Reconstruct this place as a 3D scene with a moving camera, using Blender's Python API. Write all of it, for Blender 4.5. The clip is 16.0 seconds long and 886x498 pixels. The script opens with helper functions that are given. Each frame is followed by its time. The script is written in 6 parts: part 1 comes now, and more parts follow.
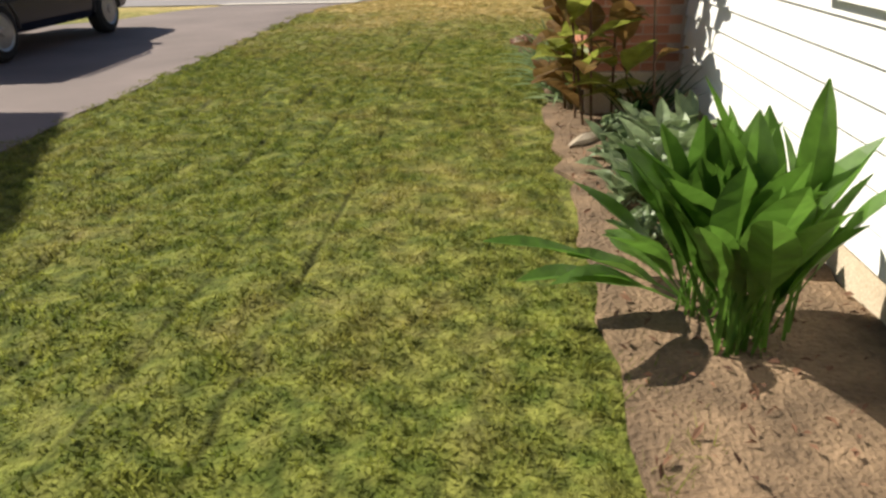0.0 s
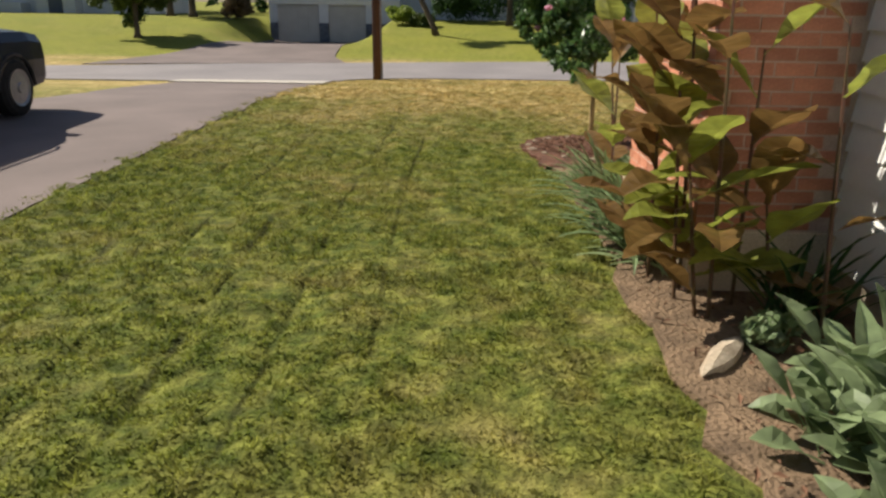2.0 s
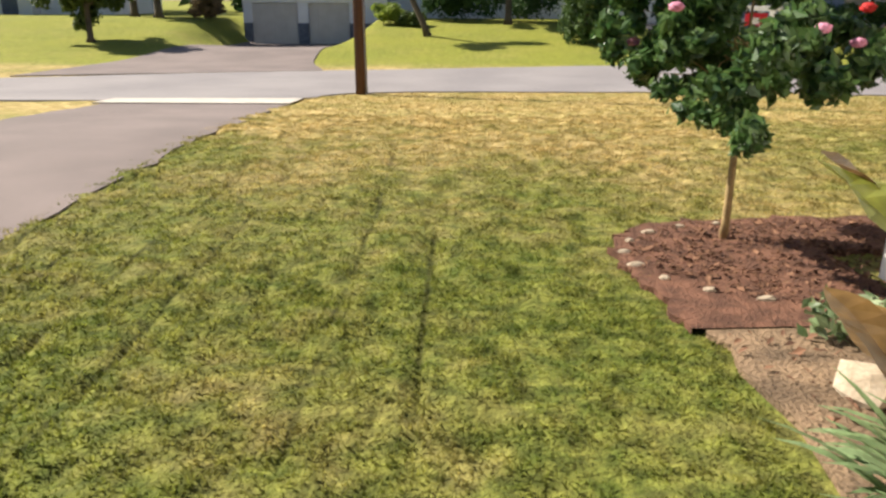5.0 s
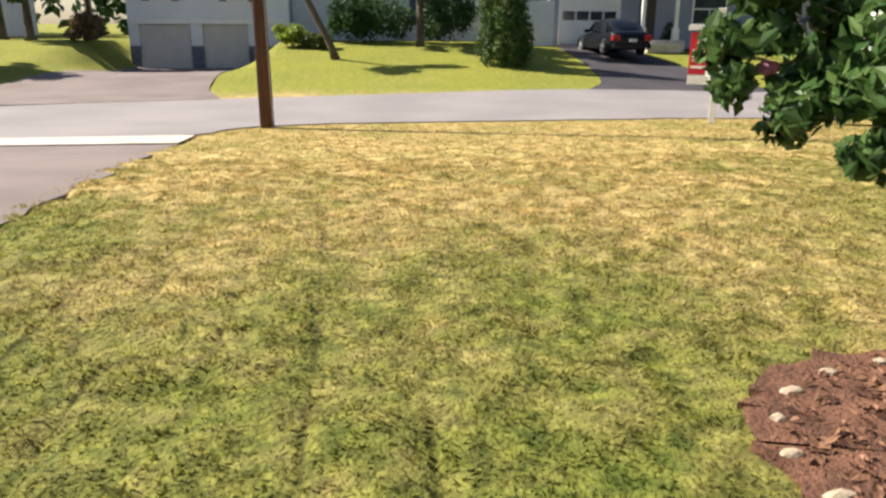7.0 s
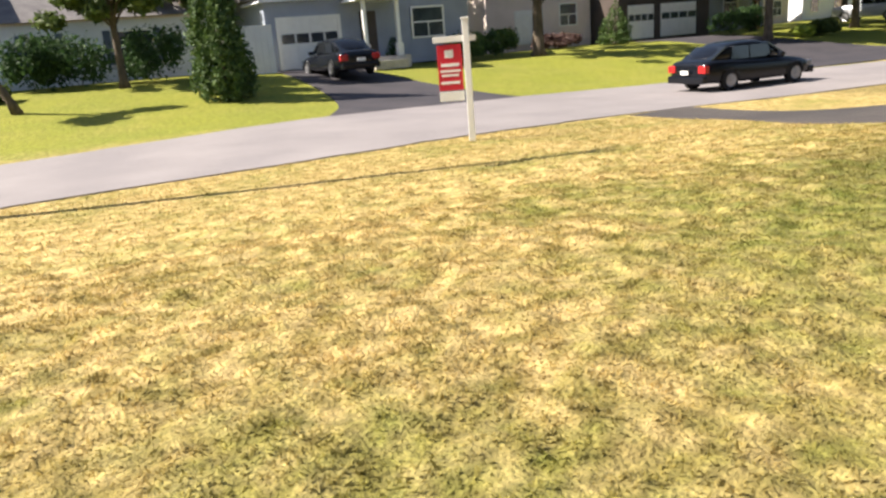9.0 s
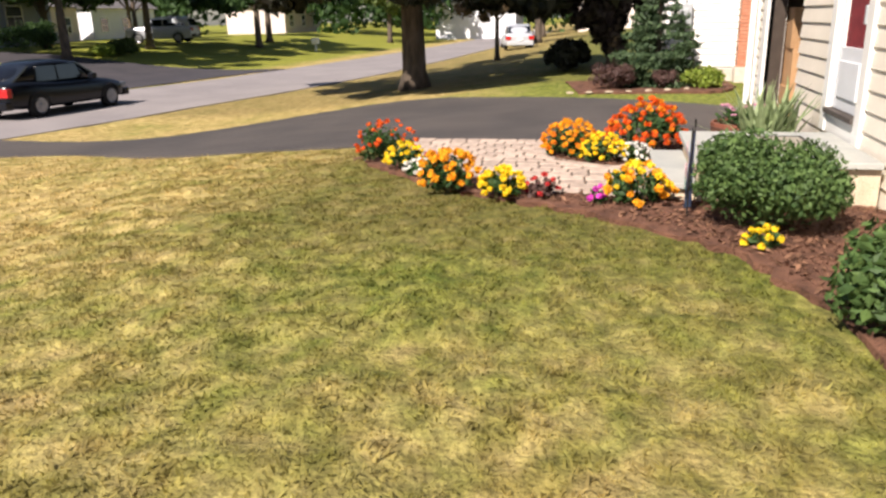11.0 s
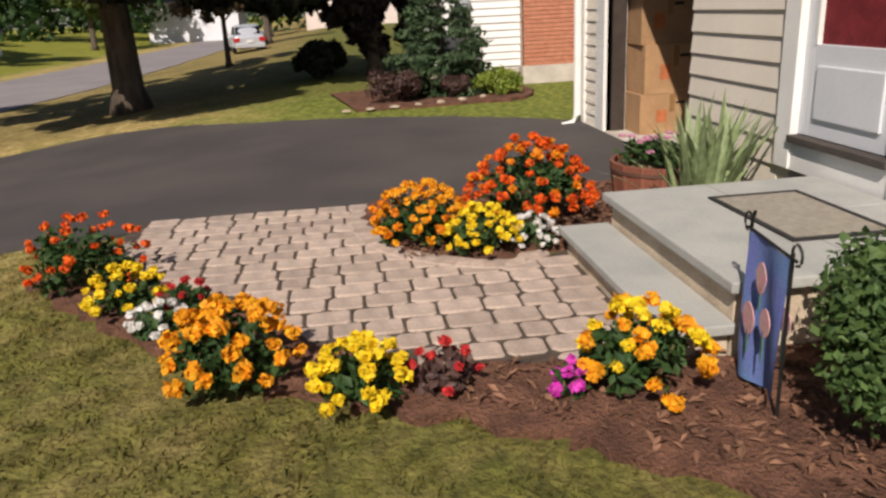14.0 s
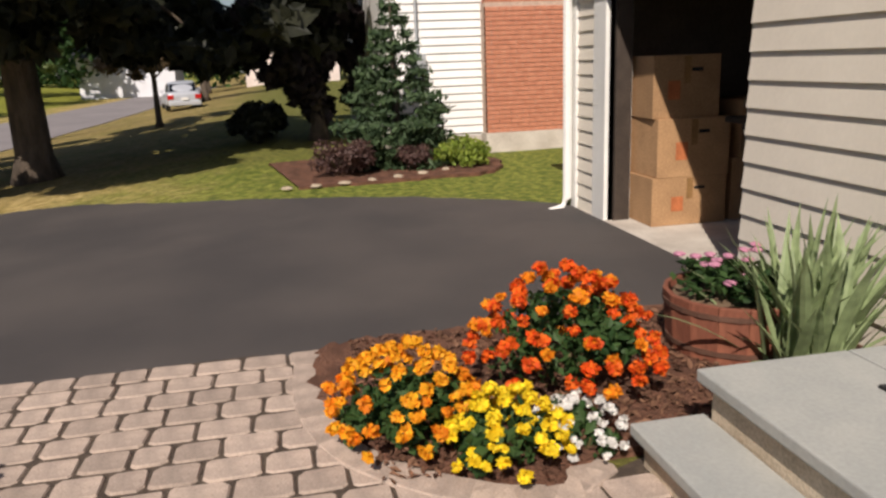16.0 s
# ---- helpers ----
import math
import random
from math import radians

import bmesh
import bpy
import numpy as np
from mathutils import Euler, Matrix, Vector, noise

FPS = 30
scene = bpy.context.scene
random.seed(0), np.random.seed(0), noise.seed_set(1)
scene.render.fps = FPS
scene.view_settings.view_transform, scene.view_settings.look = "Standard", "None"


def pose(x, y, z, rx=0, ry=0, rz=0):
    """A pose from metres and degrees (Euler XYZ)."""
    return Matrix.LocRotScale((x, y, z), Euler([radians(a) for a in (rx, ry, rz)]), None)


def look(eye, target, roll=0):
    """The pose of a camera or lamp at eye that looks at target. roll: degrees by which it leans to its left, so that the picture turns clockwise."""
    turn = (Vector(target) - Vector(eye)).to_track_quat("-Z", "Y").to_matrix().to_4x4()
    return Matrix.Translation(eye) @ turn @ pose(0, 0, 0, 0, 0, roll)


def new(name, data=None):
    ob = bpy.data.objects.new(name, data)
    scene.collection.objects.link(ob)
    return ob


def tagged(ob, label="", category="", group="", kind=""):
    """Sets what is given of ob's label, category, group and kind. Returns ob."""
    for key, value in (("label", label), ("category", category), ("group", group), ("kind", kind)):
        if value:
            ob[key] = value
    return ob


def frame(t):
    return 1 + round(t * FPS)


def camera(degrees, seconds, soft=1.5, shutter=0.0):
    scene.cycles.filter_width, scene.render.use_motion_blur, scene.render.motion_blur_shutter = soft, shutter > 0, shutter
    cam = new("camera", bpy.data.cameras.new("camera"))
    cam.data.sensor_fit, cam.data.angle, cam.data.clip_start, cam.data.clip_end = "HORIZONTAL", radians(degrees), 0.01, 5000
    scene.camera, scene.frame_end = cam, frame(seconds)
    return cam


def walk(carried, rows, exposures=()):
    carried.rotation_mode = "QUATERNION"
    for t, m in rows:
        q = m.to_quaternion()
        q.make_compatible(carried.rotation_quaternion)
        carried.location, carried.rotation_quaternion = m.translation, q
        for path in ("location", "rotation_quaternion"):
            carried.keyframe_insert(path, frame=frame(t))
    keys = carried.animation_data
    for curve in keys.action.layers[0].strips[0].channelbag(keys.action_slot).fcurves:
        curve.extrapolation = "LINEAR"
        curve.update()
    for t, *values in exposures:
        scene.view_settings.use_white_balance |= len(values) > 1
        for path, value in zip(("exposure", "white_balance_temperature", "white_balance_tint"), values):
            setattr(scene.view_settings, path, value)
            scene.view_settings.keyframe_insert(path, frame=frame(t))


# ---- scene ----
cam = camera(61.3, 16.0, soft=2.6)
PATH = [
    (0, (2.936, 1.497, 1.507), (2.795, 3.326, 0.709), -1.5),
    (0.5, (2.794, 2.143, 1.542), (2.622, 4.023, 0.882), -1.8),
    (1, (2.623, 2.737, 1.544), (2.511, 4.662, 1.013), -0.2),
    (1.5, (2.501, 3.319, 1.506), (2.493, 5.232, 0.921), -0.7),
    (2, (2.408, 3.889, 1.498), (2.377, 5.789, 0.874), 0.8),
    (2.5, (2.302, 4.518, 1.488), (2.404, 6.418, 0.872), -1.2),
    (3, (2.258, 5.166, 1.494), (2.328, 7.045, 0.814), -1.6),
    (3.5, (2.194, 5.828, 1.509), (2.296, 7.731, 0.903), -0.2),
    (4, (2.162, 6.477, 1.483), (2.291, 8.377, 0.873), -0.7),
    (4.5, (2.15, 7.109, 1.506), (2.145, 9.006, 0.872), 0.3),
    (7, (1.77, 10.057, 1.397), (2.01, 11.958, 0.821), 0.3),
    (7.5, (1.794, 10.658, 1.399), (2.249, 12.529, 0.856), -1.0),
    (8, (1.856, 11.253, 1.434), (2.355, 13.128, 0.948), -1.0),
    (8.5, (1.947, 11.856, 1.424), (2.678, 13.635, 0.878), -2.3),
    (9, (2.161, 12.443, 1.434), (3.025, 14.162, 0.887), -4.6),
    (9.5, (2.569, 12.932, 1.43), (3.732, 14.461, 0.873), -3.3),
    (10, (2.843, 13.39, 1.437), (4.506, 14.372, 0.918), -1.8),
    (12.5, (5.302, 14.859, 1.412), (7.189, 15.085, 0.79), -1.6),
    (13, (5.874, 14.961, 1.442), (7.775, 15.174, 0.858), -4.6),
    (13.5, (6.424, 15.001, 1.419), (8.338, 15.081, 0.843), -2.0),
    (14, (6.981, 14.996, 1.428), (8.87, 14.781, 0.809), -2.9),
    (14.5, (7.422, 15.052, 1.456), (9.322, 14.891, 0.853), -1.2),
    (15, (7.884, 15.094, 1.465), (9.793, 14.855, 0.921), -2.9),
    (15.5, (8.331, 15.08, 1.479), (10.196, 14.641, 0.906), -2.7),
    (16, (8.756, 14.976, 1.48), (10.659, 14.597, 0.992), -2.2),
]
EXPOSURES = [(0.0, 0.72, 6500, 10), (1.5, 0.48, 6500, 11), (3.5, 0.74, 6500, 11), (4.6, 0.98, 6500, 11), (7.0, 1.16, 6500, 12), (9.0, 1.38, 6500, 14), (10.2, 1.22, 6500, 16), (12.3, 0.38, 6500, 20), (13.5, 0.14, 6500, 18), (16.0, 0.10, 6500, 18)]
walk(cam, [(t, look(eye, target, roll)) for t, eye, target, roll in PATH], exposures=EXPOSURES)

# ---------------------------------------------------------------- light
SUN_DIR = Vector((0.683, -0.290, -0.672))          # the way the sunlight travels
world = bpy.data.worlds.new("sky")
scene.world = world
world.use_nodes = True
wn = world.node_tree
sky = wn.nodes.new("ShaderNodeTexSky")
sky.sky_type, sky.sun_disc = "NISHITA", False
sky.sun_elevation, sky.sun_rotation = radians(42), math.atan2(-0.92, 0.39)
wn.links.new(sky.outputs[0], wn.nodes["Background"].inputs[0])
wn.nodes["Background"].inputs[1].default_value = 0.058
sun_data = bpy.data.lights.new("sun", "SUN")
sun_data.energy, sun_data.angle, sun_data.color = 5.0, radians(0.5), (1.0, 0.93, 0.80)
sun = new("sun", sun_data)
sun.matrix_world = Matrix.Translation((0, 0, 30)) @ SUN_DIR.to_track_quat("-Z", "Y").to_matrix().to_4x4()


# ---------------------------------------------------------------- materials
def material(name, a, b=None, rough=0.8, scale=8.0, fine=60.0, bump=0.15, metal=0.0, vary=0.0, spec=0.3, detail=6.0, dist=0.01, stretch=(1, 1, 1), speck=0.5):
    """Two tones mixed by coarse noise, speckled by a fine one, with bump; vary: shift per object."""
    m = bpy.data.materials.new(name)
    m.use_nodes = True
    nt = m.node_tree
    p = nt.nodes["Principled BSDF"]
    b = b or tuple(v * 0.75 for v in a)
    co = nt.nodes.new("ShaderNodeTexCoord")
    mp = nt.nodes.new("ShaderNodeMapping")
    mp.inputs["Scale"].default_value = stretch
    nt.links.new(co.outputs["Object"], mp.inputs[0])
    n1, n2 = nt.nodes.new("ShaderNodeTexNoise"), nt.nodes.new("ShaderNodeTexNoise")
    for n, s in ((n1, scale), (n2, fine)):
        n.inputs["Scale"].default_value, n.inputs["Detail"].default_value = s, detail
        nt.links.new(mp.outputs[0], n.inputs["Vector"])
    ramp = nt.nodes.new("ShaderNodeValToRGB")
    ramp.color_ramp.elements[0].position, ramp.color_ramp.elements[1].position = 0.35, 0.65
    ramp.color_ramp.elements[0].color, ramp.color_ramp.elements[1].color = (*b, 1), (*a, 1)
    nt.links.new(n1.outputs[0], ramp.inputs[0])
    mix = nt.nodes.new("ShaderNodeMix")
    mix.data_type, mix.blend_type = "RGBA", "MULTIPLY"
    mix.inputs[0].default_value = speck
    r2 = nt.nodes.new("ShaderNodeMapRange")
    r2.inputs[1].default_value, r2.inputs[2].default_value, r2.inputs[3].default_value, r2.inputs[4].default_value = 0.3, 0.7, 0.6, 1.25
    nt.links.new(n2.outputs[0], r2.inputs[0])
    nt.links.new(ramp.outputs[0], mix.inputs[6])
    nt.links.new(r2.outputs[0], mix.inputs[7])
    out = mix.outputs[2]
    if vary:
        info, hsv, mr = nt.nodes.new("ShaderNodeObjectInfo"), nt.nodes.new("ShaderNodeHueSaturation"), nt.nodes.new("ShaderNodeMapRange")
        mr.inputs[3].default_value, mr.inputs[4].default_value = 1 - vary, 1 + vary
        nt.links.new(info.outputs["Random"], mr.inputs[0])
        nt.links.new(mr.outputs[0], hsv.inputs["Value"])
        nt.links.new(out, hsv.inputs["Color"])
        out = hsv.outputs[0]
    nt.links.new(out, p.inputs["Base Color"])
    bp = nt.nodes.new("ShaderNodeBump")
    bp.inputs["Strength"].default_value, bp.inputs["Distance"].default_value = bump, dist
    nt.links.new(n2.outputs[0], bp.inputs["Height"])
    nt.links.new(bp.outputs[0], p.inputs["Normal"])
    p.inputs["Roughness"].default_value, p.inputs["Metallic"].default_value = rough, metal
    p.inputs["Specular IOR Level"].default_value = spec
    return m


def leafy(name, a, b, rough=0.5, spec=0.35, through_light=0.35, c=None):
    """Leaf material: tone by island, with some light through the blade."""
    m = bpy.data.materials.new(name)
    m.use_nodes = True
    nt = m.node_tree
    p = nt.nodes["Principled BSDF"]
    geo, ramp = nt.nodes.new("ShaderNodeNewGeometry"), nt.nodes.new("ShaderNodeValToRGB")
    ramp.color_ramp.elements[0].color, ramp.color_ramp.elements[1].color = (*a, 1), (*b, 1)
    if c:
        e = ramp.color_ramp.elements.new(0.85)
        e.color = (*b, 1)
        ramp.color_ramp.elements[2].color = (*c, 1)
    nt.links.new(geo.outputs["Random Per Island"], ramp.inputs[0])
    co, nz, mix = nt.nodes.new("ShaderNodeTexCoord"), nt.nodes.new("ShaderNodeTexNoise"), nt.nodes.new("ShaderNodeMix")
    nz.inputs["Scale"].default_value = 14.0
    nt.links.new(co.outputs["Object"], nz.inputs["Vector"])
    mr = nt.nodes.new("ShaderNodeMapRange")
    mr.inputs[1].default_value, mr.inputs[2].default_value, mr.inputs[3].default_value, mr.inputs[4].default_value = 0.3, 0.7, 0.7, 1.2
    nt.links.new(nz.outputs[0], mr.inputs[0])
    mix.data_type, mix.blend_type = "RGBA", "MULTIPLY"
    mix.inputs[0].default_value = 1.0
    nt.links.new(ramp.outputs[0], mix.inputs[6])
    nt.links.new(mr.outputs[0], mix.inputs[7])
    nt.links.new(mix.outputs[2], p.inputs["Base Color"])
    p.inputs["Roughness"].default_value, p.inputs["Specular IOR Level"].default_value = rough, spec
    tl, add = nt.nodes.new("ShaderNodeBsdfTranslucent"), nt.nodes.new("ShaderNodeMixShader")
    nt.links.new(mix.outputs[2], tl.inputs[0])
    add.inputs[0].default_value = through_light
    nt.links.new(p.outputs[0], add.inputs[1])
    nt.links.new(tl.outputs[0], add.inputs[2])
    nt.links.new(add.outputs[0], nt.nodes["Material Output"].inputs[0])
    return m


MOW_PITCH, MOW_PHASE = 0.45, 0.18          # wheel marks of the mower, along y


def lawn_material(name, blades):
    """Mown summer grass: green patches, straw patches, mower lines along the yard."""
    m = bpy.data.materials.new(name)
    m.use_nodes = True
    nt = m.node_tree
    p = nt.nodes["Principled BSDF"]
    L = nt.links.new
    geo = nt.nodes.new("ShaderNodeNewGeometry")
    sep = nt.nodes.new("ShaderNodeSeparateXYZ")
    L(geo.outputs["Position"], sep.inputs[0])

    def noise_at(s, d=6.0):
        n = nt.nodes.new("ShaderNodeTexNoise")
        n.inputs["Scale"].default_value, n.inputs["Detail"].default_value = s, d
        L(geo.outputs["Position"], n.inputs["Vector"])
        return n.outputs[0]

    def span(v, a, b, c, d):
        r = nt.nodes.new("ShaderNodeMapRange")
        r.interpolation_type = "SMOOTHSTEP"
        for k, q in enumerate((a, b, c, d)):
            r.inputs[k + 1].default_value = q
        L(v, r.inputs[0])
        return r.outputs[0]

    def calc(op, a, b):
        n = nt.nodes.new("ShaderNodeMath")
        n.operation = op
        for k, q in enumerate((a, b)):
            if isinstance(q, (int, float)):
                n.inputs[k].default_value = q
            else:
                L(q, n.inputs[k])
        return n.outputs[0]

    def blend(f, a, b):
        n = nt.nodes.new("ShaderNodeMix")
        n.data_type = "RGBA"
        L(f, n.inputs[0])
        for k, q in ((6, a), (7, b)):
            if isinstance(q, tuple):
                n.inputs[k].default_value = (*q, 1)
            else:
                L(q, n.inputs[k])
        return n.outputs[2]

    # dry front yard, greener side yard and far verges
    front = calc("ADD", sep.outputs[1], calc("MULTIPLY", calc("MINIMUM", calc("SUBTRACT", sep.outputs[0], 2.6), 3.0), 0.5))
    dry = calc("MULTIPLY", span(front, 9.5, 18.0, 0.14, 0.76), span(sep.outputs[1], 31.0, 34.0, 1.0, 0.25))
    dry = calc("SUBTRACT", dry, calc("MULTIPLY", span(sep.outputs[0], 4.2, 7.2, 0.0, 0.36), span(sep.outputs[1], 16.3, 19.5, 1.0, 0.12)))
    dry = calc("SUBTRACT", dry, calc("MULTIPLY", span(sep.outputs[0], 15.0, 17.0, 0.0, 0.4), span(sep.outputs[1], 15.0, 17.5, 1.0, 0.0)))
    dry = calc("ADD", dry, calc("MULTIPLY", calc("SUBTRACT", noise_at(0.55), 0.5), 1.2))
    dry = calc("ADD", dry, calc("MULTIPLY", calc("SUBTRACT", noise_at(4.0), 0.5), 0.85))
    dry = span(dry, 0.0, 1.0, 0.0, 1.0)
    green = blend(span(noise_at(9.0), 0.35, 0.65, 0, 1), (0.092, 0.122, 0.018), (0.225, 0.243, 0.046))
    straw = blend(span(noise_at(5.0), 0.35, 0.65, 0, 1), (0.30, 0.220, 0.072), (0.54, 0.402, 0.168))
    col = blend(dry, green, straw)
    # thin brownish turf, its tone darkened for the shade under the street oak
    thin_shade = calc("MULTIPLY", span(sep.outputs[0], 20.0, 22.5, 0.0, 0.45), span(sep.outputs[1], 26.0, 28.0, 1.0, 0.0))
    col = blend(thin_shade, col, (0.105, 0.080, 0.030))
    # watered lawns across the street
    far = calc("MULTIPLY", span(sep.outputs[1], 31.0, 34.0, 0.0, 0.8), span(noise_at(0.4), 0.3, 0.7, 0.6, 1.0))
    col = blend(far, col, (0.235, 0.240, 0.030))
    # thick dark turf beside the paved path
    thick = calc("MULTIPLY", span(sep.outputs[0], 7.0, 9.2, 0.0, 0.5), span(sep.outputs[1], 16.2, 18.5, 1.0, 0.0))
    col = blend(calc("MULTIPLY", thick, span(sep.outputs[0], 12.5, 13.5, 1.0, 0.0)), col, (0.095, 0.083, 0.022))
    # mower lines
    sway = calc("MULTIPLY", calc("SINE", calc("MULTIPLY", sep.outputs[1], 0.8), 0.0), 0.03)
    saw = calc("FRACT", calc("DIVIDE", calc("SUBTRACT", calc("ADD", sep.outputs[0], sway), MOW_PHASE), MOW_PITCH), 0.0)
    line = calc("MULTIPLY", calc("MULTIPLY", span(saw, 0.0, 0.05, 0, 1), span(saw, 0.06, 0.13, 1, 0)), calc("MULTIPLY", span(noise_at(1.3), 0.40, 0.62, 0.1, 0.9), span(sep.outputs[0], 2.15, 2.5, 1.0, 0.3)))
    line = calc("MULTIPLY", line, span(front, 11.5, 16.0, 1.0, 0.3))
    dark = blend(line, (1.0, 1.0, 1.0), (0.30, 0.30, 0.22))
    mul = nt.nodes.new("ShaderNodeMix")
    mul.data_type, mul.blend_type = "RGBA", "MULTIPLY"
    mul.inputs[0].default_value = 1.0
    L(col, mul.inputs[6])
    L(dark, mul.inputs[7])
    out = mul.outputs[2]
    tone = nt.nodes.new("ShaderNodeMix")
    tone.data_type, tone.blend_type = "RGBA", "MULTIPLY"
    tone.inputs[0].default_value = 1.0
    L(out, tone.inputs[6])
    if blades:
        r = calc("MULTIPLY", span(geo.outputs["Random Per Island"], 0, 1, 0.95, 1.2), span(noise_at(13.0, 3.0), 0.36, 0.64, 0.78, 1.2))
    else:
        r = calc("MULTIPLY", span(noise_at(45.0), 0.3, 0.7, 0.8, 1.15), span(noise_at(13.0, 3.0), 0.36, 0.64, 0.78, 1.2))
        # near ground is toned down to stand for shade between the blades
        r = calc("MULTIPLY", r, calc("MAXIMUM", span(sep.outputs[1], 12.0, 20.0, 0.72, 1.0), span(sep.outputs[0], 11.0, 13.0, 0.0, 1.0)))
    L(r, tone.inputs[7])
    L(tone.outputs[2], p.inputs["Base Color"])
    p.inputs["Roughness"].default_value = 0.75 if blades else 0.95
    p.inputs["Specular IOR Level"].default_value = 0.2
    if blades:
        tl, add = nt.nodes.new("ShaderNodeBsdfTranslucent"), nt.nodes.new("ShaderNodeMixShader")
        L(tone.outputs[2], tl.inputs[0])
        add.inputs[0].default_value = 0.5
        L(p.outputs[0], add.inputs[1])
        L(tl.outputs[0], add.inputs[2])
        L(add.outputs[0], nt.nodes["Material Output"].inputs[0])
    else:
        bp = nt.nodes.new("ShaderNodeBump")
        bp.inputs["Strength"].default_value, bp.inputs["Distance"].default_value = 0.9, 0.03
        L(noise_at(38.0), bp.inputs["Height"])
        L(bp.outputs[0], p.inputs["Normal"])
    return m


LAWN, BLADES = lawn_material("lawn_ground_with_blade_shade", False), lawn_material("grass_blades", True)
ASPHALT = material("old_grey_asphalt", (0.215, 0.172, 0.158), (0.165, 0.133, 0.122), 0.9, 0.7, 160, 0.5, dist=0.004)
ROAD = material("road_asphalt", (0.27, 0.245, 0.24), (0.22, 0.20, 0.20), 0.9, 0.5, 130, 0.4, dist=0.004)
DARK_ASPHALT = material("sealed_asphalt", (0.085, 0.074, 0.068), (0.06, 0.054, 0.052), 0.85, 0.8, 220, 0.6, dist=0.004)
FAR_DARK = material("far_sealed_asphalt", (0.065, 0.058, 0.064), (0.045, 0.042, 0.048), 0.85, 0.8, 90)
CONCRETE = material("pale_concrete", (0.58, 0.53, 0.46), (0.45, 0.40, 0.34), 0.85, 3, 90, 0.25)
CREAM_CONCRETE = material("cream_painted_concrete", (0.60, 0.50, 0.37), (0.47, 0.38, 0.27), 0.85, 5, 80, 0.3)
MULCH = material("brown_bark_mulch", (0.20, 0.095, 0.058), (0.095, 0.045, 0.028), 0.95, 7, 55, 1.0, dist=0.03)
SOIL = material("dry_tan_soil", (0.26, 0.175, 0.105), (0.13, 0.088, 0.054), 0.95, 4, 40, 1.0, dist=0.03)
WHITE_SIDING = material("white_vinyl_siding", (0.80, 0.79, 0.76), (0.74, 0.73, 0.70), 0.5, 2, 40, 0.0, speck=0.08)
CREAM_SIDING = material("cream_vinyl_siding", (0.74, 0.68, 0.57), (0.68, 0.62, 0.52), 0.55, 2, 40, 0.0, speck=0.08)
WHITE_TRIM = material("white_painted_trim", (0.80, 0.79, 0.75), (0.74, 0.73, 0.69), 0.45, 3, 50, 0.05, speck=0.08)
BRICK = material("orange_red_brick", (0.50, 0.215, 0.13), (0.40, 0.155, 0.09), 0.9, 9, 90, 0.5, vary=0.22)
MORTAR = material("grey_mortar", (0.54, 0.40, 0.31), (0.44, 0.32, 0.25), 0.95, 12, 120, 0.5)
BLUESTONE = material("blue_grey_flagstone", (0.40, 0.40, 0.365), (0.32, 0.33, 0.31), 0.75, 3, 60, 0.12, speck=0.2)
PAVER = material("tan_concrete_paver", (0.47, 0.37, 0.30), (0.35, 0.28, 0.23), 0.9, 9, 110, 0.45, vary=0.16)
JOINT = material("dark_joint_sand", (0.10, 0.075, 0.055), (0.06, 0.045, 0.035), 0.95, 20, 120, 0.6)
CARDBOARD = material("brown_cardboard", (0.42, 0.25, 0.125), (0.34, 0.20, 0.10), 0.85, 4, 60, 0.1, vary=0.12)
BLACK_PLASTIC = material("black_plastic", (0.025, 0.024, 0.024), (0.018, 0.018, 0.018), 0.5, 5, 60, 0.05)
# garage boards coloured dark so the tone carries the room's dimness
DARK_ROOM = material("dim_toned_garage_board", (0.16, 0.12, 0.09), (0.12, 0.09, 0.07), 0.9, 3, 30)
WOOD = material("stained_barrel_wood", (0.26, 0.095, 0.055), (0.18, 0.065, 0.04), 0.7, 5, 60, 0.4, stretch=(1, 1, 0.15))
BARK = material("grey_brown_bark", (0.15, 0.115, 0.085), (0.07, 0.055, 0.042), 0.95, 6, 35, 1.0, dist=0.03, stretch=(1, 1, 0.3))
POLE_WOOD = material("creosoted_pole_wood", (0.12, 0.06, 0.04), (0.07, 0.035, 0.025), 0.85, 6, 50, 0.5, stretch=(1, 1, 0.1))
STAKE = material("pale_bark", (0.42, 0.30, 0.14), (0.30, 0.21, 0.10), 0.8, 12, 60, 0.3)
BLACK_PAINT = material("black_car_paint", (0.006, 0.007, 0.010), (0.005, 0.006, 0.009), 0.22, 3, 30, 0.0, spec=0.35, speck=0.08)
NAVY_PAINT = material("dark_navy_car_paint", (0.010, 0.013, 0.026), (0.008, 0.010, 0.021), 0.25, 3, 30, 0.0, spec=0.3, speck=0.08)
SILVER_PAINT = material("silver_car_paint", (0.55, 0.57, 0.60), (0.50, 0.52, 0.55), 0.3, 3, 30, 0.0, metal=0.3, speck=0.08)
CAR_GLASS = material("tinted_car_glass", (0.012, 0.014, 0.017), (0.010, 0.012, 0.015), 0.06, 2, 20, 0.0, spec=0.8, speck=0.08)
RUBBER = material("black_rubber", (0.02, 0.02, 0.02), (0.014, 0.014, 0.014), 0.85, 20, 90, 0.2)
ALLOY = material("silver_alloy", (0.34, 0.34, 0.35), (0.27, 0.27, 0.28), 0.35, 9, 60, 0.05, metal=0.7, speck=0.08)
RED_LAMP = material("red_lamp_lens", (0.50, 0.02, 0.02), (0.38, 0.015, 0.015), 0.2, 9, 50, 0.0, spec=0.6, speck=0.08)
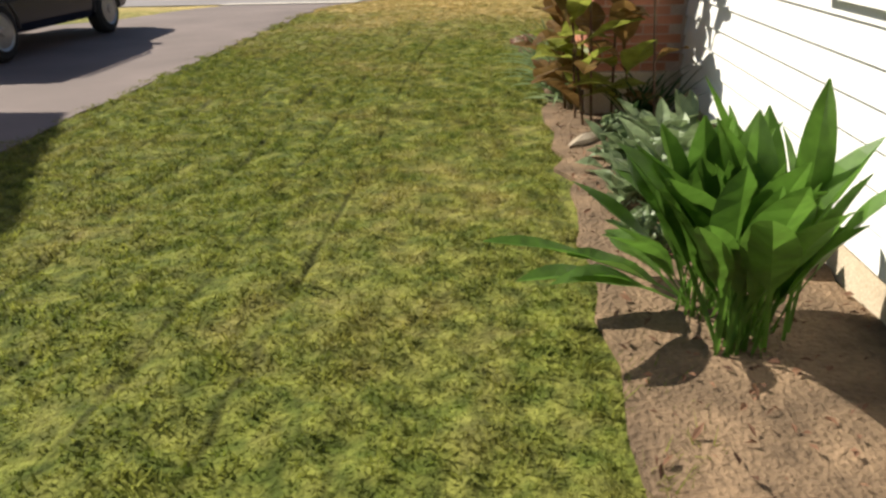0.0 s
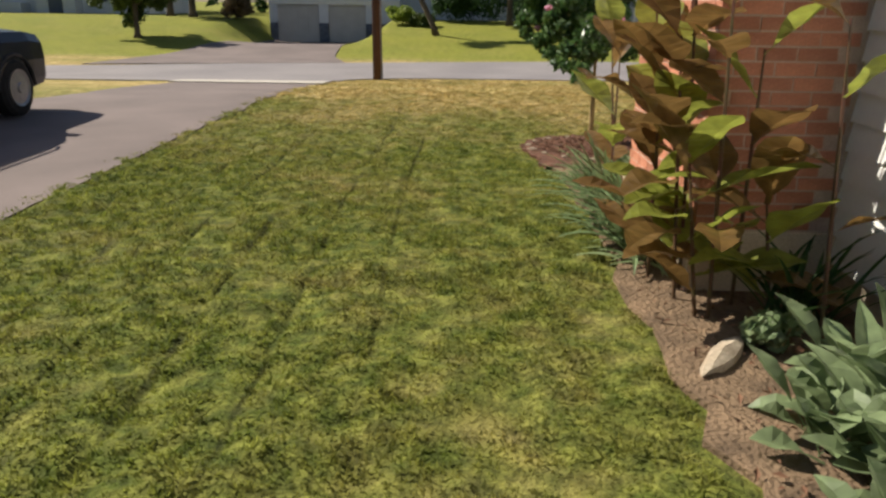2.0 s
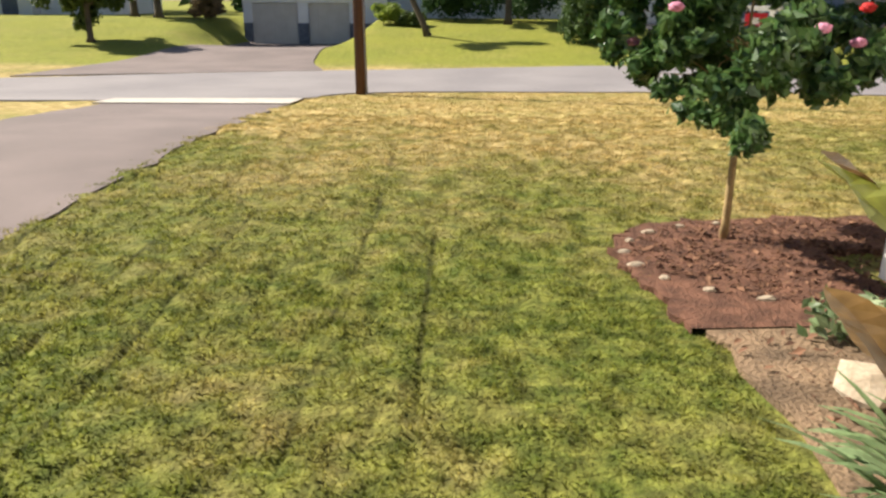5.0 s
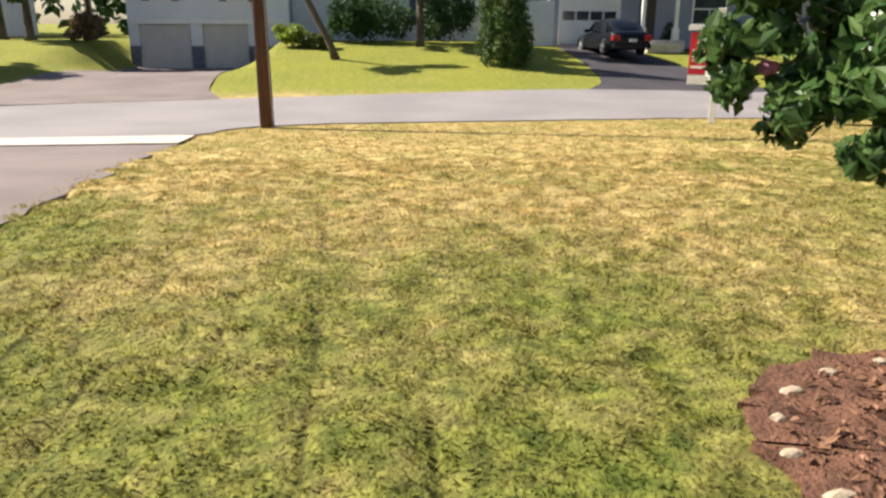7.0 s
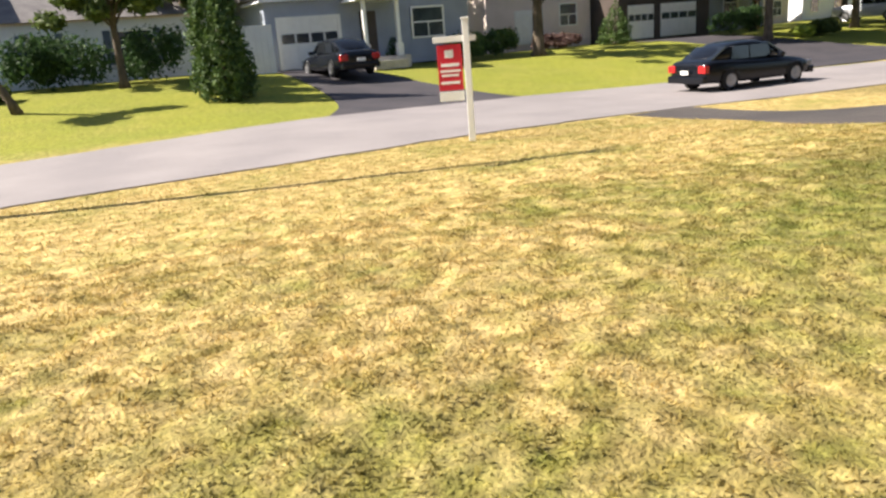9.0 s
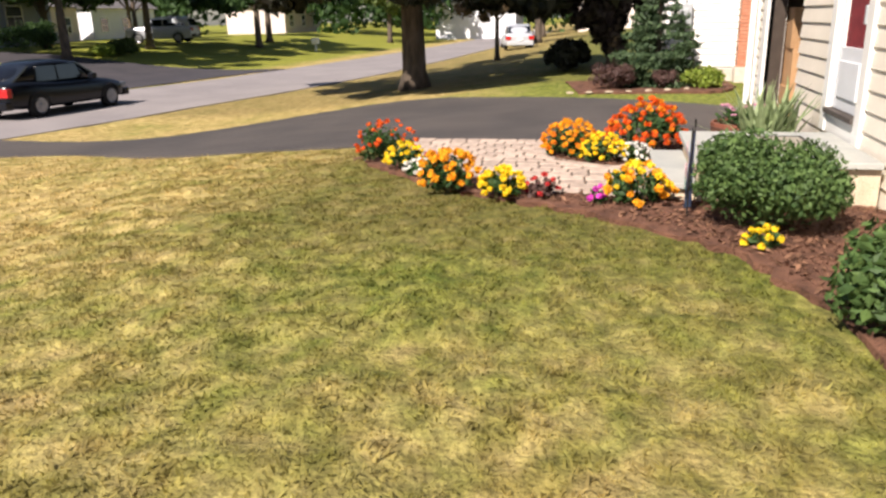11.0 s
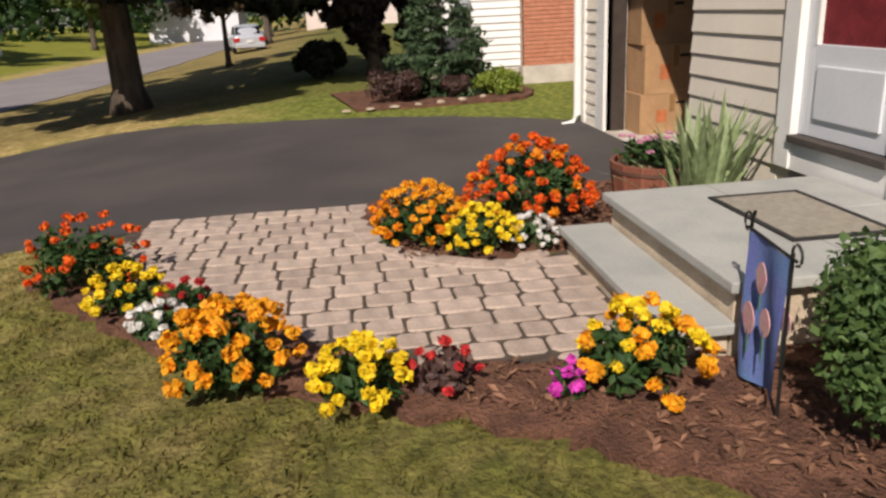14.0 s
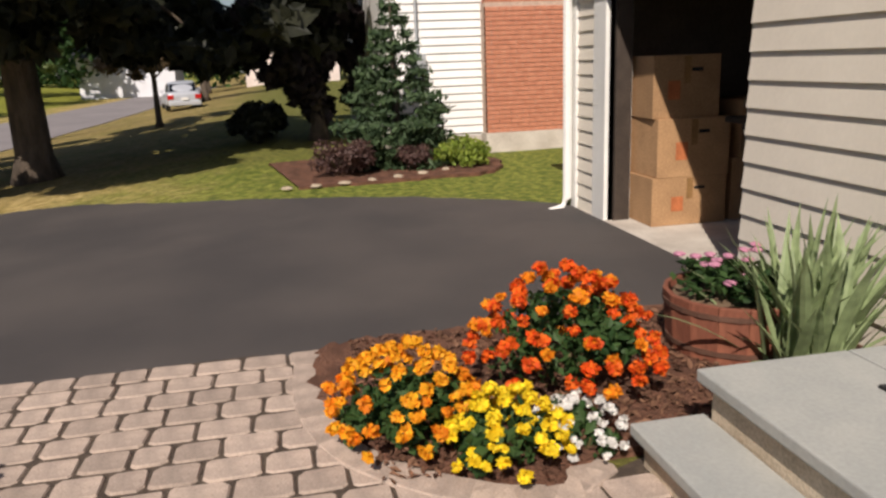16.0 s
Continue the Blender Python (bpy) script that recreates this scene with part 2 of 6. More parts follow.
RED_SIGN = material("red_printed_panel", (0.55, 0.025, 0.04), (0.50, 0.02, 0.035), 0.45, 3, 40, 0.0, speck=0.08)
DOOR_PAINT = material("pale_blue_white_door_paint", (0.66, 0.68, 0.70), (0.62, 0.64, 0.66), 0.4, 3, 40, 0.03, speck=0.08)
DARK_RED_CURTAIN = material("dark_red_curtain", (0.22, 0.025, 0.03), (0.15, 0.015, 0.02), 0.9, 8, 60, 0.2)
WINDOW_DARK = material("window_glass_dark_room", (0.05, 0.06, 0.07), (0.03, 0.035, 0.045), 0.08, 2, 20, 0.0, spec=0.8, speck=0.08)
SHUTTER_GREY = material("slate_blue_shutter", (0.11, 0.13, 0.18), (0.09, 0.11, 0.15), 0.6, 5, 50, speck=0.08)
FAR_WHITE = material("far_white_siding", (0.72, 0.73, 0.76), (0.66, 0.67, 0.70), 0.6, 1, 20, speck=0.08)
FAR_GREY = material("far_blue_grey_siding", (0.30, 0.33, 0.40), (0.25, 0.28, 0.34), 0.7, 1, 20, speck=0.08)
FAR_BROWN = material("far_brown_siding", (0.085, 0.065, 0.055), (0.06, 0.048, 0.042), 0.8, 1, 20, speck=0.08)
FAR_PINK = material("far_blush_siding", (0.70, 0.60, 0.55), (0.62, 0.53, 0.48), 0.7, 1, 20, speck=0.08)
ROOFING = material("grey_asphalt_shingle", (0.20, 0.185, 0.18), (0.14, 0.13, 0.13), 0.95, 2, 40, 0.5)
STONE_BLUE = material("grey_blue_stone_veneer", (0.16, 0.18, 0.22), (0.10, 0.11, 0.14), 0.9, 5, 25, 0.6)
GARAGE_DOOR = material("grey_white_garage_door", (0.55, 0.53, 0.50), (0.50, 0.48, 0.45), 0.6, 2, 30, speck=0.08)
ROCK = material("pale_garden_rock", (0.48, 0.40, 0.30), (0.34, 0.27, 0.19), 0.9, 9, 60, 0.6)
IRON = material("black_wrought_iron", (0.03, 0.028, 0.026), (0.02, 0.02, 0.02), 0.5, 20, 80, 0.1, metal=0.4)
FLAG_BLUE = material("periwinkle_flag_cloth", (0.16, 0.19, 0.50), (0.13, 0.24, 0.46), 0.85, 5, 120, 0.2)
FLAG_PINK = material("pink_flag_print", (0.66, 0.33, 0.38), (0.60, 0.40, 0.36), 0.85, 30, 120, 0.1)
MAT_WEAVE = material("tan_coir_mat", (0.33, 0.30, 0.24), (0.26, 0.235, 0.19), 0.95, 20, 200, 0.5)
METER_GREY = material("grey_meter_metal", (0.45, 0.47, 0.48), (0.38, 0.40, 0.41), 0.5, 9, 60, 0.05, metal=0.3, speck=0.08)

GREEN_LEAF = leafy("bright_green_leaf", (0.045, 0.115, 0.016), (0.135, 0.26, 0.035), 0.4, 0.45, 0.5)
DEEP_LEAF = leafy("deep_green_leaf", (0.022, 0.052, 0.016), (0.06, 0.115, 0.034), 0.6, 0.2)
ROSE_LEAF = leafy("rose_green_leaf", (0.045, 0.105, 0.03), (0.13, 0.21, 0.06), 0.3, 0.5, 0.4)
CANNA_LEAF = leafy("bronze_canna_leaf", (0.10, 0.042, 0.024), (0.23, 0.145, 0.045), 0.32, 0.5, 0.45, c=(0.33, 0.28, 0.06))
CANNA_GREEN = leafy("green_canna_leaf", (0.19, 0.23, 0.04), (0.33, 0.35, 0.065), 0.35, 0.45, 0.5)
LILY_LEAF = leafy("daylily_leaf", (0.09, 0.17, 0.06), (0.25, 0.33, 0.16), 0.5, 0.3, 0.3, c=(0.48, 0.40, 0.16))
IRIS_LEAF = leafy("iris_leaf", (0.17, 0.25, 0.11), (0.33, 0.40, 0.20), 0.5, 0.3, 0.3, c=(0.42, 0.37, 0.15))
PALE_LEAF = leafy("pale_green_leaf", (0.10, 0.165, 0.06), (0.28, 0.34, 0.18), 0.45, 0.4, 0.3)
YEW_LEAF = leafy("yew_needles", (0.035, 0.075, 0.02), (0.11, 0.18, 0.05), 0.6, 0.3, 0.25)
MARIGOLD_LEAF = leafy("marigold_leaf", (0.022, 0.058, 0.016), (0.055, 0.105, 0.028), 0.6, 0.25, 0.25)
TREE_LEAF = leafy("summer_tree_leaf", (0.05, 0.085, 0.02), (0.13, 0.17, 0.045), 0.55, 0.3, 0.35)
# near-black leaf: the crowns' shade and backlight are put into its colour
SHADE_TONED_LEAF = leafy("shade_toned_tree_leaf", (0.012, 0.015, 0.009), (0.030, 0.032, 0.017), 0.55, 0.3, 0.15)
PLUM_LEAF = leafy("plum_red_leaf", (0.06, 0.03, 0.028), (0.13, 0.075, 0.06), 0.55, 0.3, 0.25)
BROWN_TREE_LEAF = leafy("russet_tree_leaf", (0.10, 0.075, 0.04), (0.22, 0.15, 0.08), 0.6, 0.3, 0.3)
CONIFER_LEAF = leafy("spruce_needles", (0.025, 0.052, 0.022), (0.075, 0.12, 0.05), 0.6, 0.3, 0.2)
ARB_LEAF = leafy("arborvitae_spray", (0.03, 0.07, 0.015), (0.11, 0.17, 0.04), 0.6, 0.3, 0.25)
LIME_LEAF = leafy("lime_green_leaf", (0.16, 0.24, 0.03), (0.30, 0.36, 0.06), 0.5, 0.3, 0.35)
ORANGE_PETAL = leafy("orange_petal", (0.75, 0.20, 0.01), (0.85, 0.33, 0.015), 0.6, 0.2, 0.25)
AMBER_PETAL = leafy("amber_petal", (0.80, 0.30, 0.01), (0.88, 0.45, 0.02), 0.6, 0.2, 0.25)
RED_ORANGE_PETAL = leafy("red_orange_petal", (0.68, 0.06, 0.01), (0.82, 0.17, 0.015), 0.6, 0.2, 0.25)
YELLOW_PETAL = leafy("yellow_petal", (0.84, 0.56, 0.01), (0.90, 0.72, 0.03), 0.6, 0.2, 0.25)
WHITE_PETAL = leafy("white_petal", (0.75, 0.73, 0.68), (0.85, 0.84, 0.80), 0.6, 0.2, 0.25)
PINK_PETAL = leafy("pink_petal", (0.65, 0.22, 0.35), (0.80, 0.42, 0.55), 0.6, 0.2, 0.3)
SCARLET_PETAL = leafy("scarlet_petal", (0.50, 0.02, 0.03), (0.65, 0.06, 0.05), 0.6, 0.2, 0.25)
MAGENTA_PETAL = leafy("magenta_petal", (0.60, 0.03, 0.40), (0.70, 0.08, 0.50), 0.6, 0.2, 0.25)
CHIP = leafy("bark_chip", (0.05, 0.025, 0.016), (0.26, 0.14, 0.085), 0.9, 0.15, 0.02)
STEM = material("green_brown_stem", (0.14, 0.13, 0.05), (0.09, 0.07, 0.03), 0.7, 10, 50, 0.1)
CANNA_STALK = material("purplish_stalk", (0.13, 0.05, 0.04), (0.10, 0.08, 0.03), 0.6, 10, 50, 0.1)
CRIMSON_LEAF = leafy("blackish_crimson_maple_leaf", (0.012, 0.009, 0.010), (0.030, 0.020, 0.020), 0.5, 0.3, 0.12)


# ---------------------------------------------------------------- helpers
def ease(a, b, v):
    u = np.clip((v - a) / (b - a), 0, 1)
    return u * u * (3 - 2 * u)


def gz(x, y):
    """Height of the ground."""
    z = -0.5 * ease(15, 26, y) - 0.4 * ease(6, 22, x) * ease(14, 24, y) + 1.1 * ease(33, 47, y)
    return z - 1.3 * ease(36, 46, y) * ease(-9.6, -7.8, x) * (1 - ease(-2.9, -1.2, x))


LATTICE = np.random.default_rng(77).uniform(-1, 1, (256, 256))


def lumps(x, y, size):
    """Smooth random lumps of one size, between -1 and 1."""
    u, v = np.asarray(x) / size + 57.3, np.asarray(y) / size + 91.7
    i, j = np.floor(u).astype(int), np.floor(v).astype(int)
    a, b = u - i, v - j
    a, b = a * a * (3 - 2 * a), b * b * (3 - 2 * b)
    i0, i1, j0, j1 = i % 256, (i + 1) % 256, j % 256, (j + 1) % 256
    return (LATTICE[i0, j0] * (1 - a) + LATTICE[i1, j0] * a) * (1 - b) + (LATTICE[i0, j1] * (1 - a) + LATTICE[i1, j1] * a) * b


def turf(x, y):
    """Tufts and wheel ruts of the lawn between the drives."""
    z = 0.026 * lumps(x, y, 0.21) + 0.020 * np.maximum(0, lumps(x, y, 0.085) - 0.1) + 0.012 * lumps(x + 9, y, 0.6)
    saw = ((x + 0.03 * np.sin(0.8 * y) - MOW_PHASE) / MOW_PITCH) % 1.0
    z = z - 0.034 * np.clip(1 - np.abs(saw - 0.06) / 0.08, 0, 1) * np.clip(0.4 + 1.2 * lumps(x, y, 0.5), 0, 1) * (1 - 0.7 * ease(2.15, 2.5, x)) * (1 - 0.6 * ease(13, 18, y))
    here = ease(-0.95, -0.7, x) * (1 - ease(11.5, 12.2, x)) * ease(0.0, 1.5, y) * (1 - ease(20.5, 21.5, y))
    bed = ease(3.2, 3.45, x) * (1 - ease(11.0, 11.6, y)) + ease(3.0, 4.2, x) * (1 - ease(12.9, 13.3, y)) + ease(8.2, 9.2, x) * (1 - ease(16.2, 16.9, y))
    return (z + 0.006) * here * (1 - np.clip(bed, 0, 1))


def mesh_of(name, verts, faces, mat, smooth=False):
    me = bpy.data.meshes.new(name)
    me.from_pydata(verts, [], faces)
    me.materials.append(mat)
    if smooth:
        me.shade_smooth()
    me.update()
    return me


def thing(name, label, category, at=(0, 0, 0), rz=0.0, group="", kind=""):
    e = new(name)
    e.empty_display_size = 0.1
    e.matrix_basis = pose(*at, 0, 0, rz)
    return tagged(e, label, category, group, kind)


def part(name, bm, mat, parent, label="", smooth=False):
    me = bpy.data.meshes.new(name)
    bm.normal_update()
    bm.to_mesh(me)
    bm.free()
    me.materials.append(mat)
    if smooth:
        me.shade_smooth()
    ob = new(name, me)
    ob.parent = parent
    return tagged(ob, label)


def part_np(name, verts, faces, mat, parent, label="", smooth=False):
    ob = new(name, mesh_of(name, verts, faces, mat, smooth))
    ob.parent = parent
    return tagged(ob, label)


def box(bm, x0, x1, y0, y1, z0, z1, bevel=0.0, m=None):
    r = bmesh.ops.create_cube(bm, size=1.0)
    vs = r["verts"]
    t = Matrix.Translation(((x0 + x1) / 2, (y0 + y1) / 2, (z0 + z1) / 2)) @ Matrix.Diagonal((x1 - x0, y1 - y0, z1 - z0, 1))
    bmesh.ops.transform(bm, matrix=(m @ t) if m else t, verts=vs)
    if bevel:
        es = list({e for v in vs for e in v.link_edges})
        bmesh.ops.bevel(bm, geom=es, offset=bevel, segments=2, affect="EDGES", profile=0.6)
    return bm


def boxed(*a, **k):
    return box(bmesh.new(), *a, **k)


def tube(bm, pts, radii, n=8, caps=True):
    """A round limb along points."""
    rings = []
    for i, p in enumerate(pts):
        p = Vector(p)
        d = (Vector(pts[min(i + 1, len(pts) - 1)]) - Vector(pts[max(i - 1, 0)])).normalized()
        u = d.orthogonal().normalized()
        w = d.cross(u)
        rings.append([bm.verts.new(p + radii[i] * (math.cos(a) * u + math.sin(a) * w)) for a in (2 * math.pi * k / n for k in range(n))])
    for a, b in zip(rings, rings[1:]):
        for k in range(n):
            bm.faces.new((a[k], a[(k + 1) % n], b[(k + 1) % n], b[k]))
    if caps:
        bm.faces.new(rings[0][::-1])
        bm.faces.new(rings[-1])
    bmesh.ops.recalc_face_normals(bm, faces=bm.faces)
    return bm


def tubed(pts, radii, n=8):
    return tube(bmesh.new(), pts, radii, n)


def lathe(profile, n=24):
    bm = bmesh.new()
    rings = [[bm.verts.new((r * math.cos(2 * math.pi * k / n), r * math.sin(2 * math.pi * k / n), z)) for k in range(n)] for r, z in profile]
    for a, b in zip(rings, rings[1:]):
        for k in range(n):
            bm.faces.new((a[k], a[(k + 1) % n], b[(k + 1) % n], b[k]))
    bm.faces.new(rings[0][::-1])
    bm.faces.new(rings[-1])
    return bm


def slab(outline, z0, z1):
    """A prism over a plan outline."""
    bm = bmesh.new()
    lo, hi = [bm.verts.new((x, y, z0)) for x, y in outline], [bm.verts.new((x, y, z1)) for x, y in outline]
    n = len(outline)
    bm.faces.new(hi)
    bm.faces.new(lo[::-1])
    for k in range(n):
        bm.faces.new((lo[k], lo[(k + 1) % n], hi[(k + 1) % n], hi[k]))
    bmesh.ops.recalc_face_normals(bm, faces=bm.faces)
    return bm


def smooth_line(pts, per=8):
    """Catmull-Rom through plan points."""
    P = [np.array(p, float) for p in pts]
    P = [2 * P[0] - P[1], *P, 2 * P[-1] - P[-2]]
    out = []
    for a, b, c, d in zip(P, P[1:], P[2:], P[3:]):
        for u in np.arange(per) / per:
            out.append(0.5 * (2 * b + (c - a) * u + (2 * a - 5 * b + 4 * c - d) * u * u + (3 * b - a - 3 * c + d) * u ** 3))
    return [*out, P[-2]]


def strip(name, left, right, lift, mat, label, category, across=10, jitter=0.0):
    """A ground sheet between two plan lines, laid on the ground with a small edge."""
    A, B = np.array(smooth_line(left)), np.array(smooth_line(right))
    t = np.linspace(0, 1, max(len(A), len(B)))
    A = np.stack([np.interp(t, np.linspace(0, 1, len(A)), A[:, k]) for k in (0, 1)], 1)
    B = np.stack([np.interp(t, np.linspace(0, 1, len(B)), B[:, k]) for k in (0, 1)], 1)
    rng = np.random.default_rng(len(name))
    A += rng.normal(0, 1, A.shape) * jitter
    B += rng.normal(0, 1, B.shape) * jitter
    V, n = [], len(A)
    for k in range(n):
        for j in range(across + 1):
            q = A[k] + (B[k] - A[k]) * j / across
            V.append((q[0], q[1], float(gz(q[0], q[1])) + lift))
        V[-across - 1] = (*V[-across - 1][:2], V[-across - 1][2])
    for k in range(n):
        for q in (A[k], B[k]):
            V.append((q[0], q[1], float(gz(q[0], q[1])) - 0.08))
    w, F = across + 1, []
    for k in range(n - 1):
        for j in range(across):
            a = k * w + j
            F.append((a, a + 1, a + w + 1, a + w))
        s = n * w + 2 * k
        F.append((k * w, (k + 1) * w, s + 2, s))
        F.append((k * w + across, s + 1, s + 3, (k + 1) * w + across))
    me = mesh_of(name, V, F, mat)
    bm = bmesh.new()
    bm.from_mesh(me)
    bmesh.ops.recalc_face_normals(bm, faces=bm.faces)
    if sum(f.normal.z for f in bm.faces) < 0:
        bmesh.ops.reverse_faces(bm, faces=bm.faces)
    bm.to_mesh(me)
    bm.free()
    return tagged(new(name, me), label, category, kind="structure")


def leaf_cloud(blobs, count, size, seed=1, flat=0.0, aspect=0.55, shell=0.55):
    """Many small leaves (bent quads) in ellipsoid blobs: rows of cx, cy, cz, rx, ry, rz."""
    rng = np.random.default_rng(seed)
    B = np.array(blobs, float)
    w = (B[:, 3] * B[:, 4] * B[:, 5]) ** 0.66
    pick = rng.choice(len(B), count, p=w / w.sum())
    d = rng.normal(size=(count, 3))
    d /= np.linalg.norm(d, axis=1, keepdims=True)
    r = (shell + (1 - shell) * rng.random(count)) * (0.9 + 0.25 * rng.random(count))
    c = B[pick, :3] + d * r[:, None] * B[pick, 3:]
    nrm = d * (1 - flat) + rng.normal(size=(count, 3)) * 0.75 + np.array([0, 0, flat])
    nrm /= np.linalg.norm(nrm, axis=1, keepdims=True)
    u = np.cross(nrm, rng.normal(size=(count, 3)))
    u /= np.linalg.norm(u, axis=1, keepdims=True)
    v = np.cross(nrm, u)
    s = size * (0.6 + 0.8 * rng.random(count))[:, None]
    quad = np.stack([c - u * s, c + v * s * aspect - nrm * s * 0.12, c + u * s, c - v * s * aspect - nrm * s * 0.12], 1)
    F = np.arange(4 * count).reshape(-1, 4)
    return quad.reshape(-1, 3), F


def blades(bases, lengths, widths, heads, leans, droop, seed=1, seg=5, fold=0.25, petiole=0.0):
    """Long leaves that arch from a base: heading, lean from upright, droop towards the tip."""
    rng = np.random.default_rng(seed)
    V, F = [], []
    for b, L, w, h, le, dr in zip(bases, lengths, widths, heads, leans, droop):
        p, ang = np.array(b, float), le
        side = np.array([-math.sin(h), math.cos(h), 0])
        k0 = len(V)
        for k in range(seg + 1):
            u = k / seg
            ww = w * (math.sin(math.pi * min(1, 0.12 + 0.88 * u)) ** 0.7 if u < 1 else 0.02)
            if petiole:
                ww = w * (0.12 if u < petiole else max(0.02, math.sin(math.pi * min(1.0, 0.08 + 0.92 * (u - petiole) / (1 - petiole)))) ** 0.75)
            up = np.array([-math.cos(h) * math.cos(ang), -math.sin(h) * math.cos(ang), math.sin(ang)])
            wave = 0.10 * ww * math.sin(9 * u + 5 * b[0] + 31 * h) if petiole else 0.0
            V += [tuple(p - side * ww / 2 + up * (ww * fold + wave)), tuple(p), tuple(p + side * ww / 2 + up * (ww * fold - wave))]
            ang += dr / seg * (0.6 + 0.8 * u)
            p = p + np.array([math.cos(h) * math.sin(ang), math.sin(h) * math.sin(ang), math.cos(ang)]) * L / seg
        for k in range(seg):
            a = k0 + 3 * k
            F += [(a, a + 1, a + 4, a + 3), (a + 1, a + 2, a + 5, a + 4)]
    return V, F


def clump(n, spread, length, width, lean, droop, seed, heads=None):
    """Arguments for blades(): n leaves from a tuft."""
    r = random.Random(seed)
    H = [r.uniform(*(heads or (0, 2 * math.pi))) for _ in range(n)]
    return ([(spread * r.uniform(-1, 1), spread * r.uniform(-1, 1), 0) for _ in range(n)], [length * r.uniform(0.6, 1.15) for _ in range(n)],
            [width * r.uniform(0.7, 1.2) for _ in range(n)], H, [r.uniform(*lean) for _ in range(n)], [r.uniform(*droop) for _ in range(n)], seed)


# ---------------------------------------------------------------- ground, road, drives
xs = np.r_[np.linspace(-400, -40, 10), np.arange(-35, -1.2, 0.75), np.arange(-1.0, 9.6, 0.042), np.arange(9.8, 12.4, 0.1), np.arange(12.6, 70, 0.75), np.linspace(80, 400, 10)]
ys = np.r_[np.linspace(-300, -20, 8), np.arange(-15, 1.4, 0.5), np.arange(1.5, 17.0, 0.042), np.arange(17.1, 21.6, 0.1), np.arange(22, 60, 0.5), np.linspace(66, 500, 14)]
X, Y = np.meshgrid(xs, ys)
Z = gz(X, Y) + 0.012 * lumps(X, Y, 1.1) * ((np.abs(X) < 80) & (Y > -20) & (Y < 60)) * (1 - ease(-1.5, -0.9, X) * (1 - ease(12, 13, X))) + turf(X, Y) - 0.012
nx = len(xs)
corner = (np.arange(len(ys) - 1)[:, None] * nx + np.arange(nx - 1)[None, :]).ravel()
F = np.stack([corner, corner + 1, corner + nx + 1, corner + nx], 1)
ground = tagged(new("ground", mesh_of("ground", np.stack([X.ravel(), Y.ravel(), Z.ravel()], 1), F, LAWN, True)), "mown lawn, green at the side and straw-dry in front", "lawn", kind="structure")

NEAR_EDGE = [(-60, 19.5), (-30, 21), (-12, 21.8), (-5, 22.2), (-1.2, 22.9), (-0.2, 24.3), (1.5, 25.0), (6, 25.2), (10, 25.8), (14, 26.4), (18, 26.7), (23, 26.2), (30, 25.0), (40, 24.0), (60, 23.5), (120, 24)]
FAR_EDGE = [(-60, 22), (-30, 24.5), (-12, 27.2), (-5.5, 29.2), (-1.4, 30.4), (4, 31.8), (9, 33.2), (13, 34), (17, 34.3), (21, 34.1), (26, 33), (33, 31.3), (42, 30.6), (52, 30), (75, 29.5), (130, 29.5)]
strip("road", NEAR_EDGE, FAR_EDGE, 0.012, ROAD, "pale grey worn asphalt street", "road", 12, 0.03)
strip("driveway_side", [(-7.1, -8), (-7.1, 2), (-7.1, 8), (-6.8, 13), (-4.3, 15.6), (-4.0, 18), (-4.1, 21.4)], [(-0.85, -8), (-0.8, 2), (-0.82, 8), (-0.78, 13), (-0.72, 15.6), (-0.7, 18), (-0.75, 21.4)], 0.002, ASPHALT, "pinkish grey worn asphalt driveway", "driveway", 10, 0.025)
strip("driveway_apron", [(-4.3, 21.38), (-2.5, 21.38), (-0.72, 21.4)], [(-4.4, 22.6), (-2.5, 22.75), (-0.75, 22.85)], 0.026, CONCRETE, "pale concrete apron where the driveway meets the street", "driveway apron", 4)
strip("driveway_garage", [(12.6, 12.25), (12.55, 14.6), (12.5, 16.3), (12.45, 17.3), (12.55, 18.5), (12.7, 19.8), (13.05, 20.9), (13.8, 22.1), (14.3, 23.4), (14.3, 26.2)],
      [(15.9, 12.25), (16.9, 13.6), (17.6, 15.3), (18.2, 16.5), (19.3, 17.9), (19.75, 19.2), (19.0, 20.7), (17.3, 22.0), (16.4, 23.3), (16.6, 26.6)], 0.016, DARK_ASPHALT, "dark sealed asphalt driveway curving to the street", "driveway", 12, 0.02)
strip("driveway_ranch", [(-9.6, 28.2), (-8.8, 34), (-8.3, 40), (-8.1, 48)], [(-1.5, 30.3), (-2.4, 34), (-2.7, 40), (-2.7, 48)], 0.02, ASPHALT, "pinkish grey driveway before two garage doors", "driveway", 10)
strip("driveway_grey_house", [(9.3, 33.2), (10.6, 36), (11.2, 40), (11.4, 46)], [(16.5, 34.2), (16, 37), (15.2, 41), (14.9, 46)], 0.02, FAR_DARK, "dark sealed driveway before a blue-grey house", "driveway", 8)
strip("driveway_brown_house", [(26, 33), (33, 40), (34, 48)], [(40, 30.8), (39, 40), (38.6, 48)], 0.02, FAR_DARK, "shaded dark driveway across the street", "driveway", 6)
strip("bed_side", [(3.35, -3), (3.38, 3), (3.40, 5.5), (3.36, 7.5), (3.38, 9.5), (3.34, 11.2)], [(4.46, -3), (4.46, 3), (4.46, 5.5), (4.46, 7.5), (4.46, 9.5), (4.46, 11.2)], 0.02, SOIL, "dry tan soil bed along the house wall", "planting bed", 8, 0.03)
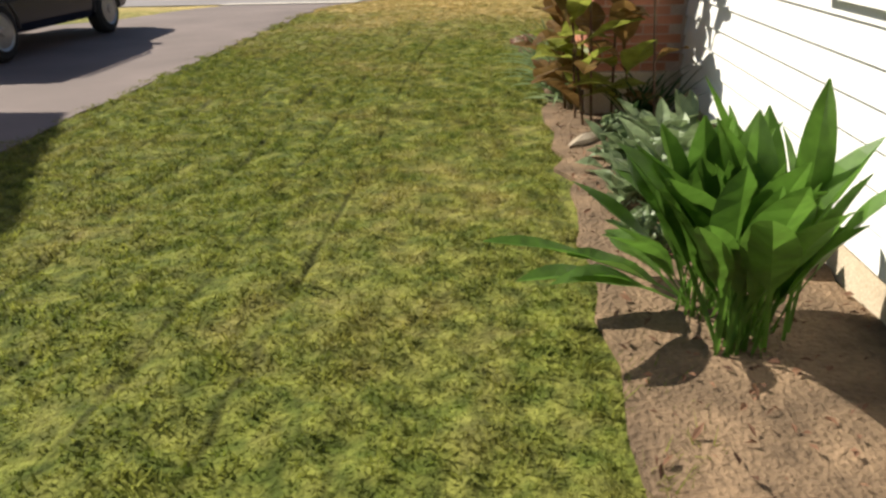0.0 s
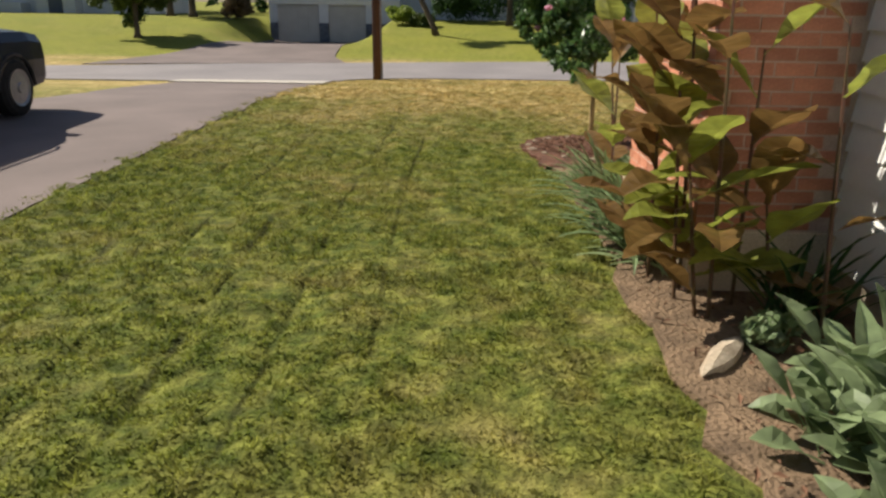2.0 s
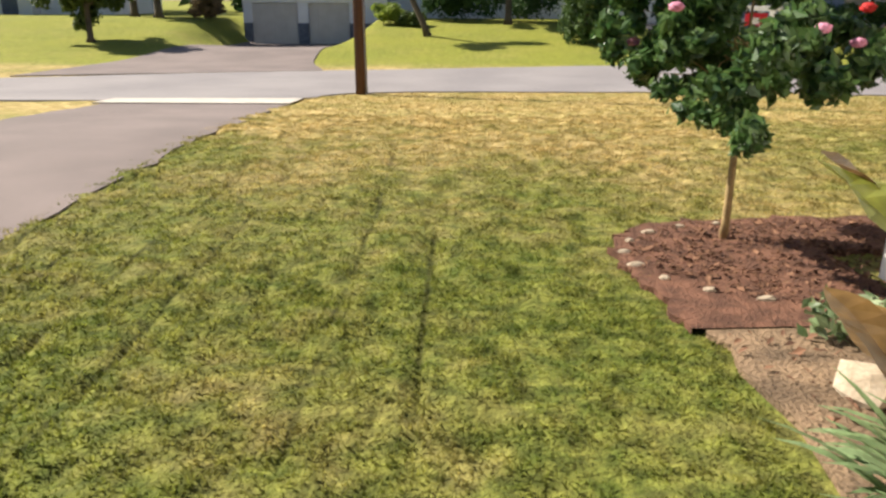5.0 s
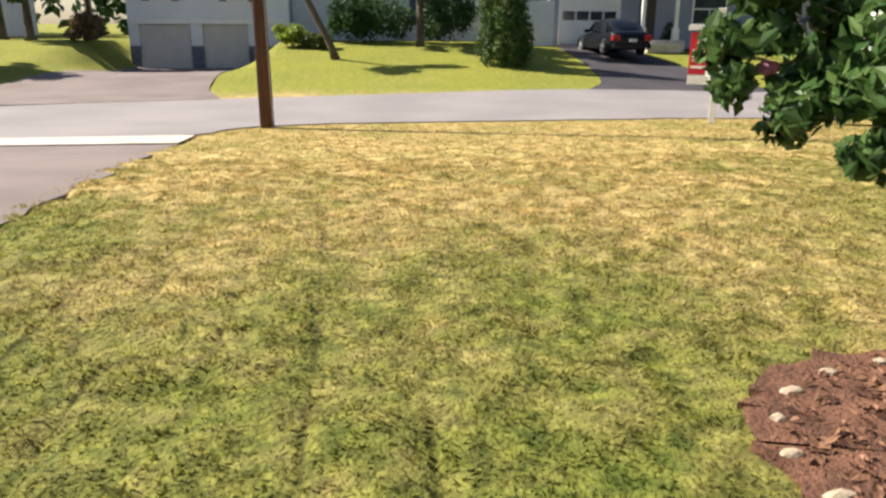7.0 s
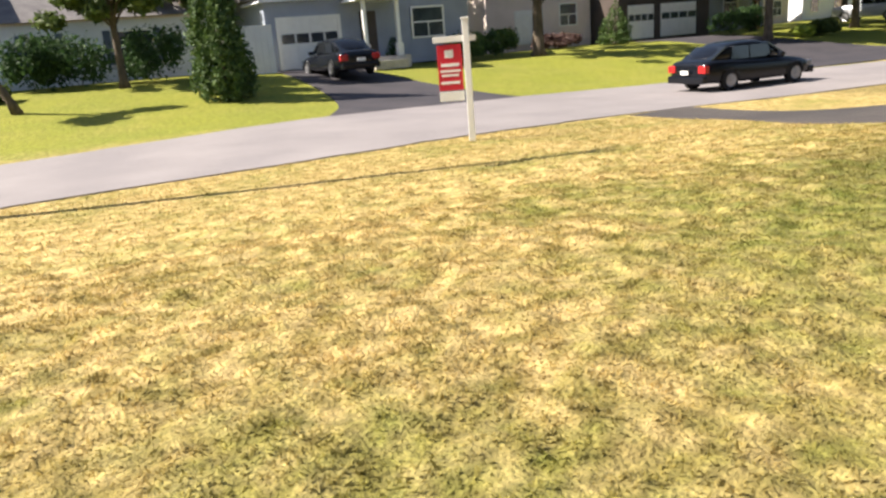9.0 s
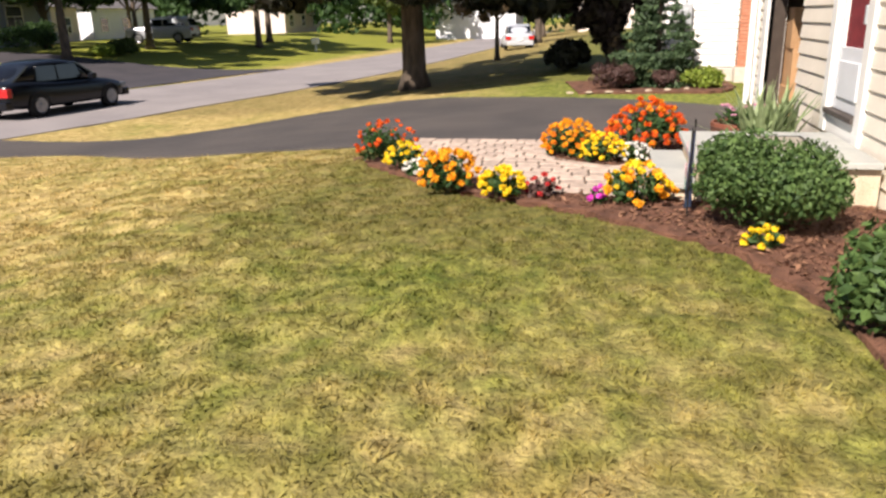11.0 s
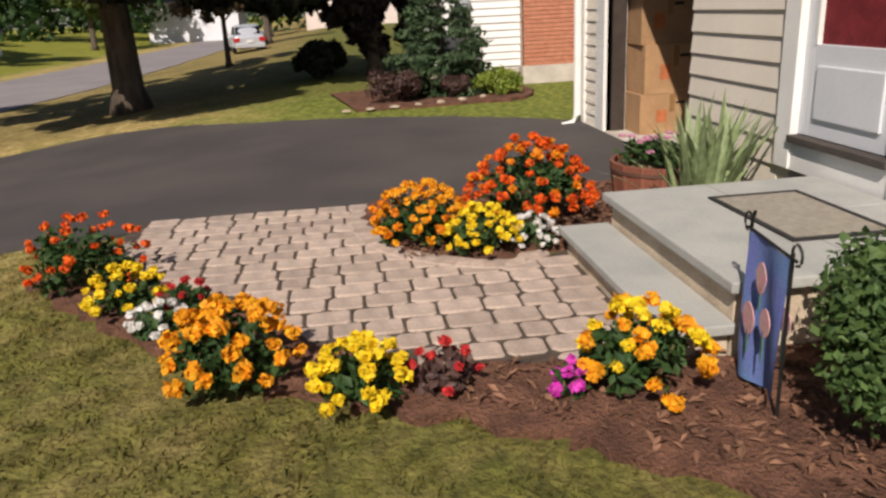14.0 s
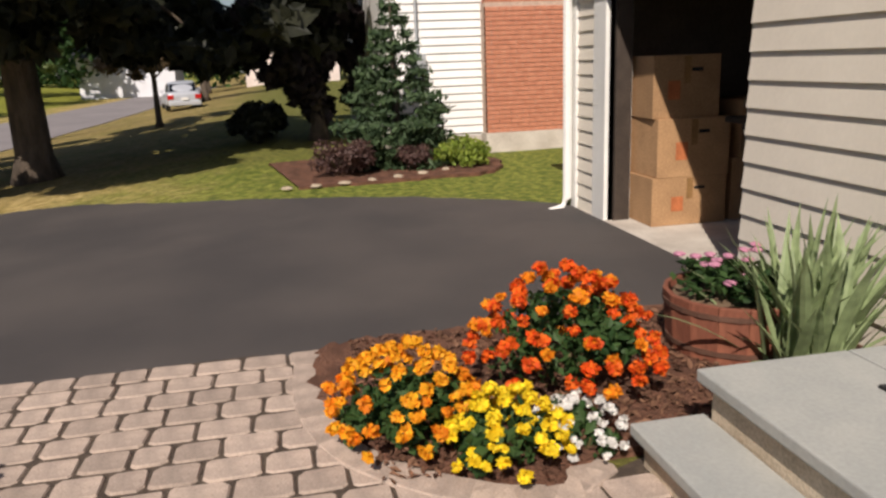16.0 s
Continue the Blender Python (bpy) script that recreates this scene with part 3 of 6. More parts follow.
strip("bed_rose", [(3.32, 11.0), (3.18, 11.6), (3.2, 12.3), (3.5, 12.72), (4.1, 12.85), (5.0, 12.95), (7.0, 13.05), (8.2, 13.4), (8.8, 14.0), (9.2, 14.45), (9.45, 14.95), (9.8, 15.5), (10.4, 16.1), (11.0, 16.65), (11.5, 17.0)],
      [(4.46, 11.0), (4.46, 11.6), (4.46, 11.9), (4.5, 12.15), (4.7, 12.2), (5.2, 12.2), (7.0, 12.2), (8.3, 12.2), (9.5, 12.3), (9.6, 13.7), (9.66, 14.15), (9.74, 14.68), (10.1, 15.26), (10.75, 15.74), (11.35, 16.28)], 0.028, MULCH, "brown bark mulch bed before the house front", "planting bed", 10, 0.03)
strip("bed_steps", [(11.1, 12.25), (11.1, 13.3), (11.12, 14.0), (11.0, 14.2), (11.4, 14.75), (12.0, 14.95), (12.5, 14.9)], [(12.62, 12.25), (12.62, 13.0), (12.62, 13.5), (12.62, 13.9), (12.62, 14.3), (12.62, 14.6), (12.6, 14.85)], 0.03, MULCH, "brown bark mulch bed beside the steps", "planting bed", 6, 0.02)
strip("bed_neighbour", [(18.1, 15.0), (18.2, 13.4), (18.5, 12.3), (19.5, 11.9)], [(20.9, 15.3), (20.95, 13.4), (20.95, 12.4), (20.95, 11.95)], 0.03, MULCH, "brown mulch bed beside the white house", "planting bed", 6, 0.03)

# grass, denser where the walk passes
def grass(name, n, x0, x1, y0, y1, height, width, seed, keep):
    rng = np.random.default_rng(seed)
    x, y = rng.uniform(x0, x1, n), rng.uniform(y0, y1, n)
    ok = keep(x, y)
    x, y = x[ok], y[ok]
    n = len(x)
    tuft = lumps(x + 3, y, 0.12)
    h = height * (0.5 + 0.6 * rng.random(n)) * (1 + 0.8 * tuft)
    a, lean = rng.uniform(0, 2 * np.pi, n), rng.normal(0, 1, (n, 2)) * 0.75
    z = gz(x, y) + turf(x, y) - 0.016
    w = width * (0.6 + 0.8 * rng.random(n))
    p0 = np.stack([x - np.cos(a) * w, y - np.sin(a) * w, z], 1)
    p1 = np.stack([x + np.cos(a) * w, y + np.sin(a) * w, z], 1)
    p2 = np.stack([x + lean[:, 0] * h, y + lean[:, 1] * h, z + h], 1)
    V = np.stack([p0, p1, p2], 1).reshape(-1, 3)
    ob = new(name, mesh_of(name, V, np.arange(3 * n).reshape(-1, 3), BLADES))
    return tagged(ob, "short mown grass blades, green and straw", "grass", kind="stuff")


def on_lawn(x, y):
    bed = (x > 3.36 + 0.05 * np.sin(y * 3)) & (y < 11.2)
    rose = ((x - 4.3) / 1.12) ** 2 + ((y - 12.0) / 0.85) ** 2 < 1
    edge = np.interp(x, [4.5, 7, 8.2, 8.8, 9.2, 9.55, 9.95, 10.5, 11.2, 11.8], [12.9, 13.05, 13.4, 14.0, 14.45, 14.92, 15.4, 15.95, 16.6, 17.0])
    front = (x > 4.4) & (y < edge)
    drive = x > np.interp(y, [16.3, 17.3, 18.5, 19.8, 20.9, 22.1, 23.4, 26.2], [12.4, 12.4, 12.5, 12.65, 13.0, 13.75, 14.25, 14.25])
    near = np.interp(x, [p[0] for p in NEAR_EDGE], [p[1] for p in NEAR_EDGE])
    return ~bed & ~rose & ~front & ~drive & (x > -0.93 + 0.05 * np.sin(y * 5) + 0.04 * np.sin(y * 13) + 0.06 * lumps(x, y, 0.3)) & (y < near)


grass("grass_side_yard", 140000, -1.0, 3.5, 1.8, 12.0, 0.026, 0.0075, 5, on_lawn)
grass("grass_front_yard", 180000, -0.95, 13, 12.0, 19.0, 0.024, 0.0090, 6, on_lawn)
grass("grass_street_side", 60000, -0.8, 18, 19.0, 26.0, 0.030, 0.009, 7, on_lawn)


def chips(name, n, keep, x0, x1, y0, y1, size, seed, label):
    """Bark chips and crumbs lying on a bed."""
    rng = np.random.default_rng(seed)
    x, y = rng.uniform(x0, x1, n), rng.uniform(y0, y1, n)
    ok = keep(x, y)
    x, y = x[ok], y[ok]
    n = len(x)
    a, s = rng.uniform(0, 2 * np.pi, n), size * (0.4 + rng.random(n))
    u, v = np.stack([np.cos(a), np.sin(a), rng.normal(0, 0.35, n)], 1), np.stack([-np.sin(a), np.cos(a), rng.normal(0, 0.35, n)], 1)
    c = np.stack([x, y, gz(x, y) + 0.034 + rng.random(n) * 0.012], 1)
    su, sv = (s * 1.0)[:, None], (s * (0.25 + 0.3 * rng.random(n)))[:, None]
    q = np.stack([c - u * su, c - v * sv + np.array([0, 0, 0.006]), c + u * su, c + v * sv + np.array([0, 0, 0.006])], 1).reshape(-1, 3)
    return tagged(new(name, mesh_of(name, q, np.arange(4 * n).reshape(-1, 4), CHIP)), label, "mulch", kind="stuff")


chips("bark_chips_side", 1000, lambda x, y: x > 3.40, 3.38, 4.44, 1.5, 11.0, 0.022, 11, "loose bark chips and crumbs of soil")
chips("bark_chips_front", 16000, lambda x, y: (((x - 4.3) / 1.08) ** 2 + ((y - 12.0) / 0.8) ** 2 < 1) | ((x > 4.5) & (y < np.interp(x, [4.5, 7, 8.2, 8.8, 9.2, 9.5, 9.85], [12.8, 12.95, 13.3, 13.9, 14.35, 14.8, 15.3])) & (y > np.interp(x, [9.5, 9.62, 9.7, 9.9], [12.2, 13.7, 14.6, 15.0]))), 3.15, 9.9, 10.9, 15.4, 0.024, 12, "loose brown bark chips")
chips("bark_chips_steps", 3000, lambda x, y: (y < 14.75) & (x > 11.12), 11.1, 12.6, 12.3, 14.8, 0.024, 13, "loose brown bark chips")
grass("grass_weeds", 5200, 3.2, 4.3, 1.9, 4.6, 0.06, 0.005, 14, lambda x, y: (x < 3.5 + 0.3 * lumps(x, y, 0.3) + 0.25 * (3.4 - y)) & (x > 3.25))


# ---------------------------------------------------------------- own house
def clapboards(parent, length, rows, pitch, mat, m, seed=0):
    """Lapped boards, one object a row, on a wall that runs along local x and faces local -y."""
    V = [(0, 0, 0), (length, 0, 0), (length, -0.022, 0), (0, -0.022, 0), (0, 0, pitch), (length, 0, pitch), (length, -0.004, pitch), (0, -0.004, pitch)]
    board = mesh_of("clapboard", V, [(3, 2, 6, 7), (0, 1, 2, 3), (1, 5, 6, 2), (0, 3, 7, 4), (4, 7, 6, 5)], mat)
    for k in range(rows):
        ob = new("clapboard", board)
        ob.parent = parent
        ob.matrix_basis = m @ Matrix.Translation((0, 0, k * pitch))


WALL_X, FRONT_Y, EAVE = 4.45, 12.2, 2.75
# side wall, with a window opening
side = thing("wall_side", "white vinyl clapboard side wall above a concrete base", "wall", kind="structure")
SIDE_END = 11.45                                   # the corner stands back from the entrance front
for y0, y1, z0, z1 in ((-6, 4.15, 0.2, EAVE), (4.15, 5.15, 0.2, 1.25), (4.15, 5.15, 2.3, EAVE), (5.15, SIDE_END - 0.003, 0.2, EAVE)):
    part("sheathing", boxed(WALL_X + 0.003, WALL_X + 0.2, y0, y1, z0, z1), WHITE_SIDING, side)
part("foundation", boxed(WALL_X + 0.02, WALL_X + 0.22, -6, SIDE_END - 0.01, -0.3, 0.2), CREAM_CONCRETE, side, "pale concrete base")
turn = lambda y: Matrix.Translation((WALL_X, y, 0.2)) @ Matrix.Rotation(radians(-90), 4, "Z")
clapboards(side, SIDE_END - 0.12 - 5.15, 17, 0.15, WHITE_SIDING, turn(SIDE_END - 0.12))
clapboards(side, 1.0, 7, 0.15, WHITE_SIDING, turn(5.15))
clapboards(side, 10.1, 17, 0.15, WHITE_SIDING, turn(4.15))
part("corner_board", boxed(WALL_X - 0.03, WALL_X + 0.1, SIDE_END - 0.12, SIDE_END + 0.03, 0.1, EAVE, 0.004), WHITE_TRIM, side, "white corner board")
part("downspout", tubed([(WALL_X - 0.07, 11.0, 2.7), (WALL_X - 0.07, 11.0, 0.18), (WALL_X - 0.16, 11.05, 0.05)], [0.04, 0.04, 0.04], 8), WHITE_TRIM, side, "white metal downspout")
part("return_wall", boxed(WALL_X + 0.203, 6.2, SIDE_END - 0.2, SIDE_END - 0.003, -0.3, EAVE), CREAM_SIDING, side)
part("return_wall", boxed(6.0, 6.2, SIDE_END, FRONT_Y - 0.205, -0.3, EAVE), CREAM_SIDING, side)
win = thing("window_1", "white framed side window of the house", "window", kind="structure")
part("window_frame", boxed(WALL_X - 0.045, WALL_X + 0.02, 4.08, 4.17, 1.18, 2.37), WHITE_TRIM, win)
part("window_frame", boxed(WALL_X - 0.045, WALL_X + 0.02, 5.13, 5.22, 1.18, 2.37), WHITE_TRIM, win)
part("window_sill", boxed(WALL_X - 0.07, WALL_X + 0.02, 4.17, 5.13, 1.17, 1.26), WHITE_TRIM, win)
part("window_head", boxed(WALL_X - 0.045, WALL_X + 0.02, 4.17, 5.13, 2.29, 2.37), WHITE_TRIM, win)
part("pane", boxed(WALL_X + 0.03, WALL_X + 0.05, 4.16, 5.14, 1.25, 2.3), WINDOW_DARK, win)

# front wall, with the door and the garage opening
DOOR0, DOOR1, GAR0, GAR1, END_X = 10.48, 11.40, 12.95, 15.0, 15.78
front = thing("wall_front", "cream vinyl clapboard front wall with white trim", "wall", kind="structure")
for x0, x1, z0, z1 in ((6.0, DOOR0 - 0.05, -0.3, EAVE), (DOOR0 - 0.05, DOOR1 + 0.05, 2.42, EAVE), (DOOR1 + 0.05, GAR0, -0.3, EAVE), (GAR0, GAR1, 2.2, EAVE), (GAR1, END_X, -0.3, EAVE)):
    part("sheathing", boxed(x0, x1, FRONT_Y - 0.2, FRONT_Y - 0.003, z0, z1), CREAM_SIDING, front)
half = lambda x, z=-0.02: Matrix.Translation((x, FRONT_Y, z)) @ Matrix.Rotation(radians(180), 4, "Z")
clapboards(front, GAR0 - 0.02 - (DOOR1 + 0.17), 17, 0.165, CREAM_SIDING, half(GAR0 - 0.02))
clapboards(front, DOOR0 - 0.17 - 6.0, 17, 0.165, CREAM_SIDING, half(DOOR0 - 0.17))
clapboards(front, END_X - 0.1 - (GAR1 + 0.27), 22, 0.13, CREAM_SIDING, half(END_X - 0.1, -0.12))
part("garage_jamb", boxed(GAR1 + 0.0, GAR1 + 0.27, FRONT_Y - 0.22, FRONT_Y + 0.035, -0.1, 2.3, 0.004), WHITE_TRIM, front, "white painted garage jamb")
part("garage_header", boxed(GAR0 - 0.02, GAR1, FRONT_Y - 0.22, FRONT_Y + 0.035, 2.2, 2.42, 0.004), WHITE_TRIM, front)
part("weatherstrip", boxed(GAR1 - 0.035, GAR1 - 0.002, FRONT_Y - 0.2, FRONT_Y - 0.05, 0, 2.2), material("dark_brown_strip", (0.06, 0.045, 0.035)), front, "dark door track strip")
part("corner_board", boxed(END_X - 0.1, END_X + 0.03, FRONT_Y - 0.13, FRONT_Y + 0.035, -0.14, EAVE, 0.004), WHITE_TRIM, front)
part("downspout", tubed([(END_X - 0.02, FRONT_Y + 0.09, 2.7), (END_X - 0.02, FRONT_Y + 0.09, 0.1), (END_X - 0.05, FRONT_Y + 0.17, 0.0), (END_X - 0.09, FRONT_Y + 0.3, -0.02)], [0.045] * 4, 8), WHITE_TRIM, front, "white metal downspout")
for x0, x1 in ((DOOR0 - 0.17, DOOR0), (DOOR1, DOOR1 + 0.17)):
    part("door_casing", boxed(x0, x1, FRONT_Y - 0.1, FRONT_Y + 0.045, 0.32, 2.6, 0.006), WHITE_TRIM, front, "white door casing")
part("door_casing", boxed(DOOR0 - 0.17, DOOR1 + 0.17, FRONT_Y - 0.1, FRONT_Y + 0.05, 2.42, 2.62, 0.006), WHITE_TRIM, front)
part("door_apron", boxed(DOOR0, DOOR1, FRONT_Y - 0.1, FRONT_Y + 0.03, 0.32, 0.50), WHITE_TRIM, front, "white board under the door sill")
door = thing("door_1", "pale storm door with a dark red curtained window", "door", kind="structure")
part("threshold", boxed(DOOR0, DOOR1, FRONT_Y - 0.08, FRONT_Y + 0.07, 0.50, 0.545, 0.006), material("dark_bronze_sill", (0.10, 0.085, 0.075), metal=0.3), door, "dark metal sill")
for x0, x1, z0, z1 in ((DOOR0, DOOR0 + 0.1, 0.55, 2.42), (DOOR1 - 0.1, DOOR1, 0.55, 2.42), (DOOR0 + 0.1, DOOR1 - 0.1, 0.55, 1.1), (DOOR0 + 0.1, DOOR1 - 0.1, 2.3, 2.42)):
    part("door_leaf", boxed(x0, x1, FRONT_Y - 0.05, FRONT_Y - 0.005, z0, z1, 0.004), DOOR_PAINT, door)
part("raised_panel", boxed(DOOR0 + 0.16, DOOR1 - 0.16, FRONT_Y - 0.006, FRONT_Y + 0.012, 0.66, 0.98, 0.008), DOOR_PAINT, door)
part("pane", boxed(DOOR0 + 0.1, DOOR1 - 0.1, FRONT_Y - 0.04, FRONT_Y - 0.03, 1.1, 2.3), DARK_RED_CURTAIN, door, "window with dark red curtain")
part("pane_bead", boxed(DOOR1 - 0.125, DOOR1 - 0.1, FRONT_Y - 0.03, FRONT_Y + 0.0, 1.1, 2.3), WHITE_TRIM, door)
part("handle", boxed(DOOR0 + 0.03, DOOR0 + 0.07, FRONT_Y - 0.005, FRONT_Y + 0.05, 1.3, 1.45, 0.006), METER_GREY, door)

# the rest of the house, closing it
shell = thing("house_shell", "back and far walls of the house", "wall", kind="structure")
part("wall_back", boxed(WALL_X + 0.2, END_X, -6.2, -6.0, -0.3, EAVE), WHITE_SIDING, shell)
part("wall_far", boxed(END_X - 0.2, END_X - 0.003, -6.0, FRONT_Y - 0.2, -0.3, EAVE), WHITE_SIDING, shell)
roof = thing("roof", "grey shingled roof of the house", "roof", kind="structure")
bm = bmesh.new()
a = [bm.verts.new(p) for p in ((WALL_X - 0.25, -6.5, EAVE), (END_X + 0.3, -6.5, EAVE), (END_X + 0.3, FRONT_Y + 0.3, EAVE), (WALL_X - 0.25, FRONT_Y + 0.3, EAVE), (WALL_X - 0.25, 3, EAVE + 2.6), (END_X + 0.3, 3, EAVE + 2.6))]
for f in ((0, 1, 5, 4), (2, 3, 4, 5), (0, 4, 3), (1, 2, 5), (3, 2, 1, 0)):
    bm.faces.new([a[k] for k in f])
bmesh.ops.recalc_face_normals(bm, faces=bm.faces)
part("roof_slopes", bm, ROOFING, roof)
part("fascia", boxed(WALL_X - 0.26, END_X + 0.31, FRONT_Y + 0.3, FRONT_Y + 0.33, EAVE - 0.14, EAVE + 0.04), WHITE_TRIM, roof)

# garage room
room = thing("garage_room", "dim garage interior behind the open door", "garage", kind="structure")
part("garage_floor", boxed(12.2, END_X - 0.2, 6.5, FRONT_Y + 0.05, -0.1, 0.015), CONCRETE, room, "worn concrete garage floor")
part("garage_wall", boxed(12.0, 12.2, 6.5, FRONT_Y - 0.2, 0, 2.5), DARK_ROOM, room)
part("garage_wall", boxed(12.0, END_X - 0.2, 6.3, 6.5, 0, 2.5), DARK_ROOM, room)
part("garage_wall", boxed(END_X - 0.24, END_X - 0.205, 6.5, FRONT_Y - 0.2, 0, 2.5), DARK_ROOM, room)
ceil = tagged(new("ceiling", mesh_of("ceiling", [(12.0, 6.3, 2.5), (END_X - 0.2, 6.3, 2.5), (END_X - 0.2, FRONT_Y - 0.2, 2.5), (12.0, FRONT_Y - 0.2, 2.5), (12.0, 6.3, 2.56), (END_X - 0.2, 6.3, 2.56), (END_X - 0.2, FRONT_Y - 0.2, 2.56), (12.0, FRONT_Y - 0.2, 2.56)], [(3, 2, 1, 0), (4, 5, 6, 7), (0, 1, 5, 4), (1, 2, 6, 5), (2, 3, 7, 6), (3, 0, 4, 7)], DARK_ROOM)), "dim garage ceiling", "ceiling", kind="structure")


def carton(at, size, rz, label):
    c = thing("cardboard_box", label, "box", at, rz, "cardboard boxes in the garage")
    w, d, h = size
    part("body", boxed(-w / 2, w / 2, -d / 2, d / 2, 0, h, 0.006), CARDBOARD, c)
    part("tape", boxed(-w / 2 - 0.003, -w / 2, -0.03, 0.03, h * 0.55, h - 0.01), material("brown_tape", (0.30, 0.17, 0.07), rough=0.3), c, "brown tape")
    part("hand_hole", boxed(-w / 2 - 0.003, -w / 2, -0.14, -0.04, h * 0.74, h * 0.8), BLACK_PLASTIC, c)
    part("printed_mark", boxed(-w / 2 - 0.003, -w / 2, 0.06, 0.17, h * 0.3, h * 0.6), material("orange_print", (0.50, 0.16, 0.06)), c, "orange printed patch")
    return c


carton((14.84, 11.62, 0.015), (0.5, 0.7, 0.42), 0, "brown cardboard box on the garage floor")
carton((14.84, 11.6, 0.435), (0.5, 0.68, 0.5), 1, "brown cardboard box stacked in the garage")
carton((14.85, 11.66, 0.935), (0.46, 0.6, 0.52), -2, "tall brown cardboard box atop a stack")
carton((14.88, 10.9, 0.015), (0.5, 0.6, 0.55), 0, "brown cardboard box deeper in the garage")
carton((14.88, 10.9, 0.565), (0.48, 0.5, 0.5), 4, "brown cardboard box on another box")
bin_ = thing("rubbish_bin", "black plastic wheeled bin inside the garage", "bin", (14.15, 11.1, 0.015))
part("body", lathe([(0.20, 0), (0.21, 0.02), (0.27, 0.82), (0.29, 0.84), (0.29, 0.88)], 12), BLACK_PLASTIC, bin_)
part("lid", boxed(-0.32, 0.32, -0.3, 0.3, 0.88, 0.93, 0.015), BLACK_PLASTIC, bin_)

# stoop
stoop = thing("front_steps", "two bluestone steps on cream concrete before the door", "steps", kind="structure")
part("lower_block", boxed(9.6, 11.04, 13.55, 13.80, -0.2, 0.118, 0.006), CREAM_CONCRETE, stoop, "cream painted riser")
part("upper_block", boxed(9.6, 11.04, FRONT_Y + 0.05, 13.535, -0.2, 0.298, 0.006), CREAM_CONCRETE, stoop, "cream painted riser")
part("lower_tread", boxed(9.55, 11.08, 13.54, 13.84, 0.12, 0.165, 0.008), BLUESTONE, stoop)
part("upper_slab", boxed(9.54, 11.08, 12.95, 13.58, 0.30, 0.348, 0.008), BLUESTONE, stoop)
part("upper_slab", boxed(9.54, 10.4, FRONT_Y + 0.055, 12.944, 0.30, 0.348, 0.008), BLUESTONE, stoop)
part("upper_slab", boxed(10.406, 11.08, FRONT_Y + 0.055, 12.944, 0.30, 0.348, 0.008), BLUESTONE, stoop)
dm = thing("doormat", "tan woven doormat with a black border on the top step", "doormat", (10.35, 12.83, 0.349), 0)
part("weave", boxed(-0.38, 0.38, -0.23, 0.23, 0, 0.008), MAT_WEAVE, dm)
for q in ((-0.41, 0.41, -0.26, -0.23), (-0.41, 0.41, 0.23, 0.26), (-0.41, -0.38, -0.23, 0.23), (0.38, 0.41, -0.23, 0.23)):
    part("border", boxed(*q, 0, 0.012, 0.003), BLACK_PLASTIC, dm, "black rubber border")

# chimney
CH = dict(x0=3.70, x1=WALL_X, y0=7.78, y1=9.42, top=5.6)
chimney = thing("chimney", "wide orange-red brick chimney on the side wall", "chimney", kind="structure")
part("chimney_base", boxed(CH["x0"] - 0.03, CH["x1"] + 0.1, CH["y0"] - 0.03, CH["y1"] + 0.03, -0.2, 0.36, 0.01), CREAM_CONCRETE, chimney, "pale concrete chimney base")
part("mortar_core", boxed(CH["x0"] + 0.005, CH["x1"] + 0.1, CH["y0"] + 0.005, CH["y1"] - 0.005, 0.36, CH["top"]), MORTAR, chimney, "grey mortar")

# ---------------------------------------------------------------- vehicles
def loft(sections):
    """A closed body through sections of equal point count."""
    bm = bmesh.new()
    rings = [[bm.verts.new(p) for p in s] for s in sections]
    n = len(rings[0])
    for a, b in zip(rings, rings[1:]):
        for k in range(n):
            bm.faces.new((a[k], a[(k + 1) % n], b[(k + 1) % n], b[k]))
    bm.faces.new(rings[0][::-1])
    bm.faces.new(rings[-1])
    bmesh.ops.recalc_face_normals(bm, faces=bm.faces)
    return bm


def ring(x, hw, z0, z1, crown=0.03, tuck=0.06):
    """One cross-section of a car body at x, as a rounded box."""
    h = z1 - z0
    right = [(hw - tuck, z0), (hw - 0.015, z0 + 0.15 * h), (hw, z0 + 0.5 * h), (hw - 0.02, z0 + 0.82 * h), (hw - 0.09, z1 - 0.01), (hw * 0.5, z1 + crown)]
    return [(x, -y, z) for y, z in right] + [(x, y, z) for y, z in reversed(right)]


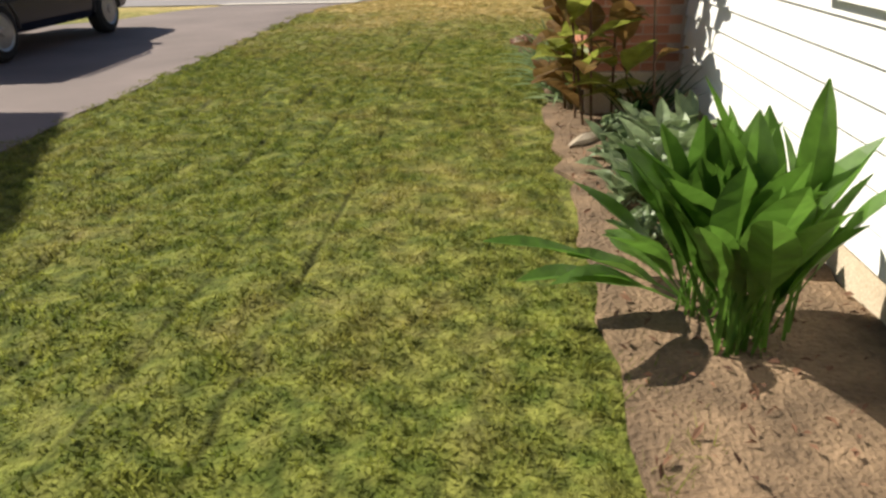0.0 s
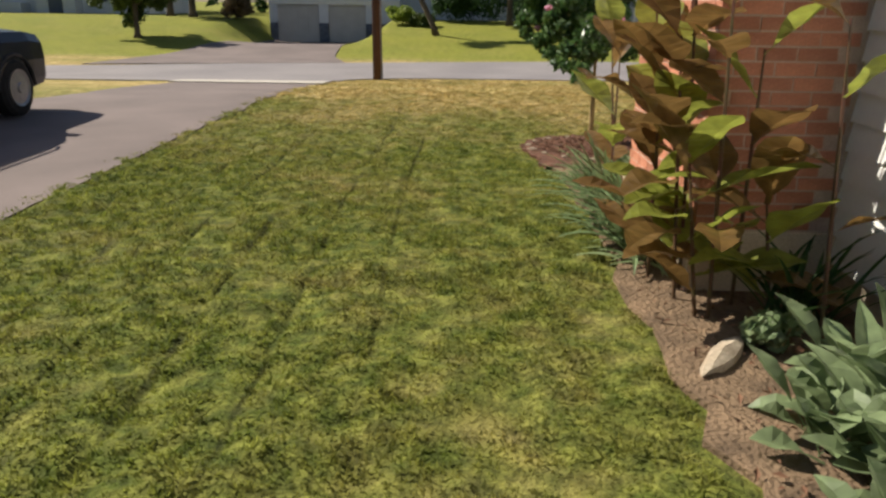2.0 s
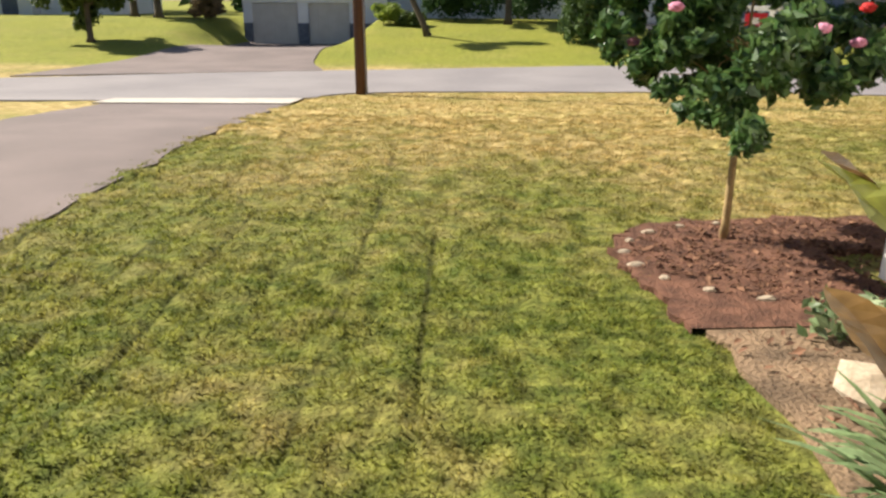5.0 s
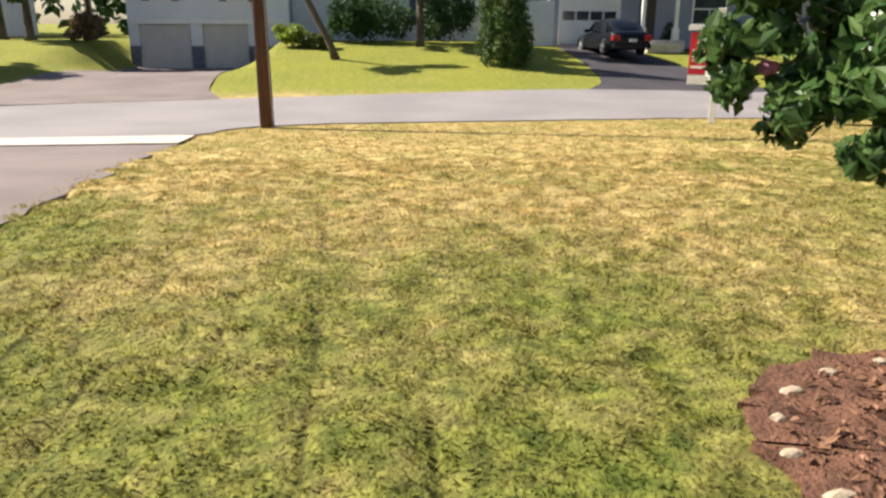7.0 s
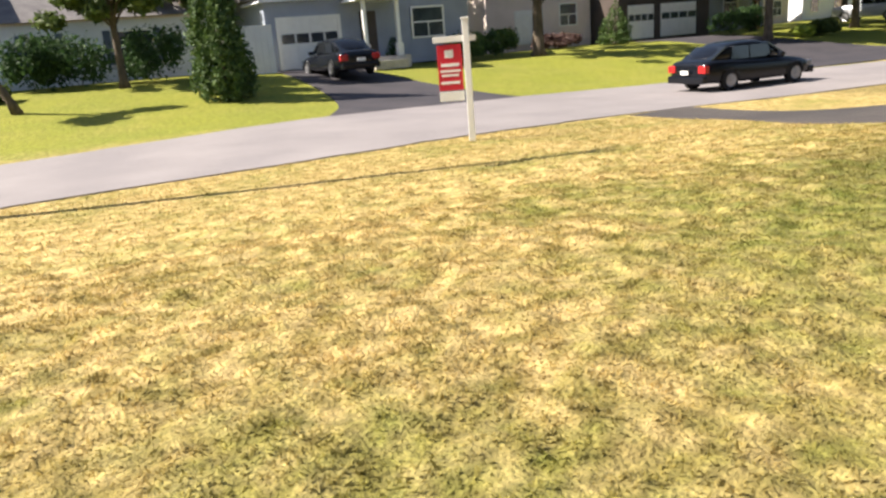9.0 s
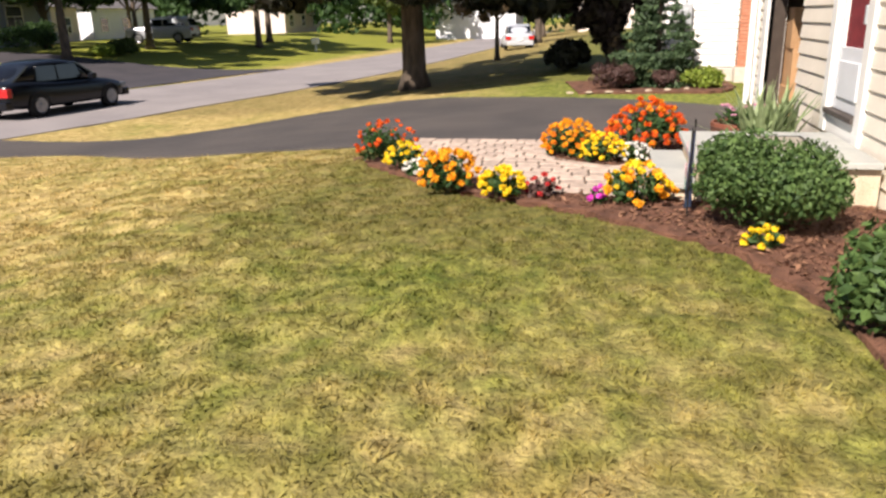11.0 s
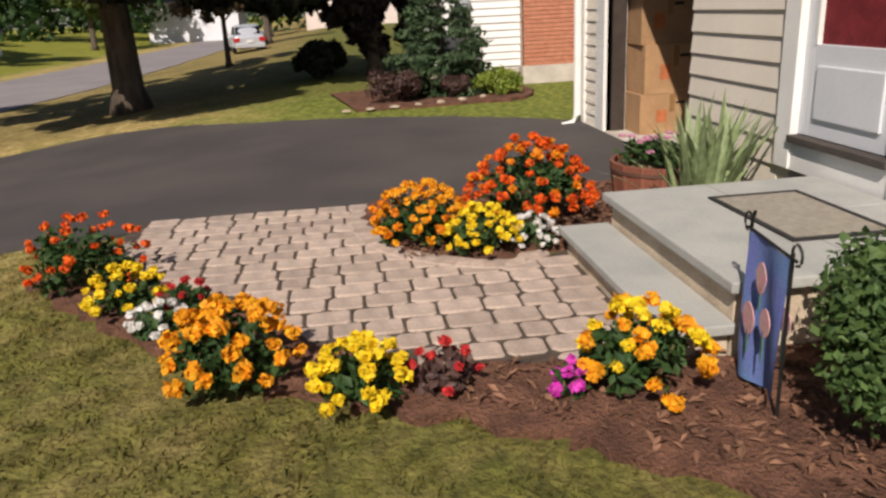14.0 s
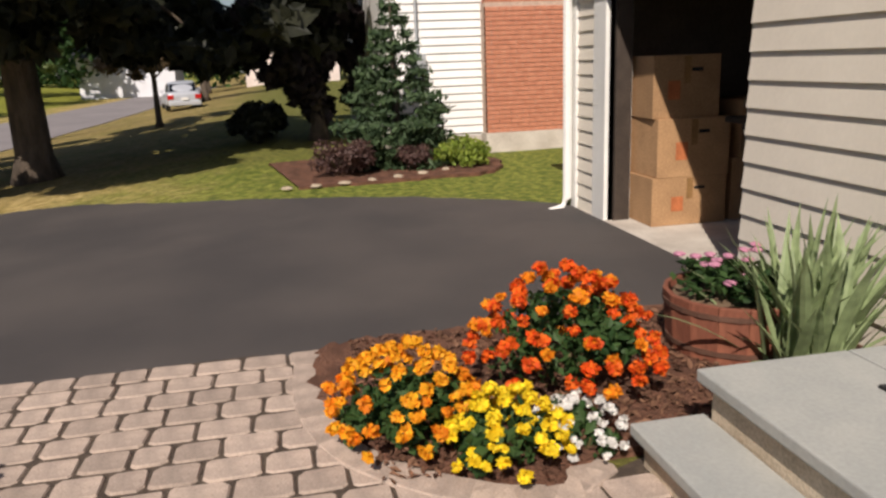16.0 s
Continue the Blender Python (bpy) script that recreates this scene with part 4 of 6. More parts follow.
def car(name, label, at, rz, paint, suv, group="", detail=True):
    """A parked car that faces local +x."""
    c = thing(name, label, "car", at, rz, group)
    if suv:
        L, W, belt, roofz, clear = 4.75, 0.93, 1.10, 1.70, 0.30
        low = [(-2.36, 0.80, 0.48, 0.92), (-2.30, 0.90, 0.36, 1.03), (-1.6, W, clear, belt), (0.0, W, clear, belt - 0.01), (1.0, W, clear, belt - 0.02), (1.9, 0.91, 0.33, 1.06), (2.24, 0.88, 0.36, 1.01), (2.34, 0.82, 0.42, 0.94)]
        top = [(-2.26, 0.74, 1.0, 1.08), (-2.02, 0.76, 1.0, roofz - 0.05), (-1.5, 0.76, 1.0, roofz), (0.0, 0.75, 1.0, roofz), (0.45, 0.73, 1.0, roofz - 0.05), (1.18, 0.72, 0.98, 1.05)]
        wx, wr = (-1.40, 1.42), 0.37
        glass = [(-1.88, -1.28), (-1.22, -0.38), (-0.32, 0.52)]
    else:
        L, W, belt, roofz, clear = 4.6, 0.89, 0.90, 1.45, 0.20
        low = [(-2.28, 0.76, 0.42, 0.80), (-2.2, 0.85, 0.28, 0.97), (-1.5, W, clear, 0.98), (-0.6, W, clear, belt), (0.6, W, clear, belt - 0.02), (1.2, W, clear, 0.86), (1.9, 0.86, 0.24, 0.76), (2.26, 0.74, 0.34, 0.60)]
        top = [(-1.95, 0.62, 0.92, 0.98), (-1.25, 0.66, 0.88, roofz - 0.06), (-0.7, 0.67, 0.86, roofz), (0.0, 0.67, 0.86, roofz), (0.35, 0.66, 0.86, roofz - 0.05), (1.15, 0.66, 0.84, 0.90)]
        wx, wr = (-1.32, 1.38), 0.32
        glass = [(-1.15, -0.42), (-0.36, 0.48)]
    for o in (part("body", loft([ring(*s) for s in low]), paint, c, smooth=not suv), part("cabin", loft([ring(*s) for s in top]), paint, c, smooth=not suv)):
        if not suv:
            o.modifiers.new("round", "SUBSURF").levels = 2
            o.modifiers["round"].render_levels = 2
    zb, zt = belt + 0.03, roofz - 0.13
    hw0, hw1 = (0.775, 0.735) if suv else (0.70, 0.655)
    for s in (-1, 1):
        for x0, x1 in glass:
            o = 0.28 * (zt - zb) if (x0, x1) == glass[-1] else 0.0
            b = -0.25 * (zt - zb) if (x0, x1) == glass[0] and not suv else 0.0
            bm = bmesh.new()
            q = [(x0, s * hw0, zb), (x1, s * hw0, zb), (x1 - o, s * hw1, zt), (x0 - b, s * hw1, zt)]
            vs = [bm.verts.new(p) for p in q] + [bm.verts.new((p[0], p[1] - s * 0.03, p[2])) for p in q]
            for f in ((0, 1, 2, 3), (7, 6, 5, 4), (0, 4, 5, 1), (1, 5, 6, 2), (2, 6, 7, 3), (3, 7, 4, 0)):
                bm.faces.new([vs[k] for k in f])
            bmesh.ops.recalc_face_normals(bm, faces=bm.faces)
            part("side_window", bm, CAR_GLASS, c, "tinted side glass")
        part("mirror", boxed(0.62, 0.78, s * W * 0.93 - 0.02, s * W * 0.93 + s * 0.14 + 0.02, belt - 0.02, belt + 0.13, 0.02) if s > 0 else boxed(0.62, 0.78, -W * 0.93 - 0.16, -W * 0.93 + 0.02, belt - 0.02, belt + 0.13, 0.02), paint, c)
        part("tail_light", boxed(-L / 2 - 0.0, -L / 2 + 0.16, *sorted((s * 0.52, s * 0.84)), belt - 0.30, belt - 0.08, 0.02), RED_LAMP, c, "red tail light")
        part("headlight", boxed(L / 2 - 0.32, L / 2 - 0.07, *sorted((s * 0.50, s * 0.78)), belt - 0.40, belt - 0.24, 0.03), ALLOY, c)
        for x in wx:
            w = part("wheel", lathe([(wr - 0.05, -0.11), (wr, -0.08), (wr, 0.08), (wr - 0.05, 0.11)], 20), RUBBER, c, "black tyre")
            w.matrix_basis = pose(x, s * (W - 0.10), wr, 90, 0, 0)
            bm = lathe([(wr * 0.64, -0.02), (wr * 0.64, 0.02), (wr * 0.55, 0.005), (0.07, 0.012), (0.05, 0.03)], 20)
            r = part("rim", bm, ALLOY, w, "silver alloy rim")
            r.matrix_basis = pose(0, 0, -s * 0.105, 180 if s > 0 else 0, 0, 0)
            part("arch", tubed([(x + (wr + 0.05) * math.cos(a), s * (W - 0.01), wr + (wr + 0.05) * math.sin(a)) for a in np.linspace(0, math.pi, 9)], [0.022] * 9, 5), BLACK_PLASTIC if suv else paint, c)
    # windscreens
    for q in ((((top[-2][0] + 0.02, 0.64, roofz - 0.10), (top[-1][0] - 0.02, 0.70, belt + 0.01)), 1), (((top[1][0] - 0.03, 0.62, roofz - 0.12), (top[0][0] + 0.02, 0.66, belt + 0.02)), -1)):
        (a, b), s = q
        bm = bmesh.new()
        vs = [bm.verts.new(p) for p in ((a[0] + s * 0.035, -a[1], a[2] + 0.02), (a[0] + s * 0.035, a[1], a[2] + 0.02), (b[0] + s * 0.035, b[1], b[2] + 0.02), (b[0] + s * 0.035, -b[1], b[2] + 0.02))]
        vs += [bm.verts.new(v.co - Vector((s * 0.05, 0, 0.02))) for v in vs]
        for f in ((0, 1, 2, 3), (7, 6, 5, 4), (0, 4, 5, 1), (1, 5, 6, 2), (2, 6, 7, 3), (3, 7, 4, 0)):
            bm.faces.new([vs[k] for k in f])
        bmesh.ops.recalc_face_normals(bm, faces=bm.faces)
        part("windscreen" if s > 0 else "rear_window", bm, CAR_GLASS, c, "tinted glass")
    part("rear_bumper", boxed(-L / 2 - 0.06, -L / 2 + 0.2, -0.8, 0.8, clear + 0.08, clear + 0.30, 0.04), BLACK_PLASTIC if suv else paint, c)
    part("front_bumper", boxed(L / 2 - 0.2, L / 2 + 0.05, -0.76, 0.76, clear + 0.06, clear + 0.28, 0.04), BLACK_PLASTIC if suv else paint, c)
    part("number_plate", boxed(-L / 2 - 0.075, -L / 2 - 0.055, -0.17, 0.17, clear + (0.36 if not suv else 0.2), clear + (0.48 if not suv else 0.32)), WHITE_TRIM, c, "pale number plate")
    if suv:
        for s in (-1, 1):
            part("roof_rail", tubed([(-1.7, s * 0.62, roofz + 0.02), (-1.6, s * 0.62, roofz + 0.09), (0.1, s * 0.62, roofz + 0.09), (0.25, s * 0.62, roofz + 0.01)], [0.02] * 4, 6), ALLOY, c, "silver roof rail")
        for x in (-1.3, -0.1):
            part("cross_bar", tubed([(x, -0.62, roofz + 0.10), (x, 0.62, roofz + 0.10)], [0.018] * 2, 6), ALLOY, c)
    return c


car("suv", "dark navy parked sport utility with silver roof rack", (-4.2, 12.2, 0.02), 90, NAVY_PAINT, True)
car("sedan", "black four-door sedan parked on the street", (22.35, 30.0, float(gz(22.3, 30.0)) + 0.012), -4, BLACK_PAINT, False)
car("sedan", "black sedan parked before a grey garage", (13.2, 42.6, float(gz(13.2, 42.6)) + 0.02), 92, BLACK_PAINT, False)
car("sedan", "pale silver sedan parked along the street", (52, 20.5, float(gz(52, 20.5)) + 0.012), 12, SILVER_PAINT, False, "far parked cars")
car("sedan", "pale silver sedan parked along the street", (60, 21.2, float(gz(60, 21)) + 0.012), 6, SILVER_PAINT, False, "far parked cars")
car("suv", "pale silver sport utility on a shaded drive", (52.5, 45.5, float(gz(52.5, 45.5)) + 0.012), 100, SILVER_PAINT, True)


# ---------------------------------------------------------------- street things
pole = thing("utility_pole", "dark brown creosoted wooden utility pole at the street edge", "utility pole", (0.25, 24.5, float(gz(0.25, 24.5)) - 0.02))
part("shaft", tubed([(0, 0, 0), (-0.03, 0, 4), (-0.07, 0, 9)], [0.135, 0.12, 0.10], 14), POLE_WOOD, pole, smooth=True)
part("ground_wire", tubed([(0.11, -0.08, 0), (0.07, -0.09, 4)], [0.012, 0.012], 5), METER_GREY, pole)
part("crossarm", boxed(-1.2, 1.1, -0.06, 0.06, 8.2, 8.35, 0.01), POLE_WOOD, pole)

sg = thing("yard_sign", "white hanging yard sign post with a red and white panel", "sign", (9.3, 25.0, float(gz(9.3, 25.0)) - 0.02), -28)
part("post", boxed(-0.06, 0.06, -0.06, 0.06, 0, 2.25, 0.008), WHITE_TRIM, sg)
part("post_cap", boxed(-0.075, 0.075, -0.075, 0.075, 2.25, 2.29, 0.01), WHITE_TRIM, sg)
part("arm", boxed(-0.62, 0.18, -0.045, 0.045, 1.86, 1.97, 0.006), WHITE_TRIM, sg)
panel = part("panel", boxed(-0.56, -0.1, -0.012, 0.012, 0.98, 1.82, 0.003), RED_SIGN, sg, "red panel with white printed bars")
for x0, x1, z0, z1 in ((-0.42, -0.26, 1.58, 1.72), (-0.50, -0.16, 1.42, 1.48), (-0.52, -0.14, 1.32, 1.36), (-0.50, -0.18, 1.24, 1.28), (-0.52, -0.16, 1.10, 1.15)):
    part("printed_bar", boxed(x0, x1, -0.016, -0.0125, z0, z1), WHITE_TRIM, panel)
part("rider", boxed(-0.56, -0.1, -0.012, 0.012, 0.78, 0.96, 0.003), WHITE_TRIM, sg, "white rider panel")
for x in (-0.5, -0.16):
    part("chain", tubed([(x, 0, 1.86), (x, 0, 1.82)], [0.006, 0.006], 5), IRON, sg)

lamp = thing("street_lamp_pole", "slim grey street pole beyond the oak", "pole", (39, 24.0, float(gz(39, 24.0)) - 0.02))
part("shaft", tubed([(0, 0, 0), (0, 0, 7)], [0.13, 0.09], 10), METER_GREY, lamp, smooth=True)
box_ = thing("mailbox", "small white box on a lawn by the street", "mailbox", (58, 36.4, float(gz(58, 36.4))))
part("body", boxed(-0.3, 0.3, -0.2, 0.2, 0.5, 0.95, 0.02), WHITE_TRIM, box_)
part("post", boxed(-0.05, 0.05, -0.05, 0.05, -0.05, 0.5), WHITE_TRIM, box_)


# ---------------------------------------------------------------- trees and shrubs
def tree(name, label, at, height, trunk_r, crown, leaf, count, size, seed, fork=0.4, lean=(0, 0), bark=BARK, category="tree"):
    """Tapered trunk, limbs to every crown mass, and a crown of separate leaves; crown: rows of x, y, z, rx, ry, rz."""
    t = thing(name, label, category, (at[0], at[1], float(gz(at[0], at[1])) - 0.03))
    r = random.Random(seed)
    zf = height * fork
    top = (lean[0], lean[1], height * 0.8)
    mid = (lean[0] * fork, lean[1] * fork, zf)
    bm = tubed([(0, 0, 0), (lean[0] * 0.05, lean[1] * 0.05, 0.12 * zf + 0.08), mid, top], [trunk_r * 1.5, trunk_r, trunk_r * 0.8, trunk_r * 0.2], 12)
    for b in crown:
        s = r.uniform(0.7, 1.0)
        a = [mid[k] + (top[k] - mid[k]) * r.uniform(0, 0.5) for k in range(3)]
        e = [b[0], b[1], b[2]]
        k = [a[i] + (e[i] - a[i]) * 0.5 + (r.uniform(-0.1, 0.1) * height if i < 2 else 0.05 * height) * 0.5 for i in range(3)]
        part("limb", tubed([a, k, e], [trunk_r * 0.42 * s, trunk_r * 0.25 * s, trunk_r * 0.08], 6), bark, t)
    part("trunk", bm, bark, t, smooth=True)
    subs = []
    for b in crown:
        for _ in range(5):
            d = Vector((r.gauss(0, 1), r.gauss(0, 1), r.gauss(0, 1))).normalized() * r.uniform(0.45, 0.95)
            f = r.uniform(0.28, 0.5)
            subs.append((b[0] + d.x * b[3], b[1] + d.y * b[4], b[2] + d.z * b[5], b[3] * f, b[4] * f, b[5] * f))
    part_np("crown", *leaf_cloud(subs, count, size, seed, shell=0.2), leaf, t)
    return t


def masses(n, r, z, rz, seed, spread=0.6, size=0.5):
    g = random.Random(seed)
    out = [(0, 0, z, r * size, r * size, rz * size)]
    for k in range(n):
        a = 2 * math.pi * k / n + g.uniform(-0.4, 0.4)
        out.append((r * spread * math.cos(a), r * spread * math.sin(a), z + g.uniform(-0.6, 0.6) * rz * 0.7, r * size * g.uniform(0.7, 1.1), r * size * g.uniform(0.7, 1.1), rz * size * g.uniform(0.6, 1.0)))
    return out


def shrub(name, label, at, rx, rz, leaf, count, size, seed, category="shrub", flat=0.1, ry=None, group=""):
    s = thing(name, label, category, (at[0], at[1], float(gz(at[0], at[1])) + (at[2] if len(at) > 2 else 0.02)), group=group)
    ry = ry or rx
    g = random.Random(seed)
    blobs = [(0, 0, rz * 0.5, rx * 0.72, ry * 0.72, rz * 0.48)]
    for k in range(12):
        a, h = g.uniform(0, 2 * math.pi), g.uniform(0.22, 0.8)
        q = 0.62 * math.sqrt(max(0.1, 1 - (h * 1.05 - 0.3) ** 2))
        blobs.append((rx * q * math.cos(a), ry * q * math.sin(a), rz * h, rx * 0.36, ry * 0.36, rz * 0.25))
    for k in range(3):
        a = g.uniform(0, 2 * math.pi)
        bm = tubed([(0.03 * math.cos(a), 0.03 * math.sin(a), -0.03), (rx * 0.45 * math.cos(a), ry * 0.45 * math.sin(a), rz * 0.65)], [0.014, 0.005], 5)
        part("stem", bm, STEM, s)
    part_np("foliage", *leaf_cloud(blobs, count, size, seed, flat, shell=0.45), leaf, s)
    return s


def conifer(name, label, at, h, r, leaf, count, size, seed, narrow=False):
    t = thing(name, label, "evergreen tree", (at[0], at[1], float(gz(at[0], at[1])) - 0.02))
    part("trunk", tubed([(0, 0, 0), (0, 0, h * 0.95)], [0.05 * r + 0.04, 0.01], 8), BARK, t)
    g = random.Random(seed)
    blobs = []
    rows = 14
    for k in range(rows):
        u = k / (rows - 1)
        rr = r * ((1 - u) ** 0.8 if not narrow else min(1.0, 0.8 + 2 * u) * (1 - u ** 1.7) ** 0.85) + 0.04
        m = max(4, int(11 * (1 - u * 0.6)))
        for j in range(m):
            a = 2 * math.pi * (j + g.random()) / m
            q = g.uniform(0.5, 0.95)
            blobs.append((rr * q * math.cos(a), rr * q * math.sin(a), h * (0.06 + 0.92 * u) - 0.05 * rr, rr * 0.30 + 0.03, rr * 0.30 + 0.03, h / rows * (1.6 if narrow else 0.55)))
    part_np("needles", *leaf_cloud(blobs, count, size, seed, 0.2, 0.35, shell=0.1), leaf, t)
    return t


# standard rose in the mulch ring
rose = tree("standard_rose", "standard rose tree with pink blooms on a slim trunk", (3.92, 12.4), 2.1, 0.022,
            [(0, 0, 1.35, 0.45, 0.45, 0.40), (-0.42, -0.1, 1.25, 0.34, 0.34, 0.26), (0.45, 0.1, 1.3, 0.36, 0.36, 0.3), (-0.1, 0.45, 1.3, 0.36, 0.36, 0.30), (0.05, -0.42, 1.22, 0.34, 0.34, 0.26), (-0.3, -0.2, 1.75, 0.36, 0.36, 0.28), (0.3, 0.05, 1.8, 0.36, 0.36, 0.28), (-0.54, 0.18, 1.5, 0.28, 0.28, 0.26), (0.02, 0.0, 1.0, 0.24, 0.24, 0.2), (-0.4, -0.42, 1.45, 0.26, 0.26, 0.24), (-0.62, 0.38, 1.28, 0.2, 0.2, 0.2), (-0.62, 0.36, 1.5, 0.18, 0.18, 0.2), (-0.38, -0.45, 1.02, 0.2, 0.2, 0.16), (-0.3, -0.62, 1.05, 0.2, 0.2, 0.18), (0.55, -0.3, 1.15, 0.28, 0.28, 0.22), (-0.3, -0.85, 0.98, 0.22, 0.2, 0.2), (-0.1, -0.75, 1.25, 0.26, 0.24, 0.24), (-0.5, 0.1, 1.1, 0.24, 0.24, 0.2)],
            ROSE_LEAF, 15000, 0.04, 21, 0.42, bark=STAKE, category="rose tree")


def bloom(parent, name, c, r, petal, seed):
    """One ruffled open flower."""
    bm = bmesh.new()
    bmesh.ops.create_icosphere(bm, subdivisions=3, radius=r)
    for v in bm.verts:
        a, q = math.atan2(v.co.y, v.co.x), v.co.z / r
        v.co *= 1 + 0.22 * math.sin(5 * a + 7 * q + seed) * math.sqrt(max(0.0, 1 - q * q)) + 0.12 * noise.noise(v.co * (3 / r) + Vector((seed, 0, 0)))
        v.co.z *= 0.7
    o = part(name, bm, petal, parent, smooth=True)
    o.matrix_basis = Matrix.Translation(c)
    return o


for k, (x, y, z, p) in enumerate(((-0.62, 0.30, 1.28, PINK_PETAL), (-0.25, -0.75, 1.2, PINK_PETAL), (0.4, -0.5, 1.32, PINK_PETAL), (0.1, -0.7, 1.4, PINK_PETAL), (0.5, -0.35, 1.5, SCARLET_PETAL), (-0.6, -0.5, 1.5, PINK_PETAL))):
    bloom(rose, "bloom", (x, y, z), 0.038, p, 300 + k)
part("tie_stake", tubed([(0.03, 0.02, 0), (0.02, 0.02, 0.78)], [0.012, 0.012], 6), STAKE, rose, "wooden stake")


# canna lilies
def canna(at, h, leaves, seed, label, toward=None, size=1.0):
    c = thing("canna", label, "canna plant", (at[0], at[1], 0.015), group="cannas beside the chimney")
    r = random.Random(seed)
    bend = (r.uniform(-0.16, 0.0), r.uniform(-0.1, 0.1))
    bm = tubed([(0, 0, 0), (bend[0] * 0.5, bend[1] * 0.5, h * 0.5), (bend[0], bend[1], h)], [0.011, 0.010, 0.005], 7)
    part("stalk", bm, CANNA_STALK, c, "purplish stalk")
    for k in range(leaves):
        u = 0.16 + 0.82 * k / max(1, leaves - 1)
        head = toward + (1.1 if k % 2 else -1.1) + r.uniform(-0.8, 0.8)
        lean = r.uniform(0.75, 1.35) - 0.75 * max(0.0, u - 0.45)
        V, Fc = blades([(bend[0] * u, bend[1] * u, h * u)], [size * r.uniform(0.38, 0.60)], [size * r.uniform(0.19, 0.28)], [head], [lean], [r.uniform(0.1, 0.75)], seed + k, 9, 0.14, 0.14)
        part_np("leaf", V, Fc, r.choice((CANNA_LEAF, CANNA_GREEN)), c)
    return c


for k, (x, y, h, n, tw) in enumerate(((3.58, 7.62, 1.35, 9, 3.3), (3.68, 7.36, 1.7, 8, 2.8), (3.52, 7.95, 1.05, 8, 3.6), (3.62, 8.15, 1.65, 9, 3.1), (3.66, 7.8, 1.8, 8, 3.4), (3.62, 7.38, 0.8, 8, 4.2), (3.86, 7.55, 1.3, 6, 3.9), (4.0, 7.4, 0.6, 6, 4.0))):
    canna((x, y), h, n, 40 + k, "bronze and green broad-leaved canna beside the brick chimney", tw)
canna((4.12, 7.1), 1.45, 5, 60, "slender green canna close to the white siding", 4.0, 0.7)
for k, (x, y, h, n, tw) in enumerate(((3.66, 9.85, 1.15, 5, 3.0), (3.74, 10.1, 1.3, 5, 3.3))):
    canna((x, y), h, n, 70 + k, "bronze canna beside the chimney and corner board", tw)


def tuft(name, label, category, at, args, leaf, group="", seg=6, fold=0.2, lift=0.02, petiole=0.0):
    c = thing(name, label, category, (at[0], at[1], float(gz(at[0], at[1])) + lift), group=group)
    for one in zip(*args[:6]):
        part_np("leaf", *blades(*([v] for v in one), args[6], seg, fold, petiole), leaf, c)
    return c


for k, (x, y, n, L) in enumerate(((3.60, 8.38, 44, 0.62), (3.56, 8.62, 34, 0.6), (3.58, 9.15, 46, 0.66), (3.60, 9.5, 34, 0.55))):
    tuft("daylily", "arching strap-leaved daylily with yellowed tips", "daylily", (x, y), clump(n + 18, 0.10, L, 0.040, (0.15, 0.9), (0.5, 1.3), 80 + k, (2.0, 4.6)), LILY_LEAF, "daylilies along the bed", 7, 0.22)
tuft("daylily", "withered yellow daylily leaves lying on the lawn edge", "daylily", (3.55, 8.2), clump(14, 0.08, 0.42, 0.028, (0.8, 1.3), (0.5, 0.9), 88, (2.4, 5.0)), IRIS_LEAF, "daylilies along the bed", 6, 0.2)
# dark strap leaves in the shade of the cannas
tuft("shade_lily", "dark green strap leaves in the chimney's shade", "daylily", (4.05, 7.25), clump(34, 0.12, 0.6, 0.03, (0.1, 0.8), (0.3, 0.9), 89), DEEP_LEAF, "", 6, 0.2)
# broad upright leaves near the start of the bed
for k, (x, y, n, L, w) in enumerate(((3.84, 4.0, 42, 0.84, 0.17), (3.98, 4.12, 12, 0.92, 0.12), (3.76, 4.3, 20, 0.76, 0.17), (4.1, 5.2, 14, 0.55, 0.15), (3.86, 4.85, 16, 0.5, 0.14))):
    tuft("broad_leaved_plant", "tall clump of broad glossy upright green leaves" if L > 0.7 else "smaller clump of broad upright green leaves", "plant", (x, y), clump(n, 0.09, L, w, (0.0, 0.48), (0.0, 0.55), 90 + k), GREEN_LEAF, "broad-leaved plants in the side bed", 12, 0.2, petiole=0.42)
tuft("broad_leaved_plant", "low spreading broad green leaves over the lawn edge", "plant", (3.80, 4.3), clump(9, 0.08, 0.82, 0.15, (0.55, 1.05), (0.2, 0.7), 97, (2.2, 4.0)), GREEN_LEAF, "broad-leaved plants in the side bed", 12, 0.2, petiole=0.4)
for k, (x, y, n, L) in enumerate(((3.95, 5.95, 22, 0.36), (3.82, 6.2, 24, 0.34), (4.08, 6.3, 24, 0.42), (3.75, 5.55, 18, 0.32), (4.15, 6.65, 16, 0.4))):
    tuft("pale_leaved_plant", "low plant with pale green broad leaves", "plant", (x, y), clump(n + 16, 0.15, L, 0.12, (0.3, 1.2), (0.3, 1.1), 110 + k), PALE_LEAF, "pale plants in the side bed", 7, 0.2, petiole=0.3)
for k, (x, y, r, h) in enumerate(((3.72, 5.0, 0.17, 0.2), (3.85, 7.0, 0.15, 0.2))):
    shrub("silver_leaf_plant", "low clump of pale silvery leaves in the soil bed", (x, y), r, h, PALE_LEAF, 260, 0.035, 116 + k, "plant", group="silvery plants in the side bed")
shrub("weed_patch", "small pale weeds beside the mulch ring", (4.0, 10.9), 0.26, 0.2, PALE_LEAF, 220, 0.035, 118, "plant")

